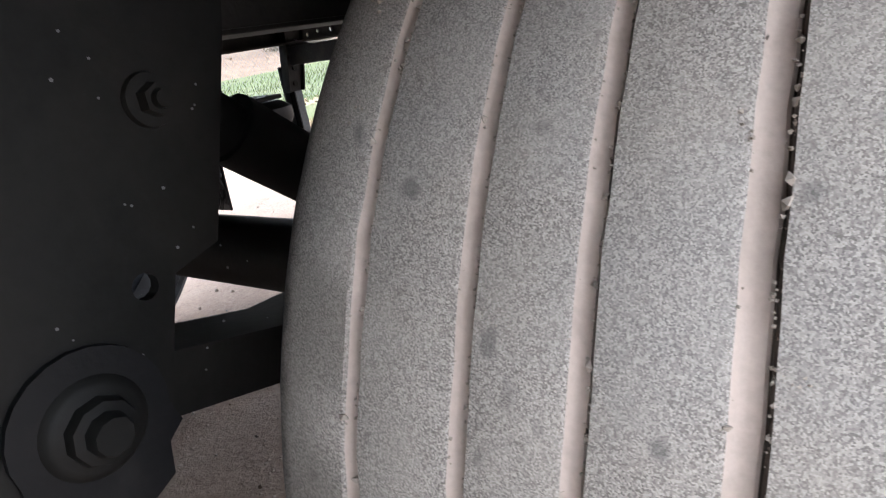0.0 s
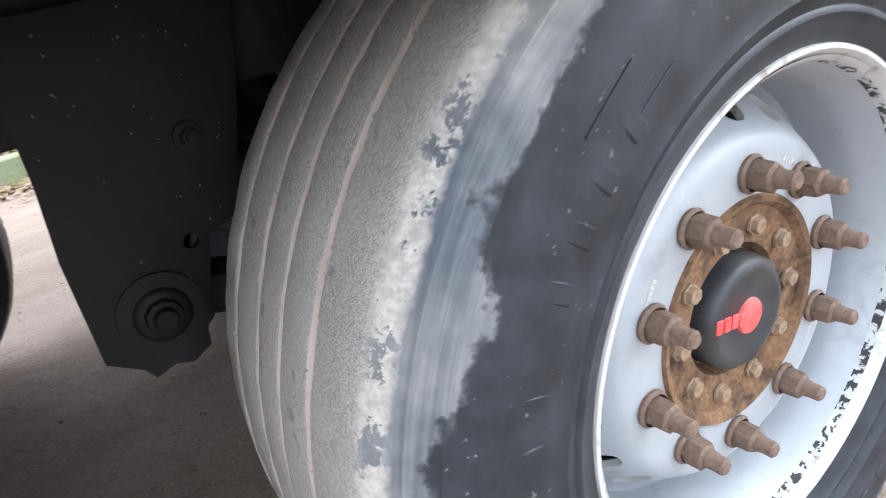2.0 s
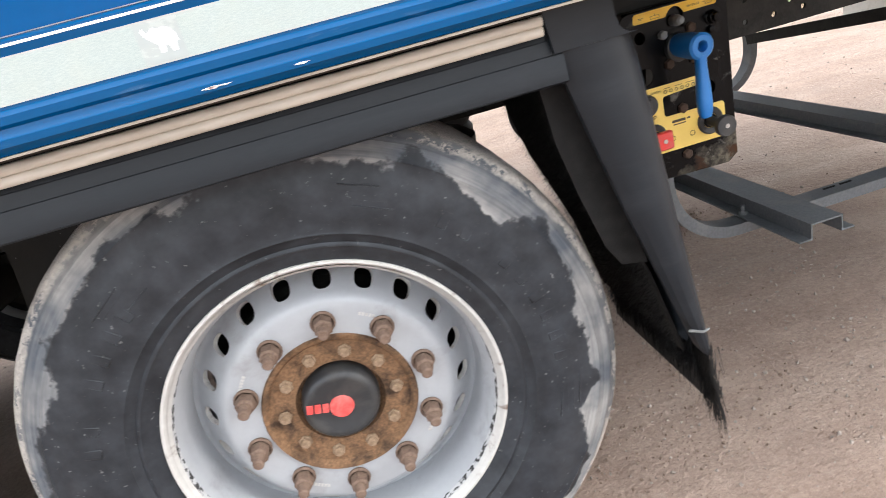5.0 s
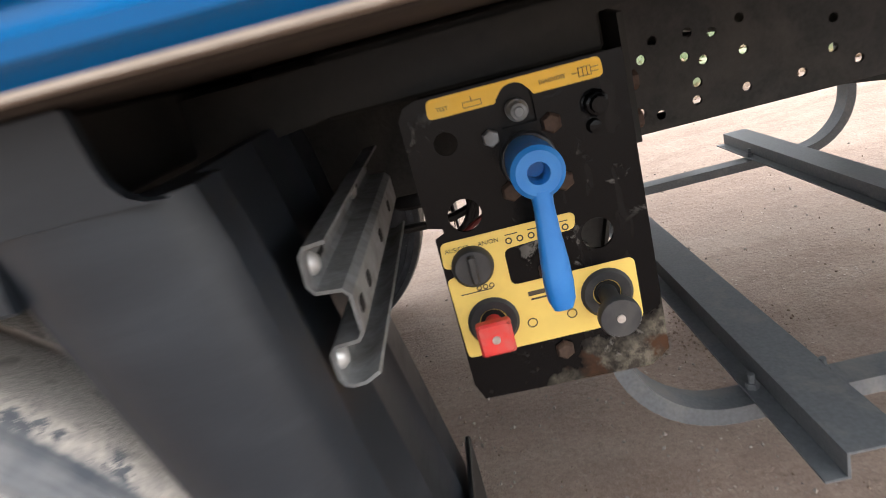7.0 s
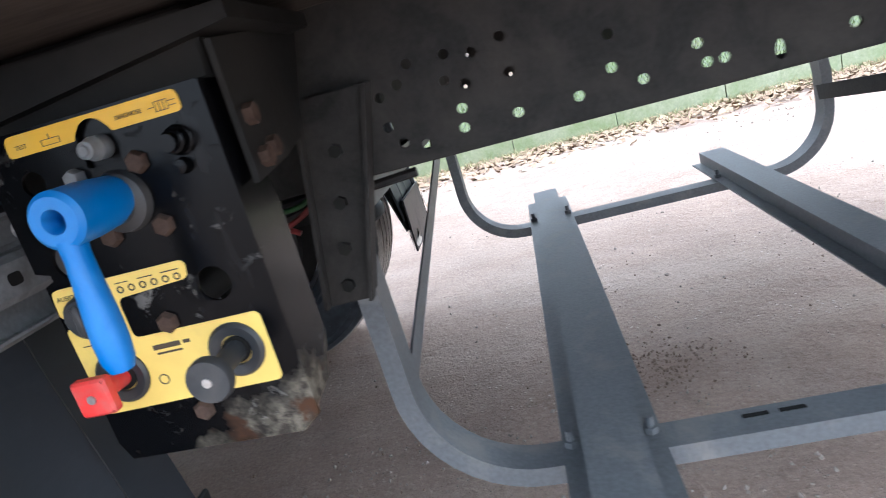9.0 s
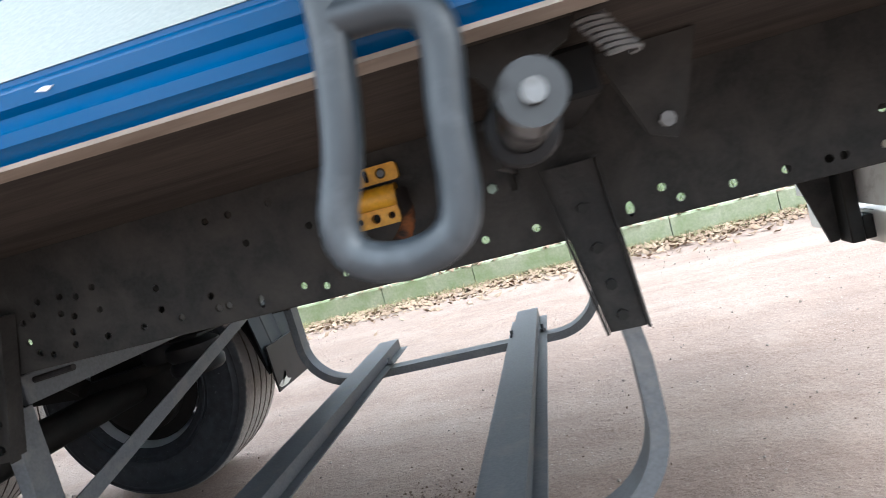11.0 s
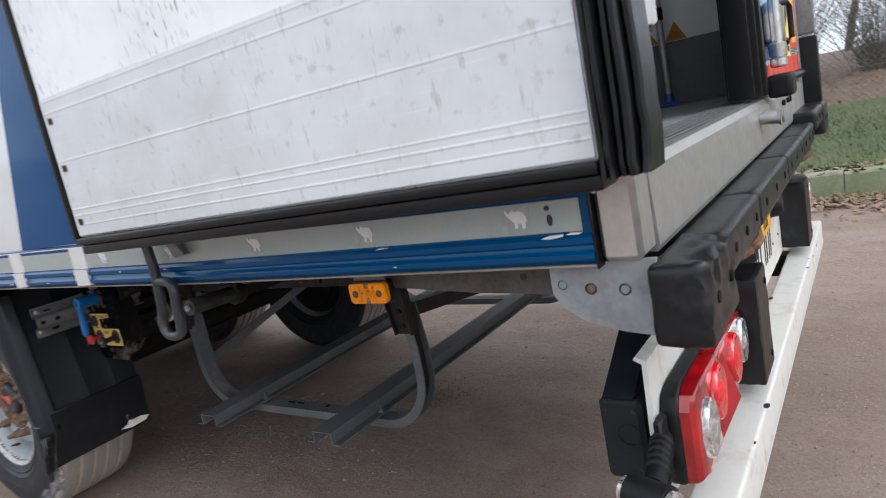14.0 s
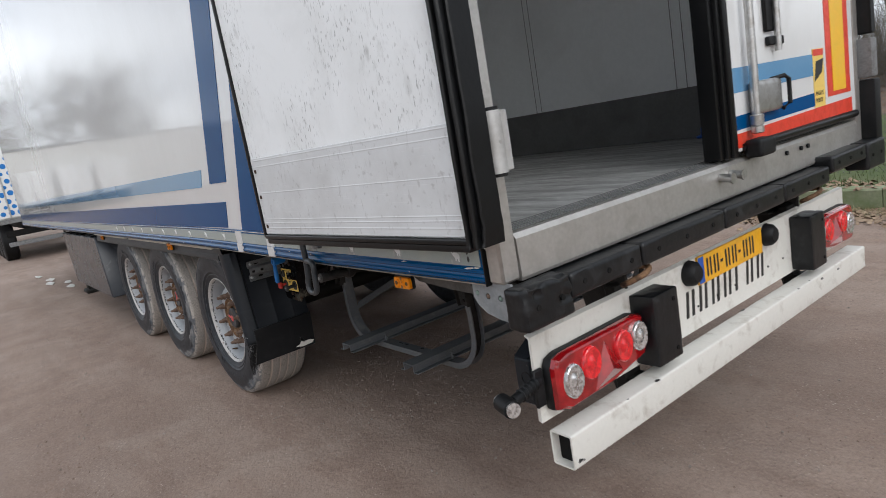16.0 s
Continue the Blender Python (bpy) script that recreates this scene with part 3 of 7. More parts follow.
def rod(bm, p0, p1, r, r1=None, n=16, mi=0, caps=True):
    p0, p1 = Vector(p0), Vector(p1)
    d = p1 - p0
    m = Matrix.Translation((p0 + p1) / 2) @ d.to_track_quat("Z", "Y").to_matrix().to_4x4()
    vs = bmesh.ops.create_cone(bm, cap_ends=caps, segments=n, radius1=r, radius2=r if r1 is None else r1, depth=d.length, matrix=m)["verts"]
    for f in {f for v in vs for f in v.link_faces}:
        f.material_index = mi
    return bm


def lathe(bm, prof, n=64, mids=None, skip=None, closed=False, m=None):
    """Turns (radius, y) rows about the y axis. mids: the material of each band. skip(band, segment): leaves a face out."""
    rings = []
    for r, y in prof:
        if r < 1e-5:
            rings.append([bm.verts.new((0, y, 0))] * n)
        else:
            rings.append([bm.verts.new((r * math.sin(math.tau * k / n), y, r * math.cos(math.tau * k / n))) for k in range(n)])
    pairs = list(zip(rings, rings[1:] + rings[:1])) if closed else list(zip(rings, rings[1:]))
    for b, (a, c) in enumerate(pairs):
        for k in range(n):
            if skip and skip(b, k):
                continue
            vs = []
            for v in (a[k], a[(k + 1) % n], c[(k + 1) % n], c[k]):
                if v not in vs:
                    vs.append(v)
            if len(vs) > 2:
                f = bm.faces.new(vs)
                f.material_index = mids[b] if mids else 0
    if m is not None:
        bmesh.ops.transform(bm, matrix=m, verts=list({v for ring in rings for v in ring}))
    return bm


def put3(axis, u, v, w):
    """A point whose plane coordinates are u, v and whose place along the axis is w."""
    return {"x": (w, u, v), "y": (u, w, v), "z": (u, v, w)}[axis]


def prism(bm, pts, axis, w0, w1, bev=0.0, mi=0):
    a = [bm.verts.new(put3(axis, u, v, w0)) for u, v in pts]
    b = [bm.verts.new(put3(axis, u, v, w1)) for u, v in pts]
    n = len(pts)
    fs = [bm.faces.new(a), bm.faces.new(b[::-1])] + [bm.faces.new((a[k], b[k], b[(k + 1) % n], a[(k + 1) % n])) for k in range(n)]
    for f in fs:
        f.material_index = mi
    if bev:
        bmesh.ops.recalc_face_normals(bm, faces=fs)
        bmesh.ops.bevel(bm, geom=list({ed for f in fs for ed in f.edges}), offset=bev, segments=1, affect="EDGES")
    return bm


def ring(cx, cz, r, n=12, rz=None):
    return [(cx + r * math.cos(math.tau * k / n), cz + (rz or r) * math.sin(math.tau * k / n)) for k in range(n)]


def rounded(x0, x1, z0, z1, r, n=4):
    out = []
    for cx, cz, a0 in ((x1 - r, z1 - r, 0), (x0 + r, z1 - r, 90), (x0 + r, z0 + r, 180), (x1 - r, z0 + r, 270)):
        out += [(cx + r * math.cos(radians(a0 + 90 * k / n)), cz + r * math.sin(radians(a0 + 90 * k / n))) for k in range(n + 1)]
    return out


def pierced(bm, outer, holes, axis, w0, w1, mi=0):
    """A plate with real holes: an outline, hole loops, and its two faces at w0 and w1 along the axis."""
    sides = []
    for w in (w0, w1):
        loops, edges = [], []
        for pts in [outer] + holes:
            vs = [bm.verts.new(put3(axis, u, v, w)) for u, v in pts]
            edges += [bm.edges.new((vs[k], vs[(k + 1) % len(vs)])) for k in range(len(vs))]
            loops.append(vs)
        got = bmesh.ops.triangle_fill(bm, use_beauty=True, use_dissolve=False, edges=edges)
        for f in got["geom"]:
            if isinstance(f, bmesh.types.BMFace):
                f.material_index = mi
        sides.append(loops)
    for a, b in zip(*sides):
        for k in range(len(a)):
            f = bm.faces.new((a[k], a[(k + 1) % len(a)], b[(k + 1) % len(a)], b[k]))
            f.material_index = mi
    return bm


def sweep(bm, path, sec, side=(0, 1, 0), mi=0, closed=False):
    """Sweeps a section of (side, out) rows along a path; side stays fixed."""
    side = Vector(side).normalized()
    P = [Vector(p) for p in path]
    rings = []
    for k, p in enumerate(P):
        d = (P[min(k + 1, len(P) - 1)] - P[max(k - 1, 0)]).normalized()
        out = d.cross(side).normalized()
        rings.append([bm.verts.new(p + side * u + out * v) for u, v in sec])
    n = len(sec)
    for a, b in zip(rings, rings[1:]):
        for k in range(n):
            bm.faces.new((a[k], a[(k + 1) % n], b[(k + 1) % n], b[k])).material_index = mi
    bm.faces.new(rings[0]).material_index = mi
    bm.faces.new(rings[-1][::-1]).material_index = mi
    return bm


def rect(w, h):
    return [(-w / 2, -h / 2), (w / 2, -h / 2), (w / 2, h / 2), (-w / 2, h / 2)]


def arc(cx, cz, r, a0, a1, n=8):
    return [(cx + r * math.cos(radians(a0 + (a1 - a0) * k / n)), cz + r * math.sin(radians(a0 + (a1 - a0) * k / n))) for k in range(n + 1)]


def tube(bm, pts, r, n=8, mi=0):
    P = [Vector(p) for p in pts]
    rings = []
    ref = Vector((0.13, 0.31, 0.94))
    for k, p in enumerate(P):
        d = (P[min(k + 1, len(P) - 1)] - P[max(k - 1, 0)]).normalized()
        u = d.cross(ref).normalized()
        v = d.cross(u)
        rings.append([bm.verts.new(p + r * (u * math.cos(math.tau * j / n) + v * math.sin(math.tau * j / n))) for j in range(n)])
    for a, b in zip(rings, rings[1:]):
        for k in range(n):
            bm.faces.new((a[k], a[(k + 1) % n], b[(k + 1) % n], b[k])).material_index = mi
    bm.faces.new(rings[0]).material_index = mi
    bm.faces.new(rings[-1][::-1]).material_index = mi
    return bm


def smooth_path(pts, n=4):
    """A finer path through the given points."""
    P = [Vector(p) for p in pts]
    P = [2 * P[0] - P[1]] + P + [2 * P[-1] - P[-2]]
    out = []
    for k in range(1, len(P) - 2):
        a, b, c, d = P[k - 1:k + 3]
        for j in range(n):
            t = j / n
            out.append(0.5 * ((2 * b) + (c - a) * t + (2 * a - 5 * b + 4 * c - d) * t * t + (3 * b - a - 3 * c + d) * t ** 3))
    return out + [P[-2]]


def sheet(pts, t):
    """The closed outline of a bent sheet of thickness t along a centre line of (u, v) rows."""
    P = [Vector((u, v, 0)) for u, v in pts]
    a, b = [], []
    for k, p in enumerate(P):
        d = (P[min(k + 1, len(P) - 1)] - P[max(k - 1, 0)]).normalized()
        n = Vector((-d.y, d.x, 0)) * t / 2
        a.append((p.x + n.x, p.y + n.y))
        b.append((p.x - n.x, p.y - n.y))
    return a + b[::-1]

# ---- ground ----
def ground_sheet():
    bm = B()
    near = [-14 + 0.5 * k for k in range(45)]
    xs = [-400, -150, -60, -25] + near + [14, 40, 120, 400]
    ys = [-400, -150, -60, -25] + [-12 + 0.5 * k for k in range(37)] + [6.5, 400]
    grid = [[bm.verts.new((x, y, 0.0)) for y in ys] for x in xs]
    for a, b in zip(grid, grid[1:]):
        for k in range(len(ys) - 1):
            bm.faces.new((a[k], b[k], b[k + 1], a[k + 1]))
    for v in bm.verts:
        if abs(v.co.x) < 15 and -12 < v.co.y < 6.3:
            flat = min(1.0, max(0.0, (abs(v.co.y - 1.3) - 1.6) / 1.5))
            v.co.z = 0.03 * flat * noise.noise(v.co * 0.6)
    return tagged(part("ground", bm, "ground"), "brown packed dirt yard with gravel and wheel tracks", "ground", kind="structure")


ground_sheet()

# ---- trailer: box body ----
trailer = thing("semi_trailer", "refrigerated semi trailer in white and blue with its rear door open", "trailer", at=(0, 0, 0))
XF, XR = -10.35, 3.015
W = 2.6
TOP = 3.92


def side_wall(y0, y1, name):
    bm = B()
    box(bm, XF, XR - 0.05, y0, y1, 1.18, TOP, 0.004)
    return part(name, bm, "white", trailer)


wall_near = side_wall(0.0, 0.06, "side_wall")
side_wall(W - 0.06, W, "side_wall")
bm = box(B(), XF, XR - 0.05, 0.06, W - 0.06, TOP - 0.09, TOP, 0.004)
part("roof", bm, "white", trailer)
bm = box(B(), XF, XF + 0.08, 0.06, W - 0.06, 1.2, TOP - 0.09, 0.004)
part("front_wall", bm, "white", trailer)
bm = box(B(), XF + 0.08, XR - 0.02, 0.06, W - 0.06, 1.115, 1.205)
part("load_floor", bm, "floor", trailer, "worn metal load floor with glare painted in as streaks")
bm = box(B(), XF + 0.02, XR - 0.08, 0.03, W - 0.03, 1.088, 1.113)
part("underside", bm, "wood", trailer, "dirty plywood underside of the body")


def graphic(name, pts, m, label=""):
    bm = prism(B(), pts, "y", -0.0025, 0.001)
    return part(name, bm, m, wall_near, label, smooth=0)


S = 0.385  # lean of the slanted stripes: metres along for each metre up


def slant(x, z, z0=1.45):
    return x + S * (z - z0)


graphic("stripe", [(XF, 1.214), (slant(1.058, 1.214), 1.214), (slant(1.058, 1.35), 1.35), (XF, 1.305)], "navy", "navy band along the foot of the wall")
graphic("stripe", [(XF, 1.412), (slant(0.706, 1.436), 1.436), (slant(0.726, 1.53), 1.53), (XF, 1.502)], "sky_blue", "pale blue band")
graphic("stripe", [(slant(0.846, 1.45), 1.45), (slant(1.096, 1.45), 1.45), (slant(1.096, TOP - 0.02), TOP - 0.02), (slant(0.846, TOP - 0.02), TOP - 0.02)], "navy", "leaning navy stripe")
graphic("stripe", [(slant(1.255, 1.205), 1.205), (2.955, 1.205), (2.955, TOP - 0.02), (slant(1.255, TOP - 0.02), TOP - 0.02)], "navy", "navy rear field")


STATIONS = ((XF, 0.016), (0.4, 0.016), (1.2, 0.009), (2.0, 0.0), (2.950, 0.0))  # the rail sags a little towards the rear


def sag(x):
    for (xa, za), (xb, zb) in zip(STATIONS, STATIONS[1:]):
        if x <= xb:
            return za + (zb - za) * (x - xa) / (xb - xa)
    return 0.0


def long_profile(bm, prof, x1=2.950):
    """A closed profile of (y, z) rows, drawn along the trailer's side with its sag."""
    rings = [[bm.verts.new((min(x, x1), y, z + dz)) for y, z in prof] for x, dz in STATIONS]
    n = len(prof)
    for a, b in zip(rings, rings[1:]):
        for k in range(n):
            bm.faces.new((a[k], a[(k + 1) % n], b[(k + 1) % n], b[k]))
    bm.faces.new(rings[0])
    bm.faces.new(rings[-1][::-1])
    return bm


def rail(y_out, flip):
    """The blue foot rail: a rolled profile with two ridges, from the reflective tape down to a pale lip."""
    s = -1 if flip else 1
    prof = [(0.03, 1.080), (0.0, 1.080), (-0.004, 1.086), (-0.010, 1.089), (-0.011, 1.097), (-0.006, 1.101), (-0.004, 1.108), (-0.009, 1.112), (-0.010, 1.121), (-0.004, 1.127), (-0.003, 1.182), (-0.006, 1.186), (-0.006, 1.193), (0.0, 1.197), (0.03, 1.197)]
    bm = long_profile(B(), [(y_out + s * u, v) for u, v in prof])
    return part("foot_rail", bm, "blue", trailer, "blue rolled foot rail")


rail_near = rail(0.0, False)
rail(W, True)
part("lip", long_profile(B(), [(-0.0042, 1.0764), (0.03, 1.0764), (0.03, 1.0795), (-0.0042, 1.0795)]), "lip", rail_near, "pale edge lip", smooth=20)
part("reflective_strip", long_profile(B(), [(-0.0052, 1.1305), (-0.002, 1.1305), (-0.002, 1.1785), (-0.0052, 1.1785)], 2.936), "tape", rail_near, "pale reflective strip with small white marks", smooth=20)
part("pin_line", long_profile(B(), [(-0.0068, 1.1875), (-0.005, 1.1875), (-0.005, 1.1905), (-0.0068, 1.1905)]), "white", rail_near, smooth=20)
# small white marks on the strip
pts = [(0.000, 0.033), (0.003, 0.036), (0.006, 0.029), (0.010, 0.030), (0.016, 0.035), (0.022, 0.032), (0.030, 0.033), (0.038, 0.030), (0.043, 0.022), (0.045, 0.011), (0.041, 0.013), (0.040, 0.0), (0.034, 0.0), (0.032, 0.009), (0.026, 0.010), (0.024, 0.001), (0.018, 0.001), (0.018, 0.012), (0.013, 0.016), (0.008, 0.021), (0.003, 0.026)]
for x in [2.855 - 0.305 * k for k in range(5)] + [0.902 - 0.298 * k for k in range(10)]:
    part("mark_field", box(B(), x - 0.046, x + 0.002, -0.00545, -0.0050, 1.1325 + sag(x), 1.1765 + sag(x)), "tape_dull", rail_near, smooth=0)
    part("mark", prism(B(), [(x - 0.040 + u * 0.82, 1.141 + sag(x) + v * 0.82) for u, v in pts], "y", -0.0058, -0.0054), "mark", rail_near, smooth=0)
for x0, x1 in ((1.072, 1.137), (1.455, 1.525)):
    bm = box(B(), x0, x1, -0.0125, 0.0, 1.083 + sag(x0), 1.128 + sag(x0))
    box(bm, x0 - 0.004, x1 + 0.004, -0.0078, 0.0, 1.129 + sag(x0), 1.19 + sag(x0))
    part("patch", bm, "white", rail_near, "white painted patch")

# ---- rear frame ----
bm = box(B(), XR - 0.06, XR, 0.0, 0.07, 1.08, TOP, 0.008)
part("rear_post", bm, "steel", trailer, "stainless corner post")
bm = box(B(), XR - 0.06, XR, W - 0.07, W, 1.08, TOP, 0.008)
part("rear_post", bm, "steel", trailer)
bm = box(B(), XR - 0.06, XR, 0.07, W - 0.07, TOP - 0.13, TOP, 0.006)
part("rear_header", bm, "steel", trailer)
bm = prism(B(), [(XR - 0.09, 1.075), (XR, 1.075), (XR + 0.004, 1.085), (XR, 1.195), (XR - 0.012, 1.209), (XR - 0.15, 1.212), (XR - 0.15, 1.2)], "y", 0.07, W - 0.07)
sill = part("sill", bm, "steel", trailer, "stainless rear sill", smooth=18)
for k in range(5):
    bm = box(B(), XR - 0.135 + 0.022 * k, XR - 0.125 + 0.022 * k, 0.08, W - 0.08, 1.212, 1.2140, 0.001)
    part("tread_rib", bm, "kick_grey", sill)

# ---- wheels ----
HUB_Z = 0.515
WY = 0.331


GROOVES = ((-0.087, 0.0060), (-0.0275, 0.0044), (0.0265, 0.0043), (0.0895, 0.0041))


def tyre_mesh():
    half = [(0.2865, 0.152), (0.296, 0.162), (0.312, 0.169), (0.322, 0.1735), (0.3245, 0.1765), (0.3285, 0.1765), (0.331, 0.1745), (0.345, 0.1815), (0.3462, 0.1835), (0.3485, 0.1835), (0.350, 0.1828), (0.37, 0.188), (0.41, 0.191), (0.44, 0.188), (0.462, 0.182), (0.466, 0.1835), (0.471, 0.180), (0.488, 0.172), (0.491, 0.1725), (0.494, 0.1685), (0.506, 0.160), (0.514, 0.150), (0.519, 0.136)]
    prof, mids = [(r, -y) for r, y in half], [0] * (len(half) - 1)
    for gy, gw in GROOVES:
        rt = 0.5235 - 0.11 * gy * gy
        # the deep rows on the low-y flank get the painted shade colour
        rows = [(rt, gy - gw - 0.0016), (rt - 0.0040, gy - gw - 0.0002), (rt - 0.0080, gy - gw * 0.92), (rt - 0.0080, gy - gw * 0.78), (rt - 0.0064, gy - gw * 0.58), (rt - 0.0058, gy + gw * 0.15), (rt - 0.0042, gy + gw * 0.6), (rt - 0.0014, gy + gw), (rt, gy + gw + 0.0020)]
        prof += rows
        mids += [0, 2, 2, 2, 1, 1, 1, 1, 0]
    prof += [(r, y) for r, y in half[::-1]]
    mids += [0] * len(half)
    bm = lathe(B(), prof, 180, mids)
    for v in bm.verts:
        c = v.co
        r = math.hypot(c.x, c.z)
        if r > 0.45:
            d = 0.0016 * noise.noise(c * 55) * (1 if abs(c.y) < 0.15 else 0.4)
            c.x *= 1 + d / r
            c.z *= 1 + d / r
        if abs(c.y) < 0.14 and r > 0.45:
            c.y += 0.0016 * noise.noise(Vector((c.x * 30, c.z * 30, 7)))
    return finish("tyre", bm, ["tyre", "groove", "groove_shade"])


def relief_mesh():
    """Raised marks on the tyre wall: lettering as plain bars, and groups of lines."""
    bm = B()
    # raised letters as plain bars, and tread-wear lines on the wall
    for a0, n, r in ((-75, 7, 0.395), (40, 9, 0.40), (150, 8, 0.40), (-150, 8, 0.375)):
        for k in range(n):
            if k == 2:
                continue
            m = Matrix.Rotation(radians(a0 + 6.2 * k), 4, "Y") @ Matrix.Translation((0, 0, r))
            box(bm, -0.0085, 0.0085, -0.1909, -0.186, -0.015, 0.015, 0.0012, m=m)
    for a0 in (-38, 20, 100, 200):
        for k in range(4):
            m = Matrix.Rotation(radians(a0 + 1.2 * k), 4, "Y") @ Matrix.Translation((0, 0, 0.425 - 0.011 * k))
            box(bm, -0.032, 0.032, -0.1908, -0.184, -0.0012, 0.0012, 0.0006, m=m)
    return finish("wall_relief", bm, "tyre")


VENTS = 20
PER = 16
SEG = VENTS * PER


def rim_mesh():
    bm = B()
    prof = [(0.284, -0.150), (0.2885, -0.162), (0.2925, -0.1665), (0.297, -0.166), (0.2985, -0.160), (0.293, -0.152)]
    lathe(bm, prof, SEG, [1] * 5)
    # barrel, seen from outside, with a chipped band below the lip
    lathe(bm, [(0.2865, -0.160), (0.281, -0.154), (0.2795, -0.142), (0.2745, -0.136), (0.2735, -0.120), (0.2690, -0.112), (0.2680, -0.095), (0.2665, -0.060), (0.2660, 0.02), (0.270, 0.10), (0.288, 0.158)], SEG, [1, 2, 0, 0, 0, 0, 0, 0, 0, 0])
    # disc with real vents
    rc, rh = 0.2340, 0.0138
    radii = [0.2665, 0.2630, 0.2600, 0.2560, 0.2510] + [rc + rh * math.cos(math.pi * k / 10) for k in range(11)] + [0.2175, 0.2145, 0.2115, 0.2080, 0.2040, 0.1990, 0.1920, 0.1840, 0.1400]
    key = [(0.140, -0.110), (0.190, -0.110), (0.197, -0.1095), (0.204, -0.1075), (0.2095, -0.1035), (0.2145, -0.0980), (0.2180, -0.0935), (0.2510, -0.0500), (0.2560, -0.0445), (0.2600, -0.0420), (0.2665, -0.0405)]

    def face_y(r):
        for (ra, ya), (rb, yb) in zip(key, key[1:]):
            if r <= rb:
                return ya + (yb - ya) * (r - ra) / (rb - ra)
        return key[-1][1]

    def vent(b, k):
        r = (radii[b] + radii[b + 1]) / 2
        if abs(r - rc) > rh or radii[b] > rc + rh + 1e-6 or radii[b + 1] < rc - rh - 1e-6:
            return False
        half = 0.0168 * (1 - abs((r - rc) / rh) ** 2.6) ** (1 / 2.6)
        return abs((k % PER) + 0.5 - PER / 2) * math.tau / SEG * r < half

    front = [[bm.verts.new((r * math.sin(math.tau * k / SEG), face_y(r), r * math.cos(math.tau * k / SEG))) for k in range(SEG)] for r in radii]
    # draw the rim of each vent to a true oval
    for b in range(1, len(radii) - 1):
        for k in range(SEG):
            near = {vent(bb, kk % SEG) for bb in (b - 1, b) for kk in (k - 1, k)}
            if len(near) == 2:
                c = round((k - PER / 2) / PER) * PER + PER / 2
                u, w = (k - c) * math.tau / SEG * rc, radii[b] - rc
                q = (abs(u / 0.0168) ** 2.6 + abs(w / rh) ** 2.6) ** (1 / 2.6)
                u, w = u / q, w / q
                r, ang = rc + w, (u / rc) + c * math.tau / SEG
                front[b][k].co = (r * math.sin(ang), face_y(r), r * math.cos(ang))
    back = [[bm.verts.new((v.co.x * 0.972, v.co.y + 0.007, v.co.z * 0.972)) for v in row] for row in front]
    for b in range(len(radii) - 1):
        for k in range(SEG):
            k1 = (k + 1) % SEG
            if not vent(b, k):
                for rows in (front, back):
                    bm.faces.new((rows[b][k], rows[b][k1], rows[b + 1][k1], rows[b + 1][k]))
            else:
                for (bb, kk), e0, e1 in (((b - 1, k), (b, k), (b, k1)), ((b + 1, k), (b + 1, k), (b + 1, k1)), ((b, (k - 1) % SEG), (b, k), (b + 1, k)), ((b, k1), (b, k1), (b + 1, k1))):
                    if not vent(bb, kk):
                        bm.faces.new((front[e0[0]][e0[1]], front[e1[0]][e1[1]], back[e1[0]][e1[1]], back[e0[0]][e0[1]])).material_index = 1
    return finish("rim", bm, ["rim", "rim_lip", "rim_chip"])


def grit_mesh():
    """Small stones and dried mud caught along the tread grooves, with a few gouges' raised lips."""
    rng = random.Random(12)
    bm = B()

    def crumb(a, y, r0, s):
        base = Matrix.Rotation(a, 4, "Y") @ Matrix.Translation((0, y, r0)) @ Euler((rng.uniform(0, 3), rng.uniform(0, 3), rng.uniform(0, 3))).to_matrix().to_4x4() @ Matrix.Diagonal((s, s * rng.uniform(0.5, 1), s * rng.uniform(0.5, 0.9), 1))
        vs = [bm.verts.new(base @ Vector(p)) for p in ((1, 0, 0), (-1, 0, 0), (0, 1, 0), (0, -1, 0), (0, 0, 1), (0, 0, -1))]
        for i, j, l in ((0, 2, 4), (2, 1, 4), (1, 3, 4), (3, 0, 4), (2, 0, 5), (1, 2, 5), (3, 1, 5), (0, 3, 5)):
            bm.faces.new((vs[i], vs[j], vs[l]))

    for gy, gw in GROOVES:
        for k in range(1500):
            side = -1 if rng.random() < 0.8 else 1
            a = rng.uniform(0, math.tau)
            big = rng.random() < 0.05
            crumb(a, gy + side * gw * rng.uniform(0.7, 1.35), 0.5215 + rng.uniform(-0.002, 0.0005), rng.uniform(0.0022, 0.0034) if big else rng.uniform(0.0006, 0.0015))
    for k in range(160):
        a, y = rng.uniform(0, math.tau), rng.uniform(-0.13, 0.13)
        for j in range(5):
            crumb(a + rng.uniform(-0.012, 0.012), y + rng.uniform(-0.006, 0.006), 0.5225 - 0.11 * y * y, rng.uniform(0.0008, 0.0019))
    return finish("grit", bm, "grit", 0)


def nut_mesh():
    bm = B()
    lathe(bm, [(0.0, -0.001), (0.0215, -0.001), (0.0222, -0.005), (0.0190, -0.008)], 18)
    lathe(bm, [(0.0, -0.005), (0.0172, -0.005), (0.0182, -0.010), (0.0172, -0.028), (0.0135, -0.031), (0.0, -0.031)], 6)
    lathe(bm, [(0.0, -0.030), (0.0110, -0.030), (0.0110, -0.037), (0.0102, -0.038), (0.0102, -0.051), (0.0075, -0.054), (0.0, -0.054)], 12)
    return finish("nut", bm, "nut")


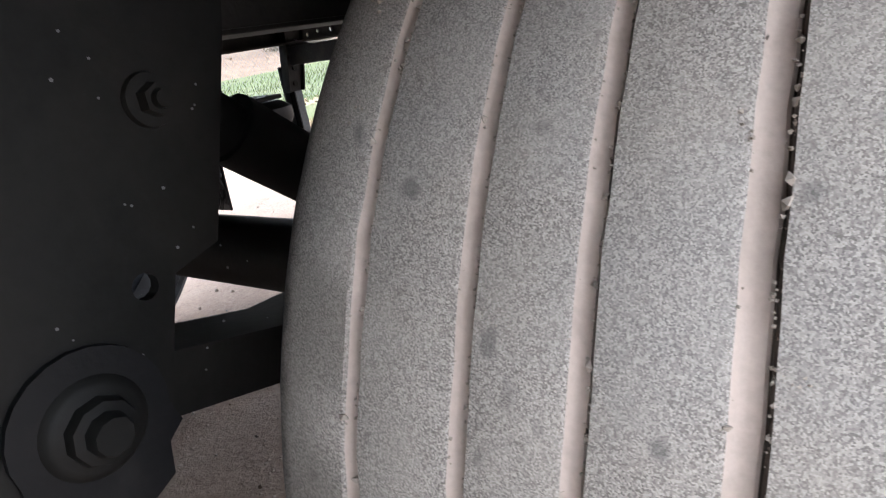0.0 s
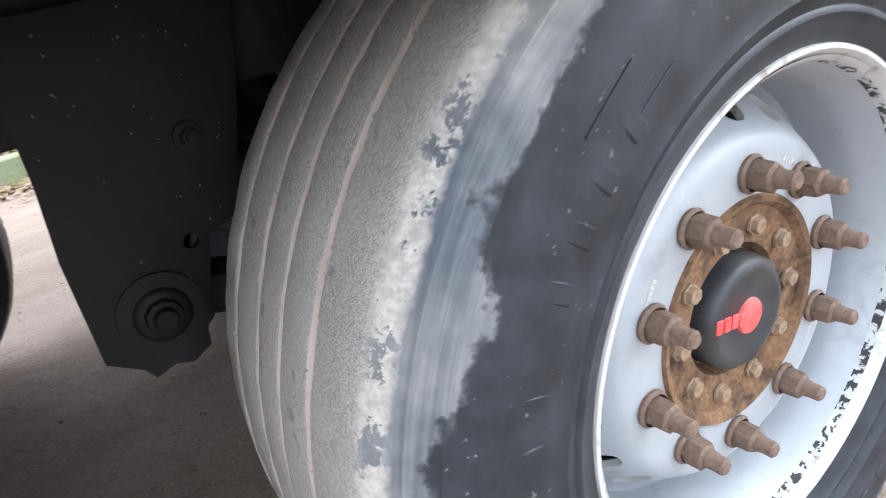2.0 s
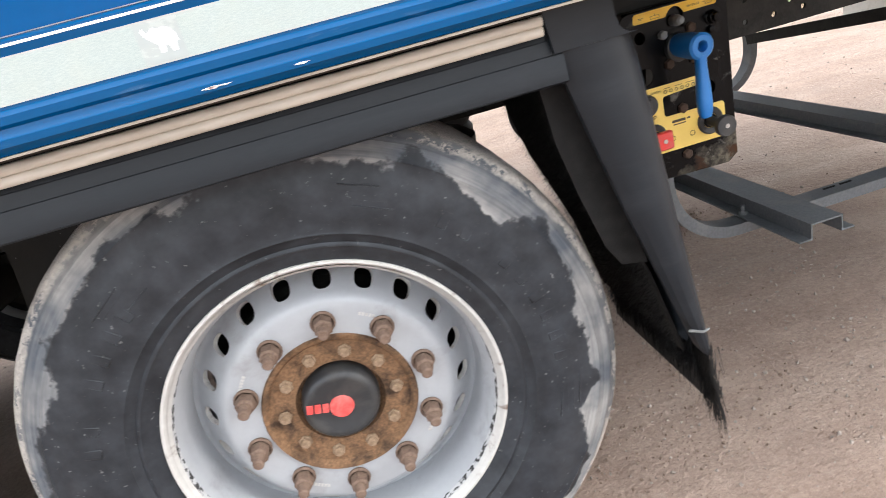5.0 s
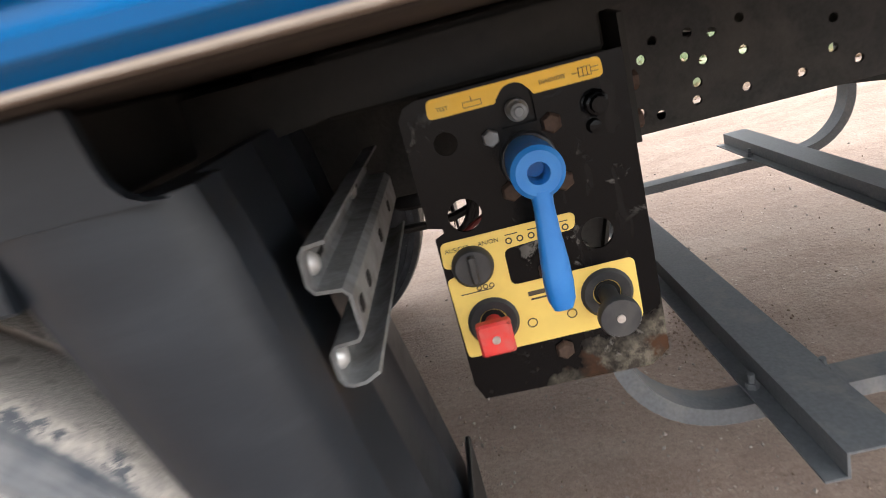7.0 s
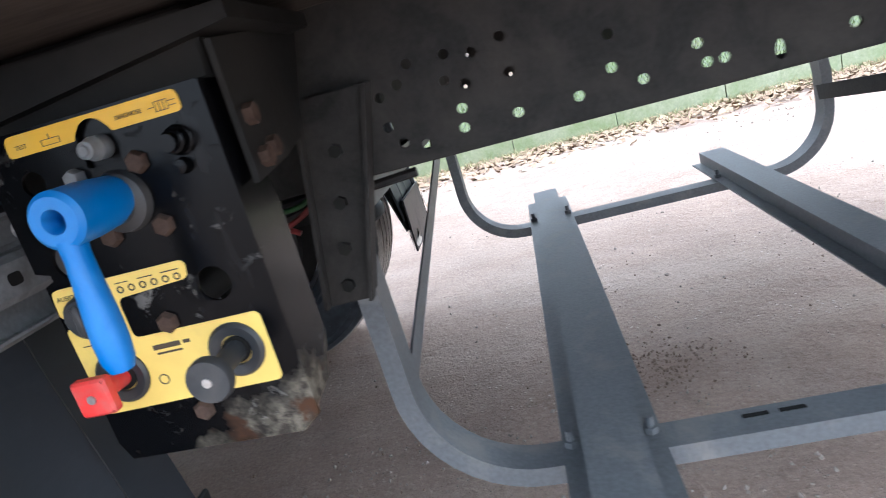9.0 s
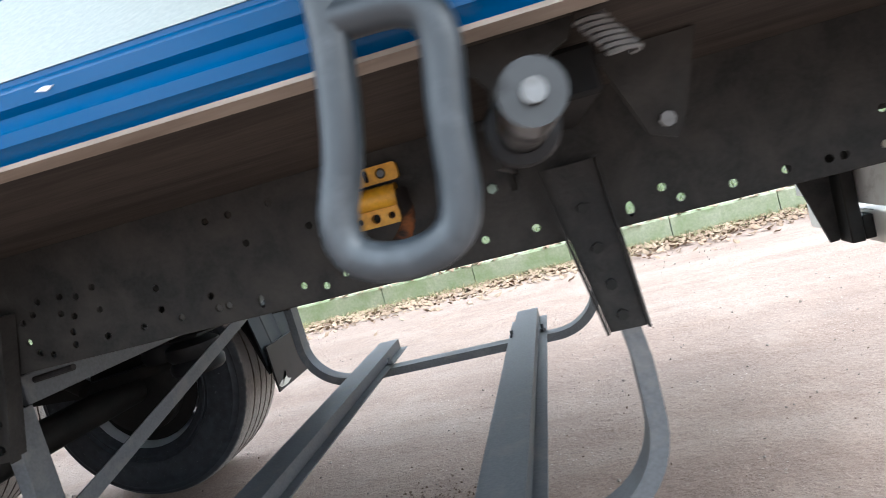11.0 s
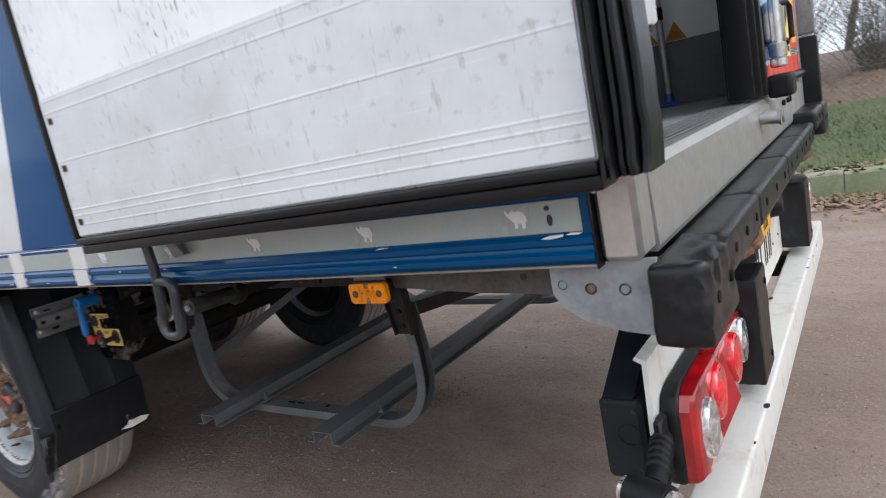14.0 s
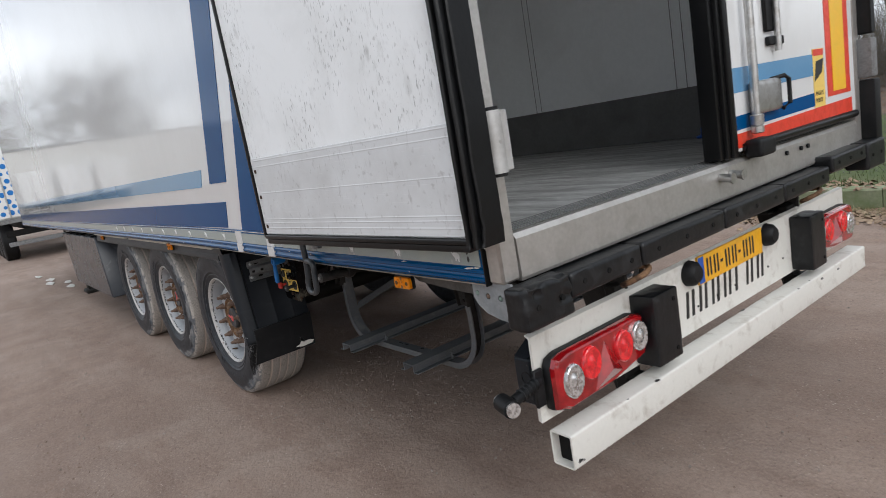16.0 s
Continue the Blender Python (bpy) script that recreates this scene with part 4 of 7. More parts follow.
def bolt_mesh(r=0.011, h=0.010):
    bm = lathe(B(), [(0.0, 0.0), (r * 1.2, 0.0), (r * 1.2, -h * 0.3), (r, -h * 0.35), (r * 0.9, -h), (0.0, -h * 1.05)], 6)
    return finish("bolt", bm, "bolt_head")


def hub_mesh():
    bm = lathe(B(), [(0.0, -0.080), (0.075, -0.080), (0.082, -0.099), (0.126, -0.103), (0.132, -0.112), (0.139, -0.114), (0.142, -0.108), (0.142, -0.02), (0.12, 0.05), (0.1, 0.12)], 64)
    return finish("hub", bm, "rust")


def cap_mesh():
    bm = lathe(B(), [(0.0, -0.118), (0.051, -0.118), (0.055, -0.120), (0.063, -0.119), (0.0690, -0.113), (0.0710, -0.100), (0.0720, -0.075)], 48)
    return finish("hub_cap", bm, "cap")


def badge_mesh():
    bm = lathe(B(), [(0.0, -0.1215), (0.0210, -0.1215), (0.0225, -0.1175)], 32)
    for k in range(3):
        m = Matrix.Rotation(radians(13), 4, "Y")
        box(bm, -0.063 + 0.0142 * k, -0.0515 + 0.0142 * k, -0.121, -0.1175, -0.009, 0.009, 0.001, m=m)
    return finish("badge", bm, "red")


def valve_mesh():
    bm = rod(B(), (-0.112, -0.100, -0.243), (-0.109, -0.118, -0.237), 0.0065, n=10)
    rod(bm, (-0.109, -0.118, -0.237), (-0.1075, -0.134, -0.234), 0.0045, n=10)
    return finish("valve", bm, "rust")


def stamp_mesh():
    """Stamped marks on the wheel disc, as short bars."""
    bm = B()
    for a0, n in ((27, 5), (118, 7), (205, 6), (300, 5)):
        for k in range(n):
            box(bm, -0.0022, 0.0022, -0.1108, -0.1095, -0.0030, 0.0030, m=Matrix.Rotation(radians(a0 + 2.0 * k), 4, "Y") @ Matrix.Translation((0, 0, 0.1800)))
    return finish("stamp", bm, "rim_lip", 0)


def drum_mesh():
    bm = lathe(B(), [(0.0, 0.0), (0.16, 0.0), (0.20, -0.01), (0.21, 0.0), (0.21, 0.17), (0.17, 0.19), (0.0, 0.19)], 48)
    return finish("brake_drum", bm, "dark_steel")


def shield_mesh():
    bm = lathe(B(), [(0.06, 0.128), (0.235, 0.128), (0.262, 0.118), (0.266, 0.122), (0.240, 0.136), (0.06, 0.136)], 48, closed=True)
    return finish("brake_shield", bm, "soot")


ME = dict(shield=shield_mesh(), tyre=tyre_mesh(), rim=rim_mesh(), nut=nut_mesh(), bolt=bolt_mesh(), hub=hub_mesh(), cap=cap_mesh(), badge=badge_mesh(), drum=drum_mesh(), relief=relief_mesh(), grit=grit_mesh(), valve=valve_mesh(), stamp=stamp_mesh())


def wheel(x, far=False, turn=0.0):
    w = part("wheel", ME["rim"], None, trailer, "silver disc wheel with rusty hub and nuts")
    y = W - WY if far else WY
    w.matrix_basis = Matrix.Translation((x, y, HUB_Z)) @ Matrix.Rotation(radians(180 if far else 0), 4, "Z") @ Matrix.Rotation(radians(turn), 4, "Y")
    part("tyre", ME["tyre"], None, w, "worn tyre, dusty tread and black wall")
    tagged(part("wall_relief", ME["relief"], None, w, "raised marks on the tyre wall"), kind="stuff")
    tagged(part("grit", ME["grit"], None, w, "small stones caught in the tread grooves"), kind="stuff")
    part("valve", ME["valve"], None, w, "tyre valve stem")
    tagged(part("stamp", ME["stamp"], None, w), kind="stuff")
    part("brake_drum", ME["drum"], None, w)
    part("brake_shield", ME["shield"], None, w, "dirty black brake shield")
    for ob in (part("hub", ME["hub"], None, w, "rusty hub face"), part("hub_cap", ME["cap"], None, w, "black plastic hub cap"), part("badge", ME["badge"], None, w, "red emblem")):
        ob.location = (0, -0.001, 0)
    for k in range(10):
        n = part("nut", ME["nut"], None, w)
        n.matrix_basis = Matrix.Rotation(radians(36 * k + 6), 4, "Y") @ Matrix.Translation((0, -0.1098, 0.1670))
        b = part("hub_bolt", ME["bolt"], None, w)
        b.matrix_basis = Matrix.Rotation(radians(36 * k + 20), 4, "Y") @ Matrix.Translation((0, -0.103, 0.104))
    return w


for i, (x, turn) in enumerate(((0.0, 0.0), (-1.31, 77.0), (-2.62, 145.0))):
    wheel(x, False, turn)
    wheel(x, True, turn + 50)

# ---- chassis ----
Z0, Z1 = 0.872, 1.088
HOLES_A = [(0.973, 0.924), (0.973, 0.962), (0.988, 0.9), (0.999, 0.972), (1.016, 0.891), (1.017, 0.993), (1.068, 0.899), (1.065, 0.992), (1.058, 0.961), (1.071, 0.923), (1.083, 0.951), (1.098, 0.985), (1.138, 0.951), (1.136, 0.994), (1.138, 0.9), (1.214, 0.9), (1.258, 0.923), (1.26, 0.962), (1.292, 0.9), (1.359, 0.924), (1.367, 0.9), (1.387, 0.9), (1.389, 1.052), (1.434, 1.053), (1.452, 0.998), (1.511, 1.054)]
HOLES_B = [(1.532, 0.901), (1.571, 0.999), (1.572, 0.892), (1.611, 0.905), (1.611, 0.979), (1.774, 0.9), (1.856, 0.901), (1.94, 0.9), (2.141, 0.914), (2.165, 0.892), (2.243, 0.893), (2.319, 0.894), (2.379, 0.894), (2.4, 0.894), (2.457, 0.895), (2.462, 0.947), (2.478, 0.894), (2.508, 0.894), (2.52, 0.949), (2.553, 0.895), (2.594, 0.897), (2.615, 0.894), (2.628, 0.936), (2.645, 0.886), (2.673, 0.887), (2.684, 0.948), (2.712, 0.898)]
SLOTS = [(1.449, 0.893), (1.691, 0.893), (2.088, 0.893)]


def frame_beam(y, s):
    bm = B()
    holes = [ring(x, z, 0.0068, 10) for x, z in HOLES_A + HOLES_B] + [ring(x, z, 0.0065, 10, 0.0125) for x, z in SLOTS]
    rng = random.Random(4)
    holes += [ring(-0.35 - 0.155 * k, 0.93 + 0.1 * rng.random(), 0.007, 8) for k in range(24)]
    pierced(bm, [(-9.0, Z0), (2.86, Z0), (2.86, Z1), (-9.0, Z1)], holes, "y", y, y + s * 0.006)
    box(bm, -9.0, 2.86, min(y + s * 0.0065, y + s * 0.10), max(y + s * 0.0065, y + s * 0.10), Z0 - 0.004, Z0 + 0.004, 0.001)
    box(bm, -9.0, 2.86, min(y + s * 0.0065, y + s * 0.10), max(y + s * 0.0065, y + s * 0.10), Z1 - 0.008, Z1 - 0.001, 0.001)
    return part("frame_beam", bm, "frame", trailer, "long chassis beam full of drilled holes", smooth=25)


beam = frame_beam(0.645, 1)
frame_beam(W - 0.645, -1)
for x in [-8.5, -7.4, -6.2, -5.0, -3.9, -3.3, -2.0, -0.70, 0.45, 0.93, 1.36, 2.03, 2.66]:
    if x < 0.5:
        part("cross_member", box(B(), x - 0.03, x + 0.03, 0.125, 0.642, 1.02, 1.087, 0.004), "dark_steel", trailer)
    bm = box(B(), x - 0.04, x + 0.04, 0.66, W - 0.66, 0.93, 1.05, 0.006)
    part("cross_member", bm, "dark_steel", trailer)


def axle(x):
    bm = rod(B(), (x, 0.40, HUB_Z), (x, W - 0.40, HUB_Z), 0.065, n=20)
    ax = part("axle", bm, "dark_steel", trailer, "black axle beam")
    for s, yb in ((1, 0.667), (-1, W - 0.667)):
        y0, y1 = yb - 0.045, yb + 0.045
        # hanger ahead of the axle
        bm = B()
        pts = [(x - 0.59, 0.99), (x - 0.335, 0.99), (x - 0.366, 0.871), (x - 0.417, 0.727), (x - 0.456, 0.717), (x - 0.488, 0.627), (x - 0.502, 0.600), (x - 0.578, 0.585), (x - 0.618, 0.616), (x - 0.612, 0.746), (x - 0.600, 0.835)]
        for yy in (y0 - 0.01, y1):
            pierced(bm, pts, [ring(x - 0.479, 0.717, 0.0095, 14)] if s > 0 else [], "y", yy, yy + 0.01)
        part("hanger", bm, "dark_steel", ax, "black spring hanger plate", smooth=25)
        yf = y0 - 0.0105
        if s > 0:
            boss = prism(B(), [(x - 0.588, 0.600)] + arc(x - 0.540, 0.650, 0.050, 195, -15, 14) + [(x - 0.487, 0.620), (x - 0.500, 0.610), (x - 0.504, 0.586), (x - 0.53, 0.574), (x - 0.55, 0.582), (x - 0.575, 0.576)], "y", yf - 0.006, yf - 0.0005)
            cover = part("pivot_cover", boss, "rubber", ax, "black rubber pivot cover")
            m = Matrix.Translation((x - 0.540, yf, 0.648))
            part("washer", lathe(B(), [(0.0, -0.012), (0.027, -0.012), (0.031, -0.010), (0.034, -0.0062)], 28, m=m), "dark_steel", cover)
            part("bolt", lathe(B(), [(0.0, -0.030), (0.012, -0.030), (0.014, -0.027), (0.0145, -0.021), (0.0205, -0.020), (0.022, -0.017), (0.0225, -0.0122)], 10, m=m @ Matrix.Rotation(radians(11), 4, "Y")), "dark_steel", cover)
            m = Matrix.Translation((x - 0.438, yf, 0.833))
            bolt = part("bolt", lathe(B(), [(0.0, -0.014), (0.0105, -0.014), (0.0115, -0.005)], 6, m=m), "dark_steel", ax)
            part("thread", lathe(B(), [(0.0, -0.020), (0.006, -0.020), (0.0065, -0.0142)], 12, m=m), "dark_steel", bolt)
            part("washer", lathe(B(), [(0.010, -0.005), (0.0175, -0.0045), (0.0185, -0.0002)], 20, m=m), "dark_steel", bolt)
            # dust specks on the plate
            rng = random.Random(int(abs(x) * 100))
            bm = B()
            for k in range(46):
                u, w, r = x - 0.59 + 0.2 * rng.random(), 0.64 + 0.34 * rng.random(), rng.uniform(0.0005, 0.0014)
                prism(bm, ring(u, w, r, 5), "y", yf - 0.0003, yf + 0.0004)
            tagged(part("specks", bm, "galv", ax, "pale specks of dirt", smooth=0), kind="stuff")
        # trailing arm, air bag, shock absorber
        bm = B()
        sweep(bm, [(x - 0.545, yb, 0.655), (x - 0.35, yb, 0.60), (x - 0.1, yb, 0.585), (x + 0.10, yb, 0.60), (x + 0.32, yb, 0.62), (x + 0.40, yb, 0.62)], rect(0.08, 0.05))
        part("trailing_arm", bm, "dark_steel", ax)
        bm = B()
        m = Matrix.Translation((x + 0.33, yb + s * 0.03, 0.635)) @ Matrix.Rotation(radians(90), 4, "X")
        lathe(bm, [(0.0, 0.0), (0.08, 0.0), (0.09, 0.03), (0.085, 0.07), (0.115, 0.09), (0.118, 0.12), (0.10, 0.14), (0.115, 0.16), (0.118, 0.19), (0.09, 0.21), (0.0, 0.215)], 32, m=m)
        part("air_bag", bm, "rubber", ax, "black rubber air bag")
        bm = rod(B(), (x - 0.45, yb + s * 0.06, 0.90), (x - 0.05, yb + s * 0.06, 0.60), 0.028, n=14)
        rod(bm, (x - 0.30, yb + s * 0.06, 0.79), (x - 0.05, yb + s * 0.06, 0.60), 0.036, n=14)
        part("shock_absorber", bm, "dark_steel", ax)


for x in (0.0, -1.31, -2.62):
    axle(x)

# ---- spare-pallet rack under the body ----
rack = part("pallet_rack", box(B(), 0.868, 0.884, 0.69, W - 0.69, 0.80, 0.86, 0.002), "rack", trailer, "grey painted steel pallet rack")


def loop(y):
    r = 0.19
    zb = 0.374
    xl, xr = 0.876, 2.062
    L = [(xl - 0.006, 0.80), (xl - 0.002, 0.66)] + [(xl + r - r * math.cos(radians(q)), zb + r - r * math.sin(radians(q))) for q in range(0, 91, 9)]
    R = [(xr - r + r * math.sin(radians(q)), zb + r - r * math.cos(radians(q))) for q in range(0, 91, 9)] + [(xr, 0.66), (xr - 0.016, 0.80)]
    path = [(x, y, z) for x, z in L + R]
    bm = sweep(B(), path, [(-0.03, -0.004), (-0.024, -0.004), (-0.024, 0.020), (0.024, 0.020), (0.024, -0.004), (0.03, -0.004), (0.03, 0.026), (-0.03, 0.026)])
    ob = part("loop", bm, "rack", rack, "bent channel loop", smooth=30)
    # thin dark sheet laid in the channel stands for its inner shade
    part("inner_web", sweep(B(), path, [(-0.0236, 0.0176), (0.0236, 0.0176), (0.0236, 0.0194), (-0.0236, 0.0194)]), "frame", ob, "dark sheet put in for shade inside the channel", smooth=30)
    return ob


for y in (0.655, W - 0.655):
    loop(y)
    for xt, xb in ((0.922, 0.862), (2.008, 2.040)):
        bm = B()
        prism(bm, [(xt - 0.042, 0.985), (xt + 0.042, 0.985), (xb + 0.028, 0.715), (xb - 0.028, 0.715)], "y", y - 0.037, y - 0.031)
        hb = part("hanger", bm, "frame", rack, "tapered hanger bracket with bolts", smooth=25)
        for sx in (-1, 1):
            part("flange", sweep(B(), [(xt + sx * 0.0455, y - 0.034, 0.985), (xb + sx * 0.0315, y - 0.034, 0.715)], rect(0.035, 0.005)), "frame", hb, smooth=25)
        for z in (0.915, 0.85, 0.79, 0.74):
            xx = xb + (xt - xb) * (z - 0.715) / 0.27
            part("bolt", rod(B(), (xx, y - 0.030, z), (xx, y - 0.045, z), 0.009, n=6), "dark_steel", hb)


def hat_rail(xc):
    w, f, h, t = 0.042, 0.030, 0.042, 0.004
    z = 0.406
    pts = [(-w - f, z), (-w + t, z), (-w + t, z + h - t), (w - t, z + h - t), (w - t, z), (w + f, z), (w + f, z + t), (w, z + t), (w, z + h), (-w, z + h), (-w, z + t), (-w - f, z + t)]
    bm = prism(B(), [(xc + u, v) for u, v in pts], "y", 0.425, 2.19)
    for y in (0.655, W - 0.655):
        for s in (-1, 1):
            rod(bm, (xc + s * 0.058, y, z - 0.02), (xc + s * 0.058, y, z + 0.03), 0.006, n=8)
            rod(bm, (xc + s * 0.058, y, z + 0.004), (xc + s * 0.058, y, z + 0.014), 0.011, n=6)
    return part("hat_rail", bm, "rack", rack, "long hat-section rail", smooth=25)


hat_rail(1.160)
hat_rail(1.765)
# flat braces from the loops up to the far beam
bm = sweep(B(), [(0.895, 0.69, 0.56), (0.905, W - 0.70, 0.86)], rect(0.045, 0.004), side=(0, 0.3, 1))
part("brace", bm, "rack", rack, "flat steel brace")
# this brace wears the darker frame colour in place of the shade on it
bm = sweep(B(), [(2.035, W - 0.655, 0.600), (2.03, 0.69, 0.772)], rect(0.045, 0.004), side=(0, 0.3, 1))
part("brace", bm, "frame", rack, "flat steel brace")
for x0, x1 in ((1.345, 1.38), (1.395, 1.43)):
    part("slot", box(B(), x0, x1, 0.655, 0.662, 0.4045, 0.4064), "soot", rack)
part("hole", rod(B(), (1.555, 0.662, 0.4043), (1.555, 0.662, 0.4064), 0.009, n=12), "soot", rack)

# gusset ribs on the beam
for x in (1.830, 1.922):
    part("gusset", prism(B(), [(0.643, 0.967), (0.643, 1.084), (0.565, 1.084), (0.62, 0.990)], "x", x - 0.004, x + 0.004), "dark_steel", beam, "thin triangular gusset", smooth=20)
for x, z in ((1.845, 0.977), (1.888, 0.979)):
    part("bolt", lathe(B(), [(0.0, -0.010), (0.008, -0.009), (0.0095, 0.0)], 6, m=Matrix.Translation((x, 0.6445, z))), "verdigris", beam, "greenish bolt head")

# air bellows by the far wheel
prof = [(0.0, 0.0), (0.085, 0.0), (0.098, 0.012), (0.100, 0.040), (0.088, 0.058), (0.100, 0.076), (0.098, 0.110), (0.070, 0.128), (0.0, 0.128)]
bellows = part("air_bellows", lathe(B(), prof, 28, m=Matrix.Translation((0.56, 1.75, 0.590)) @ Matrix.Rotation(radians(90), 4, "X")), "rubber", trailer, "black rubber air bellows")
part("bracket", box(B(), 0.50, 0.62, 1.70, 1.96, 0.722, 0.735, 0.003), "dark_steel", bellows)
part("post", box(B(), 0.52, 0.60, 1.945, 1.953, 0.722, 1.0, 0.002), "dark_steel", bellows)

# cables beside the beam
CABLES = [("wire_red", [(0.705, 0.785), (0.762, 0.815), (0.83, 0.845), (0.87, 0.90)]), ("wire_red", [(0.62, 0.985), (0.699, 0.923), (0.741, 0.851), (0.80, 0.81)]), ("wire_green", [(0.60, 0.96), (0.647, 0.909), (0.72, 0.856), (0.80, 0.845), (0.85, 0.875), (0.875, 0.92)]), ("wire_black", [(0.55, 0.93), (0.66, 0.875), (0.78, 0.852), (0.90, 0.872), (0.99, 0.905)]), ("wire_black", [(0.58, 0.80), (0.69, 0.80), (0.80, 0.835), (0.98, 0.85)])]
for k, (m_, pts) in enumerate(CABLES):
    part("cable", tube(B(), smooth_path([(x, 0.672 + 0.012 * k, z) for x, z in pts], 5), 0.0042 if m_ != "wire_black" else 0.007, 8), m_, trailer, "thin cable" if m_ != "wire_black" else "black cable")

# a loose bundle of more cables hanging by the panel
bundle = random.Random(61)
for k in range(7):
    m_ = ("wire_black", "wire_red", "wire_black", "wire_green", "wire_black", "wire_red", "wire_black")[k]
    q = bundle.uniform(-0.012, 0.012)
    pts = [(0.60 + 0.02 * k, 0.68, 0.99 - 0.02 * k), (0.66 + 0.012 * k, 0.69, 0.915 + q), (0.715 + 0.006 * k, 0.70 + q, 0.865 + q), (0.722 + q, 0.71, 0.80), (0.705 - 0.004 * k, 0.715 + q, 0.765)]
    part("cable", tube(B(), smooth_path(pts, 5), 0.0036 if m_ != "wire_black" else 0.0052, 8), m_, trailer, "thin cable" if m_ != "wire_black" else "black cable")

# ---- fender over the wheels ----
def run_profile(bm, prof, x0, x1, mi=0):
    return prism(bm, prof, "x", x0, x1, mi=mi)


bm = run_profile(B(), [(0.115, 1.078), (0.098, 1.078), (0.0965, 1.066), (0.0935, 1.058), (0.0916, 1.0500), (0.0906, 1.0490), (0.0896, 1.044), (0.0882, 1.036), (0.0874, 1.030), (0.0862, 1.0288), (0.0836, 1.018), (0.0805, 1.003), (0.0805, 0.992), (0.085, 0.989), (0.092, 0.990), (0.094, 0.996), (0.092, 1.015), (0.102, 1.024), (0.106, 1.060), (0.30, 1.064), (0.30, 1.07), (0.115, 1.071)], -3.36, 0.470)
fender = part("fender", bm, "plastic", trailer, "long black plastic fender rail", smooth=24)
for x0, x1 in ((-3.34, -1.86), (-1.75, -0.552), (-0.445, 0.440)):
    bm = B()
    rod(bm, (x0, 0.070, 1.066), (x1, 0.070, 1.066), 0.0075, n=12)
    rod(bm, (x0, 0.066, 1.0795), (x1, 0.066, 1.0795), 0.0070, n=12)
    part("edge_tube", bm, "cream", fender, "pale plastic edge tube")


def wing():
    """The rear end piece of the fender: a tapering side face, a ribbed back and a notch at the top."""
    bm = B()
    rows = [(1.032, 0.455, 0.580), (0.995, 0.464, 0.588), (0.90, 0.490, 0.600), (0.78, 0.524, 0.614), (0.66, 0.562, 0.628), (0.56, 0.594, 0.639), (0.51, 0.610, 0.645), (0.486, 0.618, 0.645), (0.478, 0.624, 0.640)]
    rings = []
    for z, xa, xb in rows:
        yb = 0.50
        w = xb - xa
        xc = xb - min(0.020, 0.22 * w)
        sec = [(xa + 0.020, 0.140), (xa + 0.004, 0.108), (xa + 0.003, 0.094), (xa + 0.16 * w, 0.083), (xa + 0.38 * w, 0.077), (xa + 0.58 * w, 0.078), (xa + 0.76 * w, 0.084), (xa + 0.91 * w, 0.095), (xb + 0.001, 0.112), (xb + 0.003, 0.136), (xb + 0.005, 0.141), (xb + 0.005, 0.148), (xb + 0.001, 0.154), (xc + 0.002, 0.162), (xc + 0.001, 0.284), (xc + 0.003, 0.289), (xc + 0.003, 0.294), (xc + 0.001, 0.299), (xc + 0.001, 0.396), (xc + 0.003, 0.401), (xc + 0.003, 0.406), (xc + 0.000, 0.411), (xc - 0.004, yb), (xc - 0.012, yb), (xc - 0.009, 0.40), (xc - 0.014, 0.13)]
        rings.append([bm.verts.new((x, y, z)) for x, y in sec])
    n = len(rings[0])
    for a, b in zip(rings, rings[1:]):
        for k in range(n):
            bm.faces.new((a[k], a[(k + 1) % n], b[(k + 1) % n], b[k]))
    bm.faces.new(rings[0])
    bm.faces.new(rings[-1][::-1])
    return part("end_piece", bm, "plastic", fender, "tapered black fender end piece", smooth=28)


end_piece = wing()
part("top_plate", prism(B(), [(0.447, 1.088), (0.545, 1.088), (0.549, 1.056), (0.552, 1.046), (0.558, 1.038), (0.567, 1.0335), (0.578, 1.0322), (0.455, 1.0322)], "y", 0.0775, 0.087), "plastic", end_piece, smooth=30)
part("tip_band", sweep(B(), [(0.603, 0.083, 0.533), (0.624, 0.0738, 0.528), (0.640, 0.083, 0.524)], rect(0.004, 0.002), side=(0.2, 0, 1)), "galv", end_piece, "pale worn band")
# inner spray flap with a bristle fringe
bm = B()
arcp = [(0.640, 0.44), (0.618, 0.52), (0.592, 0.62), (0.560, 0.70), (0.524, 0.79), (0.498, 0.885), (0.480, 0.985)]
sweep(bm, [(x - 0.009, 0.330, z) for x, z in arcp], rect(0.34, 0.006))
part("spray_flap", bm, "brush", fender, "black bristle-faced spray flap")
bm = B()
rng = random.Random(3)
for k in range(900):
    y = rng.uniform(0.065, 0.49)
    l = rng.uniform(0.035, 0.075)
    x = 0.640 + rng.uniform(-0.004, 0.004)
    dx, dy = rng.uniform(-0.012, 0.008), rng.uniform(-0.012, 0.012)
    z = rng.uniform(0.40, 0.50) if k % 3 else rng.uniform(0.36, 0.50)
    if k % 3 == 0:
        y = 0.060 + 0.055 * rng.random() + 0.25 * (z - 0.36)
    p = [Vector((x - 0.0012, y, z)), Vector((x + 0.0012, y + 0.001, z)), Vector((x + dx, y + dy, z - l))]
    bm.faces.new([bm.verts.new(q) for q in p])
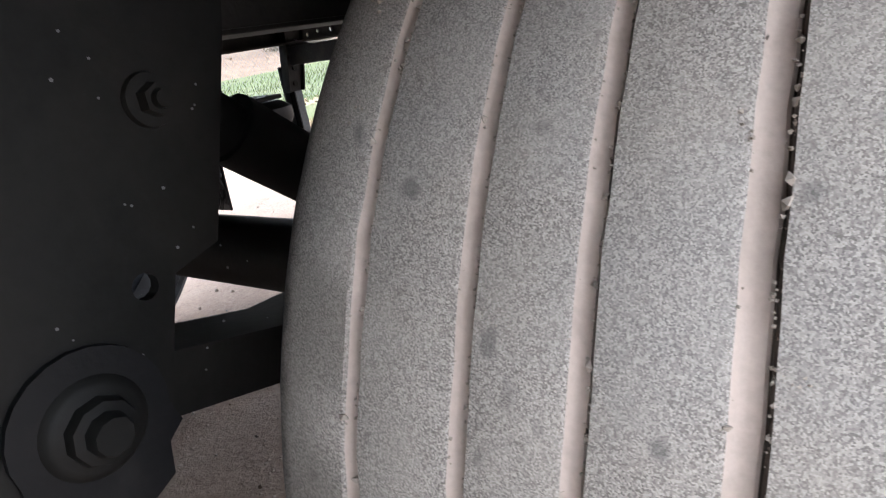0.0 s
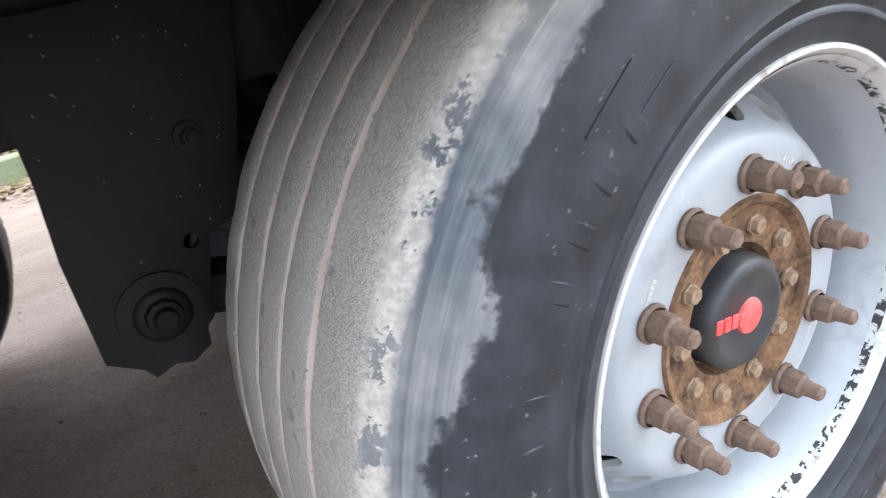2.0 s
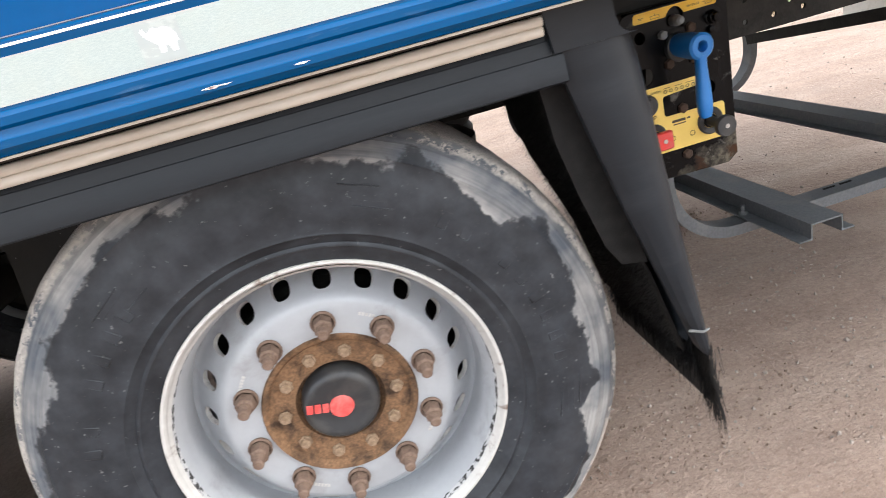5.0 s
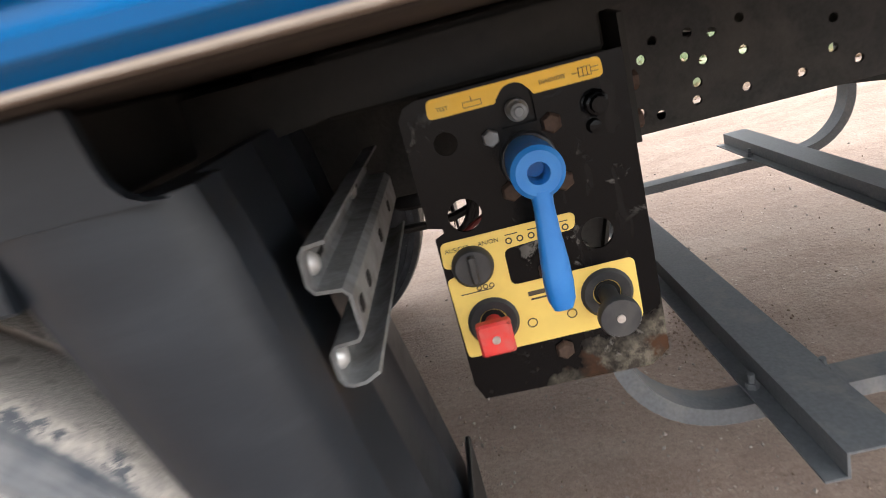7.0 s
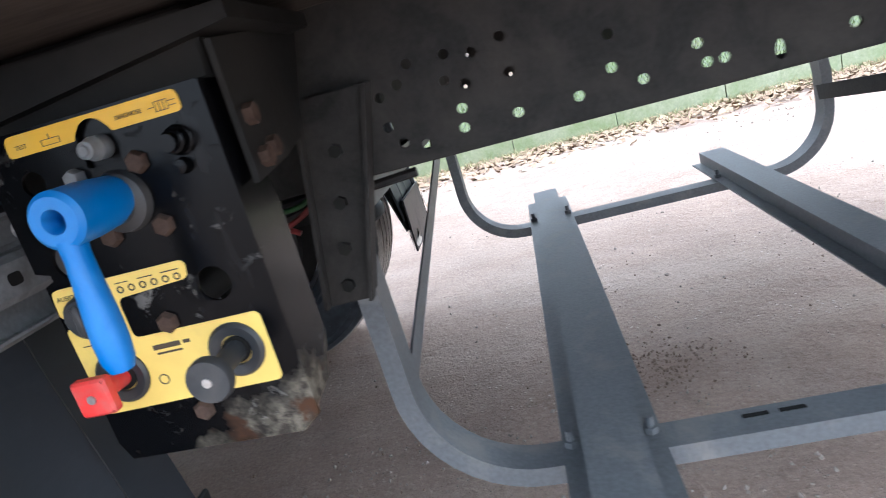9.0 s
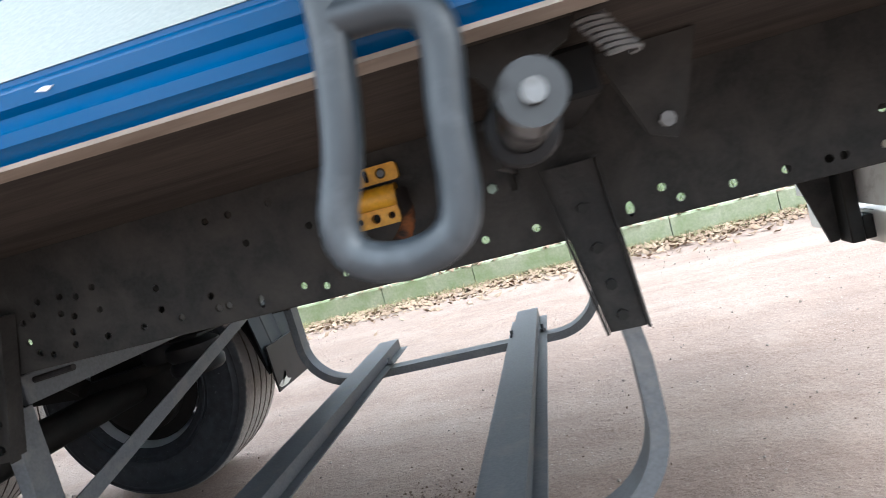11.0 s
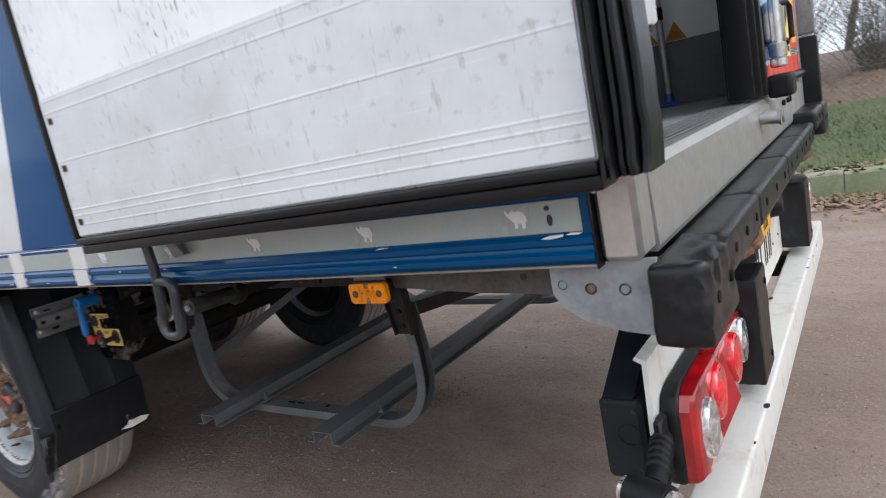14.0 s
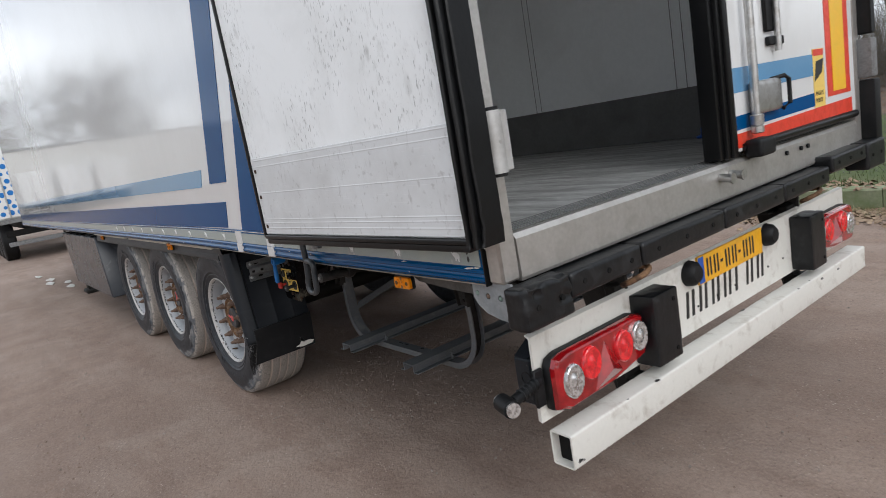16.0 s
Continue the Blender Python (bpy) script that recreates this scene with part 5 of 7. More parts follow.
# dense short bristles over the flap's front face
for k in range(6200):
    z = rng.uniform(0.40, 0.98)
    y = rng.uniform(0.16, 0.50)
    for (xa, za), (xb, zb) in zip(arcp, arcp[1:]):
        if za <= z <= zb or (z < za and za == arcp[0][1]):
            x = xa + (xb - xa) * (z - za) / (zb - za) - 0.013
            break
    l = rng.uniform(0.008, 0.022)
    a_ = rng.uniform(0, math.tau)
    p = [Vector((x, y - 0.0008, z)), Vector((x, y + 0.0008, z)), Vector((x - l * 0.8, y + 0.5 * l * math.cos(a_), z + 0.5 * l * math.sin(a_) - 0.3 * l))]
    bm.faces.new([bm.verts.new(q) for q in p])
part("side_plate", prism(B(), [(0.446, 0.990), (0.458, 0.888), (0.482, 0.790), (0.511, 0.695), (0.534, 0.655), (0.580, 0.645), (0.552, 0.750), (0.520, 0.860), (0.492, 0.990)], "y", 0.150, 0.155), "brush", fender, "dark inner side plate")
part("liner", sweep(B(), [(0.556 * math.sin(radians(q)), 0.345, 0.515 + 0.556 * math.cos(radians(q))) for q in range(10, 35, 4)], rect(0.30, 0.004)), "brush", fender, "black spray liner over the tyre")
tagged(part("bristles", bm, "brush", fender, "ragged bristle fringe", smooth=0), kind="stuff")
bm = prism(B(), [(0.095, 0.352), (0.49, 0.352), (0.50, 0.56), (0.125, 0.56), (0.125, 0.47)], "x", 0.642, 0.650, 0.002)
flap = part("mud_flap", bm, "flap", fender, "black rubber mud flap")
bm = prism(B(), [(0.36 + (u - 0.29) * 0.72, 0.362 + (v - 0.39) * 0.72) for u, v in [(0.29, 0.405), (0.33, 0.418), (0.345, 0.44), (0.35, 0.465), (0.345, 0.472), (0.34, 0.465), (0.34, 0.44), (0.37, 0.432), (0.42, 0.43), (0.465, 0.415), (0.44, 0.395), (0.35, 0.39)]], "x", 0.6502, 0.6520)
part("emblem", bm, "offwhite", flap, "white emblem")


def marker(x, y, z, s=1.0, label="amber side marker lamp on a grey bracket"):
    """An amber side marker with its hanging bracket; x, y, z: the middle of the lens."""
    hw, hh = 0.050 * s, 0.0215 * s
    bm = B()
    outline = rounded(x - hw, x + hw, z - hh, z + hh, 0.009)
    prism(bm, outline, "y", y - 0.0085, y + 0.004)
    inner = rounded(x - hw + 0.002, x + hw - 0.002, z - hh + 0.002, z + hh - 0.002, 0.0075)
    prism(bm, inner, "y", y - 0.0100, y - 0.0084)
    lamp = part("side_marker", bm, "amber", trailer, label)
    bm = prism(B(), rounded(x - hw - 0.0035, x + hw + 0.0035, z - hh - 0.0035, z + hh + 0.0035, 0.011), "y", y + 0.0015, y + 0.013)
    part("lamp_base", bm, "rubber", lamp)
    for dx in (-0.032 * s, 0.032 * s):
        part("screw", lathe(B(), [(0.0, 0.0), (0.004, 0.0), (0.0045, -0.001), (0.0068, -0.0012), (0.0068, 0.003)], 14, m=Matrix.Translation((x + dx, y - 0.0105, z))), "rust", lamp)
    # upright ribs on the lens, and a stepped round optic
    bm = B()
    k = -hw + 0.012
    while k < hw - 0.011:
        if abs(k) > 0.013 and min(abs(k - 0.032 * s), abs(k + 0.032 * s)) > 0.009:
            box(bm, x + k, x + k + 0.0012, y - 0.0112, y - 0.0098, z - hh + 0.004, z + hh - 0.004)
        k += 0.0024
    tagged(part("ribs", bm, "amber", lamp, smooth=0), kind="stuff")
    bm = lathe(B(), [(0.0, -0.0155), (0.003, -0.0152), (0.0034, -0.0125), (0.0065, -0.0135), (0.007, -0.0115), (0.0105, -0.0125), (0.0115, -0.0095)], 24, m=Matrix.Translation((x, y, z)))
    part("optic", bm, "amber", lamp, "round moulded optic")
    for q in (40, 165, 285):
        cx, cz = x + 0.0085 * math.cos(radians(q)), z + 0.0085 * math.sin(radians(q))
        part("optic_notch", box(B(), cx - 0.0022, cx + 0.0022, y - 0.0132, y - 0.0100, cz - 0.0012, cz + 0.0012), "rust", lamp)
    for z0, z1 in ((z + hh - 0.0085, z + hh - 0.0005), (z - hh + 0.0005, z - hh + 0.0085)):
        part("lug", box(B(), x - 0.0045, x + 0.0045, y - 0.0114, y - 0.008, z0, z1, 0.0006), "nut", lamp, "brownish moulded lug")
    bm = B()
    pierced(bm, [(x - 0.040, z + 0.022), (x + 0.040, z + 0.022), (x + 0.036, z + 0.040), (x + 0.030, z + 0.062), (x - 0.030, z + 0.062), (x - 0.036, z + 0.040)], [rounded(x - 0.012, x + 0.012, z + 0.036, z + 0.043, 0.003, 2)], "y", y + 0.003, y + 0.008)
    part("bracket", bm, "rack", lamp, "grey steel bracket", smooth=20)
    return lamp


# the far side's fender is the same, turned over
FLIP = Matrix.Translation((0, W, 0)) @ Matrix.Diagonal((1, -1, 1, 1))


def mirrored(ob, parent):
    me = ob.data.copy()
    me.transform(FLIP)
    me.flip_normals()
    q = part(ob.name.split(".")[0], me, None, parent)
    for c in ob.children:
        mirrored(c, q)
    return q


far_fender = mirrored(fender, trailer)
far_fender.location = (-0.002, 0.013, -0.002)
fender.location = (-0.002, -0.013, -0.002)
marker(-0.507, 0.063, 1.038)
marker(-3.0, 0.063, 1.038)
marker(2.478, 0.030, 1.036, s=0.92)

# ---- cabinet ahead of the wheels ----
bm = prism(B(), [(-5.75, 1.03), (-3.42, 1.03), (-3.28, 0.36), (-5.55, 0.36)], "y", 0.05, 0.62, 0.012)
part("side_locker", bm, "locker", trailer, "glossy grey side locker with slanting ends")
bm = box(B(), -6.9, -6.72, 0.30, 0.55, 0.06, 0.95, 0.01)
leg = part("landing_leg", bm, "dark_steel", trailer, "black landing leg")
bm = box(B(), -6.97, -6.65, 0.26, 0.60, 0.0, 0.06, 0.015)
part("foot", bm, "dark_steel", leg)
bm = box(B(), -6.9, -6.72, W - 0.55, W - 0.30, 0.0, 0.95, 0.01)
part("landing_leg", bm, "dark_steel", trailer)

# ---- control panel ----
PY = 0.362
holes = [ring(0.728, 0.975, 0.0115, 16), ring(0.853, 0.851, 0.0165, 20), ring(0.729, 0.902, 0.017, 20)]
arch = [(0.783, 0.975), (0.817, 0.975), (0.817, 0.996)] + arc(0.80, 0.998, 0.017, 0, 180, 8) + [(0.783, 0.996)]
bm = B()
pierced(bm, [(0.694, 0.715), (0.702, 0.695), (0.885, 0.690), (0.905, 0.705), (0.905, 1.021), (0.708, 1.021), (0.697, 1.017), (0.690, 1.006), (0.690, 0.898), (0.704, 0.894), (0.704, 0.888), (0.694, 0.884)], holes + [arch], "y", PY, PY + 0.004)
prism(bm, [(PY + 0.0045, 0.712), (PY + 0.0045, 1.02), (PY + 0.045, 1.02), (PY + 0.078, 0.90), (PY + 0.078, 0.755), (PY + 0.05, 0.718)], "x", 0.901, 0.905)
box(bm, 0.712, 0.90, PY + 0.0045, PY + 0.03, 1.017, 1.021)
cpanel = part("control_panel", bm, "panel", trailer, "black valve plate with yellow labels and levers", smooth=25)
bm = box(B(), 0.780, 0.820, PY + 0.006, PY + 0.05, 0.968, 1.02)
part("recess", bm, "panel", cpanel)


def eased(pts, r, n=3):
    """The outline with its corners rounded by about r."""
    out = []
    for k, p in enumerate(pts):
        a_, c_, b_ = Vector(pts[k - 1]), Vector(p), Vector(pts[(k + 1) % len(pts)])
        d0, d1 = a_ - c_, b_ - c_
        q = min(r, d0.length * 0.45, d1.length * 0.45)
        p0, p1 = c_ + d0.normalized() * q, c_ + d1.normalized() * q
        for i in range(n + 1):
            u = i / n
            v = p0 * (1 - u) ** 2 + c_ * 2 * u * (1 - u) + p1 * u * u
            out.append((v.x, v.y))
    return out


def on_panel(name, pts, m, d=0.001, label="", bev=0.0):
    return part(name, prism(B(), pts, "y", PY - d, PY - 0.0002, bev), m, cpanel, label, smooth=20)


on_panel("label", eased([(0.717, 1.000), (0.719, 1.0185), (0.884, 1.0185), (0.885, 1.000), (0.818, 1.000), (0.8165, 1.004), (0.809, 1.013), (0.80, 1.0155), (0.791, 1.013), (0.7835, 1.004), (0.782, 1.000)], 0.006), "yellow", label="yellow label strip")
on_panel("label", eased([(0.696, 0.748), (0.884, 0.748), (0.884, 0.814), (0.880, 0.818), (0.758, 0.818), (0.758, 0.858), (0.832, 0.862), (0.834, 0.876), (0.830, 0.8795), (0.697, 0.8795), (0.695, 0.852), (0.707, 0.850), (0.707, 0.842), (0.695, 0.840)], 0.007), "yellow2", label="faded yellow label with switch symbols")
# symbols and lines of the labels
bm = B()
for k in range(6):
    xx = 0.765 + 0.0115 * k
    pierced(bm, ring(xx, 0.866, 0.0036, 10), [ring(xx, 0.866, 0.0022, 10)], "y", PY - 0.0015, PY - 0.0011)
for x0, x1, z in ((0.762, 0.775, 0.872), (0.785, 0.80, 0.872), (0.808, 0.826, 0.872), (0.705, 0.738, 0.820)):
    box(bm, x0, x1, PY - 0.0015, PY - 0.0011, z, z + 0.001)
for k in range(3):
    xx = 0.725 + 0.0065 * k
    pierced(bm, ring(xx, 0.824 + 0.0, 0.003, 8), [ring(xx, 0.824, 0.0018, 8)], "y", PY - 0.0015, PY - 0.0011)
pierced(bm, ring(0.770, 0.772, 0.0055, 12), [ring(0.770, 0.772, 0.0043, 12)], "y", PY - 0.0015, PY - 0.0011)
pierced(bm, ring(0.812, 0.772, 0.0055, 12), [ring(0.812, 0.772, 0.0043, 12)], "y", PY - 0.0015, PY - 0.0011)
for x0, x1, z0, z1 in ((0.772, 0.800, 0.802, 0.807), (0.774, 0.800, 0.797, 0.799), (0.803, 0.810, 0.803, 0.8065), (0.752, 0.770, 1.0030, 1.0036), (0.752, 0.770, 1.0080, 1.0086), (0.752, 0.7526, 1.0036, 1.0080), (0.7694, 0.770, 1.0036, 1.0080), (0.7605, 0.7612, 1.0086, 1.0125), (0.862, 0.874, 1.0040, 1.0046), (0.862, 0.874, 1.0120, 1.0126), (0.862, 0.8626, 1.0046, 1.0120), (0.866, 0.8666, 1.0046, 1.0120), (0.870, 0.8706, 1.0046, 1.0120), (0.8735, 0.874, 1.0046, 1.0120), (0.856, 0.862, 1.0080, 1.0086), (0.874, 0.881, 1.0100, 1.0106), (0.874, 0.881, 1.0062, 1.0068)):
    box(bm, x0, x1, PY - 0.0015, PY - 0.0011, z0, z1)
tagged(part("symbols", bm, "print", cpanel, "small black symbols", smooth=0), kind="stuff")


def word(text, x, z, size):
    cu = bpy.data.curves.new("lettering", "FONT")
    cu.body, cu.size, cu.extrude = text, size, 0.0002
    ob = new("lettering", cu)
    me = bpy.data.meshes.new_from_object(ob.evaluated_get(bpy.context.evaluated_depsgraph_get()))
    bpy.data.objects.remove(ob)
    me.transform(Matrix.Translation((x, PY - 0.0016, z)) @ Matrix.Rotation(radians(90), 4, "X"))
    me.materials.append(M["print"])
    part("lettering", me, None, cpanel, "small black lettering")


word("AUS/OFF", 0.7000, 0.868, 0.0064)
word("AN/ON", 0.734, 0.868, 0.0064)
word("TEST", 0.727, 1.006, 0.0052)
word("DIAGNOSE", 0.825, 1.007, 0.0050)


def knob(name, x, z, prof, m, label="", n=24, turn=None):
    mt = Matrix.Translation((x, PY, z))
    if turn is not None:
        mt = mt @ turn
    return part(name, lathe(B(), prof, n, m=mt), m, cpanel, label)


knob("plug", 0.80, 0.990, [(0.0, -0.022), (0.004, -0.022), (0.005, -0.020), (0.0075, -0.019), (0.0085, -0.010), (0.0105, -0.008), (0.0105, 0.03)], "galv", "grey test plug")
knob("screw", 0.7705, 0.9705, [(0.0, -0.011), (0.007, -0.011), (0.0085, -0.009), (0.0085, 0.0)], "galv", n=6)
for x, z in ((0.829, 0.970), (0.830, 0.913), (0.779, 0.915), (0.797, 0.826), (0.797, 0.733)):
    knob("bolt", x, z, [(0.0, -0.008), (0.008, -0.007), (0.0105, -0.004), (0.0105, 0.0)], "bolt_rust", n=6)
knob("bolt", 0.872, 0.978, [(0.0, -0.022), (0.0075, -0.022), (0.008, -0.014), (0.0105, -0.013), (0.0115, -0.004), (0.0135, -0.003), (0.0135, 0.0)], "panel", "black threaded bolt", n=10)
knob("bolt", 0.868, 0.957, [(0.0, -0.010), (0.006, -0.009), (0.0075, 0.0)], "panel", n=10)
for x, z in ((0.724, 0.849),):
    sw = knob("rotary_switch", x, z, [(0.0, -0.010), (0.018, -0.010), (0.021, -0.007), (0.022, 0.0)], "cap", "black rotary switch")
    bm = box(B(), x - 0.004, x + 0.004, PY - 0.018, PY - 0.0102, z - 0.015, z + 0.015, 0.002)
    part("grip", bm, "cap", sw)
for x, z in ((0.731, 0.784), (0.851, 0.786)):
    knob("valve_socket", x, z, [(0.014, 0.002), (0.015, -0.004), (0.024, -0.006), (0.027, -0.003), (0.027, 0.0)], "cap", "black valve socket", n=28)
    bm = rod(B(), (x, PY - 0.003, z), (x, PY + 0.02, z), 0.0135, n=18)
    part("socket_bore", bm, "soot", cpanel)
# red pull knob
bm = rod(B(), (0.731, PY + 0.002, 0.784), (0.729, PY - 0.034, 0.785), 0.009, n=16)
prism(bm, rounded(0.7125, 0.7475, 0.768, 0.803, 0.004), "y", PY - 0.047, PY - 0.034, 0.0025)
red = part("pull_knob", bm, "key", cpanel, "square red pull knob")
part("pin", rod(B(), (0.730, PY - 0.0485, 0.7855), (0.730, PY - 0.046, 0.7855), 0.0042, n=12), "bare", red)
# black pull knob
bm = rod(B(), (0.851, PY + 0.002, 0.786), (0.849, PY - 0.048, 0.784), 0.010, n=16)
lathe(bm, [(0.0, -0.060), (0.019, -0.060), (0.0205, -0.057), (0.0205, -0.050), (0.017, -0.047), (0.0, -0.047)], 28, m=Matrix.Translation((0.849, PY, 0.784)))
blk = part("pull_knob", bm, "cap", cpanel, "round black pull knob")
part("pin", rod(B(), (0.849, PY - 0.0615, 0.784), (0.849, PY - 0.059, 0.784), 0.0042, n=12), "bare", blk)
# blue lever
bm = B()
hx, hz, hy = 0.799, 0.9455, PY - 0.078
lathe(bm, [(0.0085, 0.0), (0.0085, -0.02), (0.010, -0.026), (0.0195, -0.026), (0.0235, -0.022), (0.0235, 0.012), (0.021, 0.05), (0.019, 0.058)], 32, m=Matrix.Translation((hx, hy + 0.02, hz)))
lathe(bm, [(0.0, 0.0), (0.0085, 0.0), (0.0085, -0.01)], 32, m=Matrix.Translation((hx, hy + 0.02, hz)))
rows = [(0.016, 0.010, 0.011), (0.030, 0.0090, 0.010), (0.051, 0.0100, 0.011), (0.079, 0.0125, 0.012), (0.101, 0.0135, 0.012), (0.118, 0.0125, 0.011), (0.127, 0.009, 0.008)]
rings = []
for d, wx, wy in rows:
    cx, cy, cz = hx - 0.020 * d, hy + 0.005 - 0.04 * d, hz - d
    rings.append([bm.verts.new((cx + wx * math.copysign(abs(math.cos(q)) ** 0.7, math.cos(q)), cy + wy * math.copysign(abs(math.sin(q)) ** 0.7, math.sin(q)), cz)) for q in [math.tau * k / 16 for k in range(16)]])
for a_, b_ in zip(rings, rings[1:]):
    for k in range(16):
        bm.faces.new((a_[k], a_[(k + 1) % 16], b_[(k + 1) % 16], b_[k]))
bm.faces.new(rings[0])
bm.faces.new(rings[-1][::-1])
part("lever", bm, "handle", cpanel, "blue plastic lever handle")
knob("lever_hub", hx + 0.002, hz - 0.004, [(0.0, -0.03), (0.016, -0.03), (0.018, -0.012), (0.026, -0.008), (0.028, 0.0)], "cap", n=24)

# panel carrier behind the plate
bm = prism(B(), [(0.385, 1.05), (0.625, 1.07), (0.572, 1.005), (0.525, 0.948), (0.47, 0.935), (0.385, 0.925)], "x", 0.911, 0.917)
car = part("panel_carrier", bm, "dark_steel", trailer, "black steel carrier plate", smooth=20)
for y, z in ((0.405, 0.983), (0.408, 0.944), (0.432, 0.950)):
    part("bolt", rod(B(), (0.917, y, z), (0.926, y, z), 0.010, n=6), "bolt_rust", car)
bm = box(B(), 0.62, 0.90, 0.40, 0.64, 1.02, 1.085, 0.004)
part("carrier_box", bm, "dark_steel", car)
bm = prism(B(), [(0.40, 1.0), (0.94, 1.06), (0.94, 1.075), (0.40, 1.075)], "y", 0.38, 0.60)
part("carrier_roof", bm, "dark_steel", car)

# perforated channel between fender and panel
line = [(0.620, 0.957), (0.603, 0.9555), (0.5985, 0.950), (0.597, 0.926), (0.601, 0.9195), (0.621, 0.9175), (0.6255, 0.912), (0.6255, 0.880), (0.621, 0.8745), (0.602, 0.8735), (0.597, 0.868), (0.597, 0.847), (0.600, 0.841), (0.606, 0.838), (0.616, 0.8385), (0.629, 0.845)]
bm = prism(B(), sheet(line, 0.0032), "y", 0.178, 0.60)
chan = part("channel", bm, "galv", trailer, "grey perforated steel channel with white caps", smooth=30)
for y, z in ((0.200, 0.937), (0.193, 0.858), (0.440, 0.937)):
    bm = lathe(B(), [(0.0, -0.007), (0.006, -0.006), (0.0095, -0.002), (0.010, 0.001)], 16, m=Matrix.Translation((0.599, y, z)) @ Matrix.Rotation(radians(90), 4, "Z"))
    part("cap", bm, "hinge_metal", chan, "pale plastic cap")
for y in (0.2005, 0.254, 0.379, 0.500):
    part("slot", prism(B(), rounded(y - 0.009, y + 0.009, 0.889, 0.902, 0.004, 2), "x", 0.6272, 0.6277), "soot", chan)
for y0, z in ((0.222, 0.937), (0.468, 0.937), (0.236, 0.858)):
    part("slot", prism(B(), rounded(y0, y0 + 0.026, z - 0.0055, z + 0.0055, 0.004, 2), "x", 0.5988, 0.5993), "soot", chan)

cpanel.location = car.location = (-0.010, -0.017, 0.001)

# ---- slide bar, its lever and the lashing ring ----
slide = part("slide_tube", rod(B(), (1.981, -0.034, 1.030), (1.968, 0.105, 1.022), 0.019, n=20), "shine", trailer, "worn black slide tube")
part("collar", lathe(B(), [(0.019, -0.016), (0.027, -0.014), (0.029, -0.008), (0.029, 0.010), (0.026, 0.016), (0.0, 0.016)], 22, m=Matrix.Translation((1.968, 0.105, 1.022)) @ Matrix.Rotation(radians(5), 4, "Z")), "rubber", slide)
part("pin", rod(B(), (1.981, -0.036, 1.030), (1.982, -0.041, 1.030), 0.007, n=12), "galv", slide)
hour = [(1.915, 1.088), (1.922, 1.075), (1.944, 1.066), (1.952, 1.054), (1.948, 1.040), (1.938, 1.028), (1.998, 1.026), (1.990, 1.040), (1.990, 1.056), (2.002, 1.068), (2.016, 1.074), (2.022, 1.088)]
part("carrier", prism(B(), hour, "y", 0.094, 0.100), "frame", slide, "waisted steel carrier plate", smooth=20)
bm = sweep(B(), [(1.962, 0.122, 1.018), (1.955, 0.56, 1.012)], [(-0.022, -0.016), (0.022, -0.016), (0.022, -0.011), (-0.016, -0.011), (-0.016, 0.020), (-0.022, 0.020)], side=(1, 0, 0))
part("guide_bar", bm, "dark_steel", slide, "bent steel guide bar", smooth=20)
part("guide_box", box(B(), 1.948, 2.035, 0.128, 0.56, 1.034, 1.074, 0.004), "soot", slide)
coil = [(2.030 + 0.020 * k / 60 + 0.010 * math.cos(k * 0.75), 0.085 + 0.010 * math.sin(k * 0.75), 1.082 - 0.030 * k / 60) for k in range(61)]
part("spring", tube(B(), coil, 0.0022, 5), "galv", slide, "short coil spring")
part("gusset", prism(B(), [(2.050, 1.086), (2.150, 1.086), (2.126, 1.01), (2.112, 0.985), (2.085, 0.995)], "y", 0.296, 0.302), "frame", slide, "triangular steel gusset", smooth=20)
part("bolt", rod(B(), (2.105, 0.300, 1.005), (2.105, 0.288, 1.005), 0.008, n=8), "galv", slide)
bm = B()
tube(bm, smooth_path([(x, -0.034, z) for x, z in ((1.790, 1.200), (1.795, 1.150), (1.797, 1.090), (1.786, 1.020), (1.772, 0.980), (1.776, 0.958), (1.798, 0.949), (1.826, 0.952), (1.841, 0.970), (1.847, 1.020), (1.853, 1.064), (1.838, 1.081), (1.800, 1.084))], 5), 0.0120, 12)
lever_loop = part("lever", bm, "lever_grey", slide, "grey lever loop")
catch = part("catch", prism(B(), [(1.866, 1.19), (1.93, 1.185), (1.90, 1.165), (1.925, 1.14), (1.88, 1.135), (1.868, 1.16)], "y", -0.03, -0.012, 0.002), "galv", slide, "scratched steel catch")

bm = B()
pierced(bm, rounded(1.655, 1.763, 1.035, 1.064, 0.006, 2), [ring(1.685, 1.05, 0.009, 12), ring(1.735, 1.05, 0.009, 12)], "y", 0.632, 0.644)
lash = part("lashing_eye", bm, "lash_paint", trailer, "yellow lashing bracket with a rusty ring", smooth=25)
part("sleeve", rod(B(), (1.664, 0.622, 1.012), (1.756, 0.622, 1.012), 0.018, n=18), "lash_paint", lash)
bm = B()
pierced(bm, rounded(1.664, 1.757, 0.966, 0.998, 0.006, 2), [ring(1.682, 0.980, 0.006, 10), ring(1.710, 0.980, 0.008, 10), ring(1.737, 0.980, 0.006, 10)], "y", 0.626, 0.640)
part("tongue", bm, "lash_paint", lash, smooth=25)
bm = tube(B(), [(1.656, 0.622, 1.012)] + [(1.71 + 0.062 * math.cos(radians(q)), 0.590 + 0.03 * math.sin(radians(q)), 0.975 + 0.052 * math.sin(radians(q))) for q in range(160, 381, 10)] + [(1.764, 0.622, 1.012)], 0.0115, 12)
part("lashing_ring", bm, "ring_rust", lash, "rusty ring")

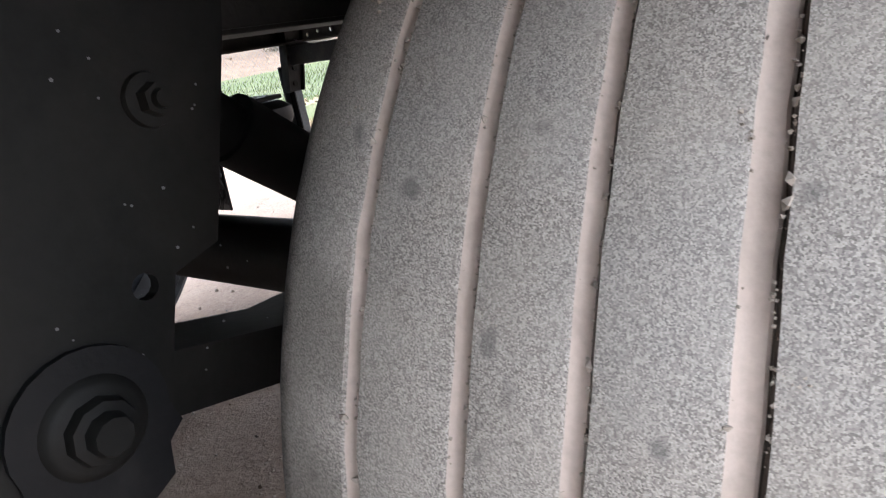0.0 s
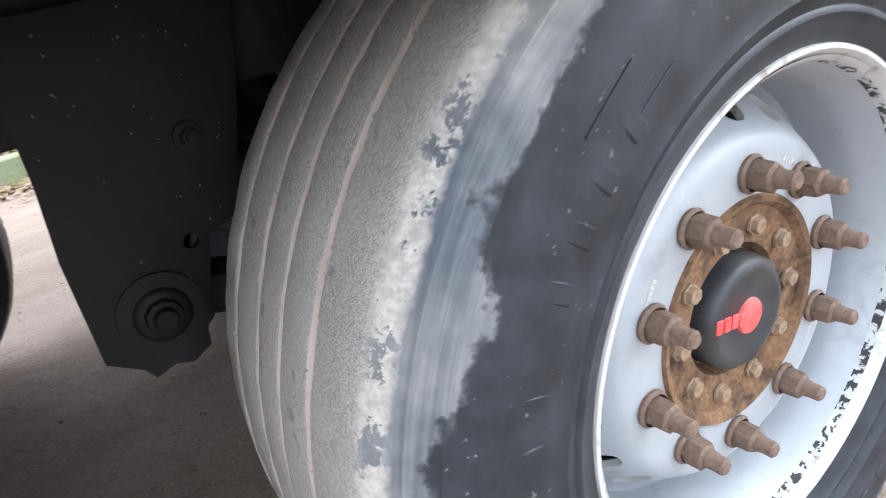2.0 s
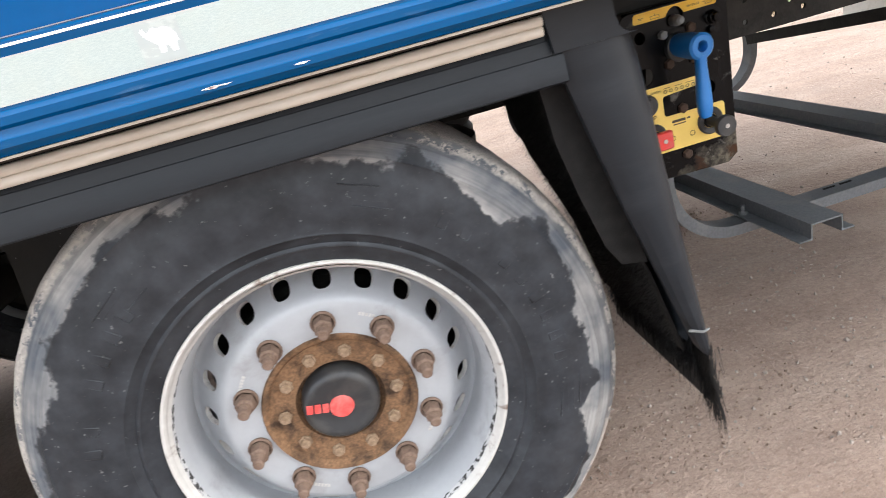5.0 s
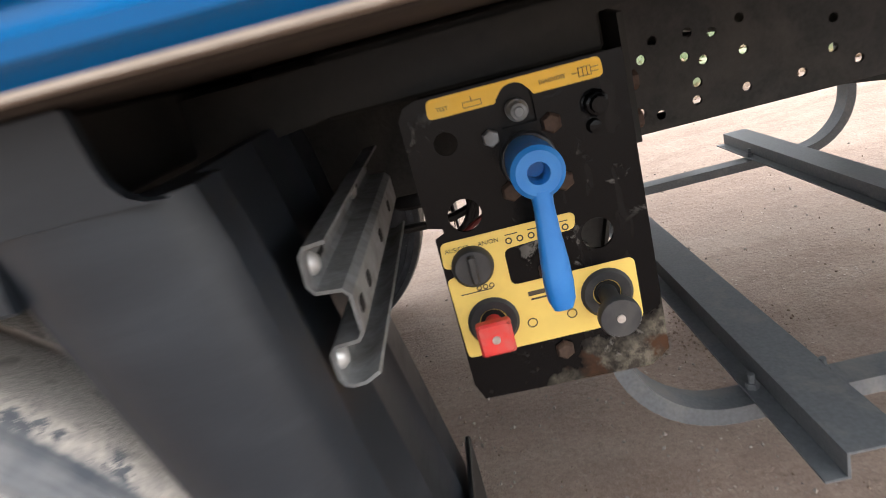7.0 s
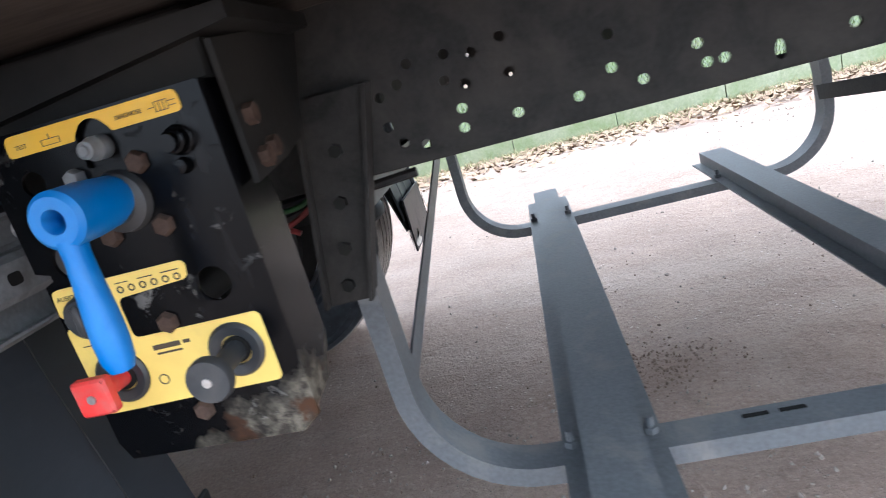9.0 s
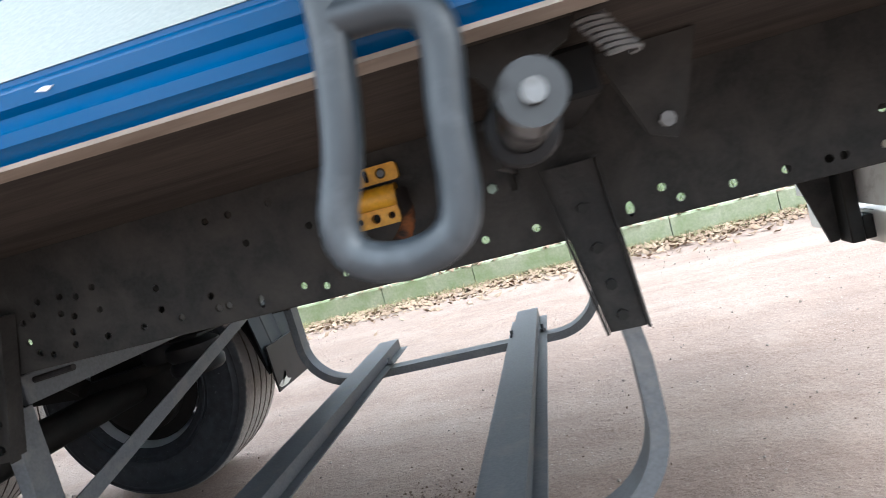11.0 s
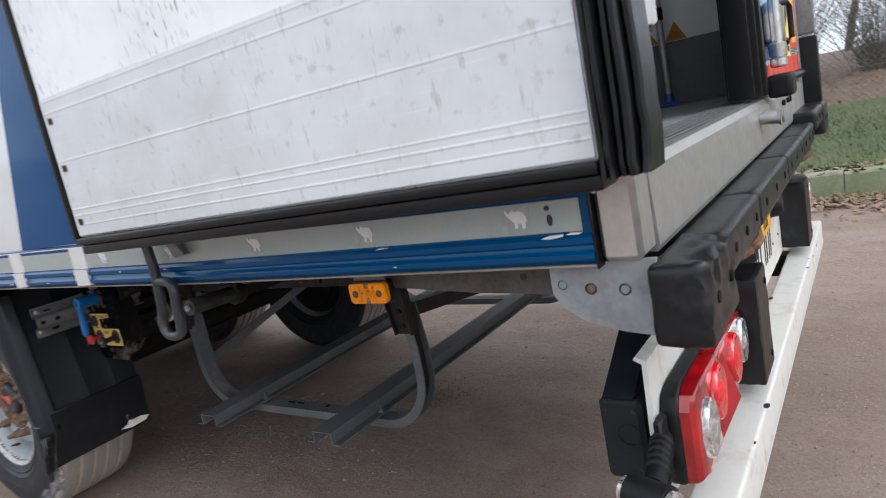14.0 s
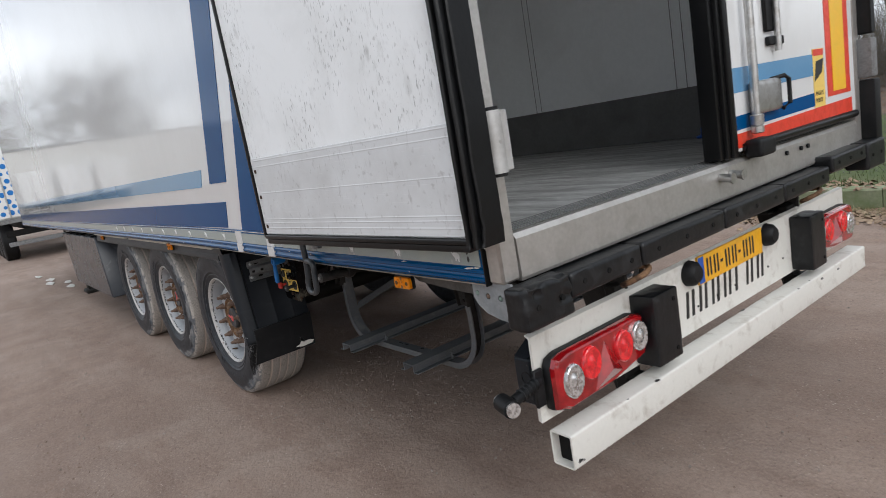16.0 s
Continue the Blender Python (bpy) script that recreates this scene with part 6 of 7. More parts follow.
for x in (1.685, 1.735):
    part("bolt", lathe(B(), [(0.0, -0.003), (0.006, -0.002), (0.0078, 0.002), (0.0078, 0.008)], 12, m=Matrix.Translation((x, 0.634, 1.05))), "rack", lash)
part("keyhole", prism(B(), rounded(1.7065, 1.7135, 1.040, 1.060, 0.003, 2), "y", 0.6305, 0.6312), "soot", lash)
lever_loop.location = catch.location = (0.088, 0, 0.012)
lash.location = (-0.016, 0.0, 0.0)
built = set(trailer.children)

# ---- rear under-frame ----
bm = B()
pierced(bm, [(2.800, 1.078), (2.962, 1.080), (2.955, 0.966), (2.905, 0.972), (2.85, 0.985), (2.815, 1.008), (2.80, 1.03)], [ring(2.818, 1.045, 0.008, 14), ring(2.862, 1.038, 0.0095, 16), ring(2.913, 1.036, 0.0095, 16)], "y", 0.012, 0.020)
brk = part("corner_bracket", bm, "bracket_zinc", trailer, "galvanised corner bracket with three bolts", smooth=25)
for x, z in ((2.818, 1.045), (2.862, 1.038), (2.913, 1.036)):
    part("rivet", lathe(B(), [(0.0, -0.0015), (0.006, -0.001), (0.0075, 0.002), (0.0075, 0.010)], 16, m=Matrix.Translation((x, 0.0125, z))), "nut" if abs(x - 2.862) < 0.01 else "verdigris", brk)
bm = prism(B(), [(2.405, 1.068), (2.90, 1.068), (2.90, 1.004), (2.78, 1.010), (2.62, 1.016), (2.44, 1.030), (2.41, 1.046)], "y", 0.075, 0.160)
outr = part("side_bearer", bm, "bearer", trailer, "dusty steel side bearer under the body", smooth=20)
part("hole", rod(B(), (2.72, 0.074, 1.043), (2.72, 0.0755, 1.043), 0.0065, n=12), "ink", outr)
for y in (0.615, W - 0.627):
    bm = B()
    prism(bm, [(2.638, 1.085), (2.88, 1.085), (2.88, 0.70), (2.815, 0.487), (2.786, 0.485), (2.748, 0.617), (2.703, 0.759), (2.676, 0.873), (2.652, 0.990)], "y", y, y + 0.012)
    d = part("drop_plate", bm, "frame", trailer, "tapered drop plate", smooth=20)
    for x, z in ((2.669, 0.906), (2.706, 0.908), (2.745, 0.908), (2.782, 0.945)):
        part("rivet", lathe(B(), [(0.0, -0.005), (0.007, -0.0045), (0.0095, -0.0005)], 12, m=Matrix.Translation((x, y, z))), "verdigris", d, "greenish bolt head")
    for x, z in ((2.657, 0.945), (2.727, 0.945), (2.815, 0.935)):
        part("hole", prism(B(), ring(x, z, 0.0065, 10), "y", y - 0.0008, y + 0.0002), "soot", d, smooth=0)
    if y < 1:
        part("cable", tube(B(), smooth_path([(2.786, y - 0.010, 1.0), (2.790, y - 0.010, 0.955), (2.799, y - 0.012, 0.887), (2.814, y - 0.012, 0.827), (2.822, y - 0.012, 0.770)], 4), 0.0045, 8), "wire_black", d, "black cable")
        for xa, xb, z in ((2.797, 2.834, 0.922), (2.797, 2.829, 0.809)):
            part("cable_tie", box(B(), xa, xb, y - 0.019, y - 0.0005, z - 0.002, z + 0.002), "wire_black", d)


def buffer(y0, y1, z0, z1, x0, x1, holes=3, corner=False):
    """A rubber pad with worn corners, built as a fine skin so that its edges can be nibbled."""
    bm = B()
    box(bm, x0, x1, y0, y1, z0, z1, 0.014, seg=3)
    bmesh.ops.subdivide_edges(bm, edges=[ed for ed in bm.edges if ed.calc_length() > 0.04], cuts=9 if corner else 6, use_grid_fill=True)
    for v in bm.verts:
        c = v.co.copy()
        v.co += Vector((1, 1, 1)) * (0.0018 * noise.noise(c * 18) + 0.0012 * noise.noise(c * 70))
        if corner:
            edge = (c.x - x0) / (x1 - x0) * (c.z - z0) / (z1 - z0)
            v.co.x -= 0.030 * edge * max(0.0, noise.noise(c * 30) - 0.05)
            v.co.z -= 0.022 * edge * max(0.0, noise.noise(c * 31 + Vector((3, 1, 2))))
    ob = part("bumper_pad", bm, "pad", trailer, "scuffed black rubber bumper pad")
    for k in range(holes):
        yy = y0 + (y1 - y0) * (k + 0.5) / holes
        part("hole", prism(B(), ring(yy, (z0 + z1) / 2, 0.0085, 14), "x", x1 - 0.004, x1 + 0.0022), "soot", ob, smooth=0)
    return ob


buffer(-0.012, 0.185, 0.955, 1.075, 2.952, 3.032, 2, True)
segs = [0.186, 0.535, 1.05, 1.53, 1.98]
for y0, y1 in zip(segs, segs[1:]):
    buffer(y0 + 0.004, y1 - 0.004, 0.992, 1.068, 2.925, 3.022, 3)
buffer(2.0, 2.40, 1.03, 1.105, 2.925, 3.03, 3)
buffer(2.41, 2.635, 0.97, 1.105, 2.925, 3.035, 2)
bm = box(B(), 2.80, 2.922, 0.10, W - 0.10, 0.985, 1.072, 0.004)
part("rear_beam", bm, "dark_steel", trailer, "dark rear cross beam")

# ---- light board and under-run beam ----
bm = prism(B(), [(2.876, 0.606), (2.890, 0.602), (2.890, 0.878), (2.872, 0.885), (2.868, 0.880), (2.882, 0.872)], "y", 0.12, W - 0.14)
board = part("light_board", bm, "offwhite", trailer, "white light board with black lettering", smooth=20)
bm = pierced(B(), rounded(2.90, 2.985, 0.466, 0.578, 0.008), [rounded(2.906, 2.979, 0.472, 0.572, 0.005)], "y", 0.135, W - 0.16)
under = part("under_run_beam", bm, "offwhite", trailer, "scraped white under-run beam, hollow", smooth=30)
rng = random.Random(77)
for k in range(13):
    y = rng.uniform(0.16, W - 0.2)
    if rng.random() < 0.6:
        c = (rng.choice((2.903, 2.982)) + rng.uniform(-0.004, 0.004), y, 0.5781)
        d = (rng.uniform(0.003, 0.010), rng.uniform(0.004, 0.022), 0.0004)
    else:
        c = (2.9851, y, rng.uniform(0.472, 0.572))
        d = (0.0004, rng.uniform(0.004, 0.020), rng.uniform(0.003, 0.010))
    pts = [(rng.uniform(0.5, 1) * math.cos(q), rng.uniform(0.4, 1) * math.sin(q)) for q in [math.tau * j / 7 for j in range(7)]]
    bm = prism(B(), [(c[1] + u * d[1], (c[0] if d[2] < 0.001 else c[2]) + v * (d[0] if d[2] < 0.001 else d[2])) for u, v in pts], "x", 0.0, 0.0006)
    for v in bm.verts:
        lay = v.co.x
        v.co = Vector((v.co.z, v.co.y, 0.5778 + lay)) if d[2] < 0.001 else Vector((2.9848 + lay, v.co.y, v.co.z))
    part("chip", bm, "ink", under, smooth=0)
# added black plug near the beam's open end, standing for the shade inside
bm = box(B(), 2.9062, 2.9788, 0.165, 0.175, 0.4722, 0.5718)
part("stopper", bm, "soot", under)
for y in (0.62, W - 0.66):
    bm = box(B(), 2.820, 2.864, y - 0.045, y + 0.045, 0.482, 0.90, 0.004)
    box(bm, 2.865, 2.899, y - 0.040, y + 0.040, 0.486, 0.566, 0.003)
    part("beam_arm", bm, "dark_steel", under)
for y0, y1 in ((0.610, 0.757), (1.84, 1.99)):
    bm = box(B(), 2.89, 2.985, y0, y1, 0.612, 0.862, 0.008, seg=2)
    bmesh.ops.subdivide_edges(bm, edges=[ed for ed in bm.edges if ed.calc_length() > 0.05], cuts=8, use_grid_fill=True)
    for v in bm.verts:
        v.co += Vector((1, 1, 1)) * 0.0016 * noise.noise(v.co * 60)
    pad = part("stop_block", bm, "pad", trailer, "tall black rubber stop block")
    for z in (0.647, 0.825):
        part("hole", rod(B(), (2.982, y1 - 0.03, z), (2.9875, y1 - 0.03, z), 0.008, n=10), "soot", pad)


def tail_light(y0, s):
    """A red lamp cluster; y0: its outer end; s: which way the rest lies."""
    def Y(v):
        return y0 + s * 1.06 * v

    def Z(v):
        return 0.812 - 1.06 * (0.835 - v)

    pts = [(u, Z(v)) for u, v in ((0.0, 0.674), (0.0, 0.800), (0.012, 0.824), (0.045, 0.834), (0.40, 0.836), (0.432, 0.826), (0.44, 0.72), (0.43, 0.700), (0.25, 0.668), (0.03, 0.662))]
    bm = prism(B(), [(Y(u), v) for u, v in pts], "x", 2.892, 2.922, 0.005)
    t = part("tail_light", bm, "rubber", trailer, "red tail light cluster with two clear lenses")
    bm = B()
    rows = ((2.9225, 1.0), (2.938, 0.985), (2.946, 0.95), (2.950, 0.90))
    rings = [[bm.verts.new((x, Y(0.22 + (u - 0.22) * q), 0.722 + (v - 0.722) * q)) for u, v in [(0.006 + 0.985 * u, 0.722 + (v - 0.722) * 0.99) for u, v in pts]] for x, q in rows]
    n = len(pts)
    for a_, b_ in zip(rings, rings[1:]):
        for k in range(n):
            bm.faces.new((a_[k], a_[(k + 1) % n], b_[(k + 1) % n], b_[k]))
    bm.faces.new(rings[-1])
    part("lens", bm, "tail", t, "red lens", smooth=25)
    for u, z, ry, rz, m in ((0.068, 0.745, 0.044, 0.056, "clear"), (0.392, 0.770, 0.040, 0.052, "clear"), (0.152, 0.770, 0.044, 0.055, "lamp_red"), (0.308, 0.766, 0.044, 0.055, "lamp_red")):
        bm = B()
        rings = []
        for x, q in ((2.9485, 1.0), (2.9575, 0.97), (2.9605, 0.90), (2.9600, 0.78), (2.9560, 0.55), (2.9570, 0.45), (2.9620, 0.30), (2.9640, 0.12)):
            rings.append([bm.verts.new((x, Y(u) + ry * q * math.cos(math.tau * k / 26), Z(z) + rz * q * math.sin(math.tau * k / 26))) for k in range(26)])
        for a_, b_ in zip(rings, rings[1:]):
            for k in range(26):
                bm.faces.new((a_[k], a_[(k + 1) % 26], b_[(k + 1) % 26], b_[k]))
        bm.faces.new(rings[-1])
        part("lamp_dome", bm, m, t, "clear oval lens" if m == "clear" else "red oval lens")
    bm = B()
    tri = [(0.158, 0.676), (0.222, 0.812), (0.296, 0.694)]
    base = [bm.verts.new((2.950, Y(u), Z(v))) for u, v in tri]
    tip = bm.verts.new((2.976, Y(0.222), Z(0.728)))
    for k in range(3):
        bm.faces.new((base[k], base[(k + 1) % 3], tip))
    bm.faces.new(base)
    part("reflector", bm, "tail", t, "red triangle reflector", smooth=20)
    return t


tail_light(0.145, 1)
tail_light(W - 0.165, -1)

# number plate with its lettering as plain bars
bm = prism(B(), rounded(1.040, 1.556, 0.770, 0.881, 0.006), "x", 2.891, 2.899)
plate = part("number_plate", bm, "plate", trailer, "orange number plate with dark bars")
part("band", box(B(), 2.8992, 2.9000, 1.043, 1.083, 0.774, 0.877), "eu", plate, "blue band")
for y, w in ((1.103, 0.012), (1.127, 0.012), (1.157, 0.012), (1.181, 0.012), (1.206, 0.020), (1.246, 0.012), (1.270, 0.012), (1.300, 0.012), (1.324, 0.012), (1.350, 0.020), (1.392, 0.012), (1.416, 0.012), (1.446, 0.012), (1.470, 0.012)):
    h = 0.012 if w > 0.015 else 0.074
    part("bar", box(B(), 2.8992, 2.9002, y, y + w, 0.826 - h / 2, 0.826 + h / 2, 0.0003), "ink", plate)
# the maker's mark below the plate, as leaning bars
for k in range(7):
    y = 0.945 + 0.0935 * k
    for dy in ((0.0,) if k == 4 else (0.0, 0.040)):
        part("bar", prism(B(), [(y + dy, 0.664), (y + dy + 0.019, 0.664), (y + dy + 0.031, 0.766), (y + dy + 0.012, 0.766)], "x", 2.8902, 2.8912), "ink", board, smooth=0)
for y in (0.985, 1.610):
    bm = lathe(B(), [(0.0, -0.045), (0.03, -0.043), (0.045, -0.028), (0.05, 0.0)], 24, m=Matrix.Translation((2.892, y, 0.835)) @ Matrix.Rotation(radians(90), 4, "Z"))
    part("plate_lamp", bm, "rubber", trailer, "black domed plate lamp")
bm = B()
k = 0
for y in [0.16 + 0.145 * i for i in range(16)]:
    rod(bm, (2.8895, y, 0.69), (2.893, y, 0.69), 0.005, n=6)
tagged(part("rivets", bm, "frame", board), kind="stuff")
for y in (0.55, 1.88):
    bm = tube(B(), [(2.95, y, 1.0)] + [(2.975 + 0.035 * math.sin(radians(q)), y + 0.055 * math.cos(radians(q)), 0.945 + 0.03 * math.cos(radians(q * 0.5))) for q in range(-40, 221, 20)], 0.010, 8)
    part("lashing_hook", bm, "rust", trailer, "rusty towing eye")

# junction box and side lamp
bm = box(B(), 2.79, 2.866, 0.13, 0.36, 0.645, 0.80, 0.008)
prism(bm, [(0.13, 0.802), (0.36, 0.802), (0.33, 0.90), (0.30, 0.905)], "x", 2.80, 2.855)
jbox = part("junction_box", bm, "plastic", trailer, "black junction box", smooth=25)
bm = B()
pierced(bm, ring(2.84, 0.735, 0.021, 24), [ring(2.84, 0.735, 0.018, 24)], "y", 0.1285, 0.1305)
part("cap_ring", bm, "rubber", jbox)
for x, z in ((2.803, 0.78), (2.853, 0.78), (2.803, 0.67), (2.853, 0.67)):
    part("screw", rod(B(), (x, 0.128, z), (x, 0.131, z), 0.0035, n=8), "ink", jbox)
bm = box(B(), 2.892, 2.906, 0.10, 0.14, 0.66, 0.78, 0.004)
arm = part("lamp_arm", bm, "rubber", trailer, "black rubber lamp arm with a marker lamp")
bm = tube(B(), [(2.90, 0.12, 0.742), (2.905, 0.08, 0.742), (2.915, 0.03, 0.738), (2.92, -0.01, 0.735)], 0.017, 12)
for q in range(5):
    lathe(bm, [(0.017, -0.004), (0.021, 0.0), (0.017, 0.004)], 14, m=Matrix.Translation((2.903 + 0.003 * q, 0.10 - 0.018 * q, 0.742 - 0.0012 * q)))
part("stalk", bm, "rubber", arm)
bm = rod(B(), (2.889, -0.025, 0.733), (2.951, -0.043, 0.733), 0.027, n=20)
part("lamp_head", bm, "rubber", arm)
for (x, y, sx) in ((2.953, -0.0435, 1), (2.886, -0.0245, -1)):
    bm = rod(B(), (x, y, 0.733), (x + sx * 0.006, y - sx * 0.002, 0.733), 0.022, n=20)
    part("lamp_lens", bm, "clear", arm, "clear round lens")

# ---- open rear door, folded against the side ----
DA = math.degrees(math.atan2(0.063, 1.175))
door_m = Matrix.Translation((2.945, -0.088, 0)) @ Matrix.Rotation(radians(180 + DA), 4, "Z")
DZ0, DZ1, DW = 1.222, 3.80, 1.185


def dpart(name, bm, m, parent=None, label="", smooth=30):
    bmesh.ops.transform(bm, matrix=door_m, verts=bm.verts)
    return part(name, bm, m, parent or trailer, label, smooth)


# door space: x from the hinge outwards, +y is towards the viewer's side
bm = box(B(), 0.002, DW - 0.012, -0.078, 0.0, DZ0 + 0.012, DZ1, 0.003)
door = dpart("rear_door", bm, "liner", trailer, "open rear door showing its grimy white lining")
bm = box(B(), 0.006, DW - 0.018, 0.0, 0.0035, DZ0 + 0.016, 1.535, 0.001)
kick = dpart("kick_plate", bm, "kick", door, "scuffed ribbed kick plate")
for z in (1.526, 1.502, 1.400, 1.296, 1.282, 1.262):
    bm = prism(B(), [(0.0035, z - 0.0025), (0.0042, z - 0.001), (0.0042, z + 0.001), (0.0035, z + 0.0025)], "x", 0.008, DW - 0.02)
    dpart("rib", bm, "kick", kick)
for z in (1.485, 1.385, 1.268):
    bm = box(B(), DW - 0.048, DW - 0.032, 0.0036, 0.0050, z - 0.007, z + 0.007, 0.0006)
    dpart("rust_spot", bm, "bolt_rust", kick)
# rubber seals
def seal_strip(x0, x1, y0, y1, k):
    """An upright rubber lip that wanders a little and frays towards its foot."""
    bm = B()
    n = 44
    rings = []
    for i in range(n + 1):
        z = DZ0 - 0.010 + (DZ1 - DZ0 + 0.010) * (i / n) ** 1.6
        foot = max(0.0, 1 - (z - DZ0) / 0.12)
        dx = 0.0022 * noise.noise(Vector((z * 11, k * 3.3, 0))) + 0.004 * foot * noise.noise(Vector((z * 40, k * 2.1, 5)))
        dy = 0.0030 * noise.noise(Vector((z * 8, k * 5.7, 2))) + 0.010 * foot * noise.noise(Vector((z * 35, k * 1.7, 9)))
        xm, w = (x0 + x1) / 2, (x1 - x0) / 2
        sec = [(x0, y0), (x1, y0), (x1, y1 - 0.005 + dy), (xm + 0.5 * w, y1 + dy), (xm - 0.5 * w, y1 + dy), (x0, y1 - 0.005 + dy)]
        rings.append([bm.verts.new((x + dx, y, z)) for x, y in sec])
    for a_, b_ in zip(rings, rings[1:]):
        for q in range(6):
            bm.faces.new((a_[q], a_[(q + 1) % 6], b_[(q + 1) % 6], b_[q]))
    bm.faces.new(rings[0])
    bm.faces.new(rings[-1][::-1])
    return dpart("seal", bm, "seal", door, "black rubber door seal")


for k, (x0, x1, y0, y1) in enumerate(((-0.010, 0.001, -0.03, 0.016), (-0.022, -0.011, -0.04, 0.027), (-0.034, -0.023, -0.045, 0.015), (-0.047, -0.035, -0.055, 0.022), (-0.060, -0.048, -0.07, 0.004))):
    seal_strip(x0, x1, y0, y1, k)
bm = box(B(), DW - 0.011, DW + 0.004, -0.07, 0.008, DZ0 + 0.002, DZ1, 0.005, seg=2)
dpart("seal", bm, "seal", door)
for z0, z1, y0, y1 in ((DZ0 - 0.004, DZ0 + 0.0115, -0.035, 0.012), (DZ0 - 0.026, DZ0 - 0.0045, -0.07, 0.004)):
    bm = box(B(), 0.002, DW - 0.012, y0, y1, z0, z1, 0.006, seg=3)
    dpart("seal", bm, "seal", door)

# hinges on the post
for z in (1.40, 1.95, 2.5, 3.1, 3.6):
    if z == 1.40:
        z0, z1 = 1.385, 1.548
    else:
        z0, z1 = z - 0.09, z + 0.09
    bm = B()
    rod(bm, (2.968, 0.026, z0), (2.968, 0.026, z1), 0.030, n=28)
    h = part("hinge", bm, "hinge_metal", trailer, "grey metal door hinge")
    part("pin", rod(B(), (2.968, 0.026, z0 - 0.009), (2.968, 0.026, z1 + 0.009), 0.025, n=16), "rubber", h)
    part("leaf", box(B(), 2.986, 2.992, 0.030, 0.066, z0 + 0.004, z1 - 0.002, 0.002), "hinge_metal", h)
    part("screw", rod(B(), (2.9945, 0.024, (z0 + z1) / 2), (3.0000, 0.024, (z0 + z1) / 2), 0.005, n=10), "bare", h)

# ---- shut rear door ----
bm = box(B(), 2.885, 2.948, 1.30, 2.53, 1.235, DZ1, 0.004)
shut = part("rear_door", bm, "white", trailer, "shut rear door with blue and red bands")
XD = 2.948


def on_door(name, y0, y1, za0, za1, zb0, zb1, m, label="", d=0.002):
    bm = prism(B(), [(y0, za0), (y1, zb0), (y1, zb1), (y0, za1)], "x", XD + 0.0002, XD + d)
    return part(name, bm, m, shut, label, smooth=0)


on_door("stripe", 1.305, 2.17, 1.463, 1.557, 1.47, 1.565, "sky_blue", "pale blue band")
on_door("stripe", 1.305, 2.17, 1.32, 1.374, 1.335, 1.395, "navy", "navy band")
on_door("stripe", 1.305, 2.48, 1.250, 1.305, 1.262, 1.332, "red_tape", "red band")
on_door("reflector_strip", 2.20, 2.47, 1.36, 3.4, 1.36, 3.4, "red_tape", "orange and red reflector strip")
on_door("reflector_strip", 2.26, 2.41, 1.38, 3.38, 1.38, 3.38, "yellow", d=0.004)
on_door("warning_label", 2.05, 2.165, 1.325, 1.585, 1.325, 1.585, "yellow2", "yellow warning label", d=0.003)
on_door("warning_top", 2.052, 2.163, 1.555, 1.583, 1.555, 1.583, "red_tape", d=0.0042)
part("warning_picture", prism(B(), [(2.055, 1.44), (2.08, 1.53), (2.16, 1.54), (2.14, 1.48), (2.10, 1.46)], "x", XD + 0.0032, XD + 0.0042), "ink", shut, smooth=0)
for text, z in (("ANGLES", 1.378), ("MORTS", 1.346)):
    cu = bpy.data.curves.new("lettering", "FONT")
    cu.body, cu.size, cu.extrude = text, 0.029, 0.0003
    ob = new("lettering", cu)
    me = bpy.data.meshes.new_from_object(ob.evaluated_get(bpy.context.evaluated_depsgraph_get()))
    bpy.data.objects.remove(ob)
    me.transform(Matrix(((0, 0, 1, XD + 0.0036), (0.82, 0, 0, 2.058), (0, 1, 0, z), (0, 0, 0, 1))))
    me.materials.append(M["ink"])
    part("lettering", me, None, shut, "black lettering")
for k, (y0, y1, x0, x1) in enumerate(((1.262, 1.30, 2.87, 2.965), (1.236, 1.260, 2.86, 2.955), (1.205, 1.234, 2.87, 2.94))):
    bm = box(B(), x0, x1, y0, y1, 1.222, DZ1, 0.006, seg=2)
    part("seal", bm, "seal", shut, "black rubber door seal")
bm = rod(B(), (2.945, 1.36, 1.247), (2.955, 2.50, 1.247), 0.018, n=12)
part("seal", bm, "seal", shut)
part("lock_bar", rod(B(), (2.985, 1.42, 1.30), (2.985, 1.42, DZ1), 0.0165, n=16), "bare", shut, "stainless lock bar")
part("bar_sleeve", lathe(B(), [(0.018, -0.04), (0.024, -0.036), (0.024, -0.014), (0.019, -0.010), (0.024, -0.006), (0.026, 0.03), (0.018, 0.034)], 18, m=Matrix.Translation((2.985, 1.42, 1.335)) @ Matrix.Rotation(radians(90), 4, "X")), "bare", shut)
part("cam_shoe", box(B(), 2.952, 3.022, 1.365, 1.490, 1.205, 1.275, 0.016, seg=3), "rubber", shut, "black rubber cam shoe")
bm = box(B(), 2.949, 2.990, 1.43, 1.65, 1.365, 1.495, 0.020, seg=4)
part("lock_box", bm, "bare", shut, "grey lock handle box")
bm = tube(B(), [(2.96, 1.61, 1.490), (2.998, 1.65, 1.497), (3.004, 1.675, 1.482), (3.004, 1.675, 1.385), (2.99, 1.64, 1.367)], 0.009, 10)
part("lock_handle", bm, "rubber", shut, "black bow handle")
bm = box(B(), 2.949, 2.965, 1.60, 1.68, 1.68, 2.2, 0.006)
part("slot_plate", bm, "rubber", shut)
bm = rod(B(), (2.975, 1.67, 1.60), (2.975, 1.67, 1.80), 0.014, n=12)
part("latch", bm, "bare", shut)
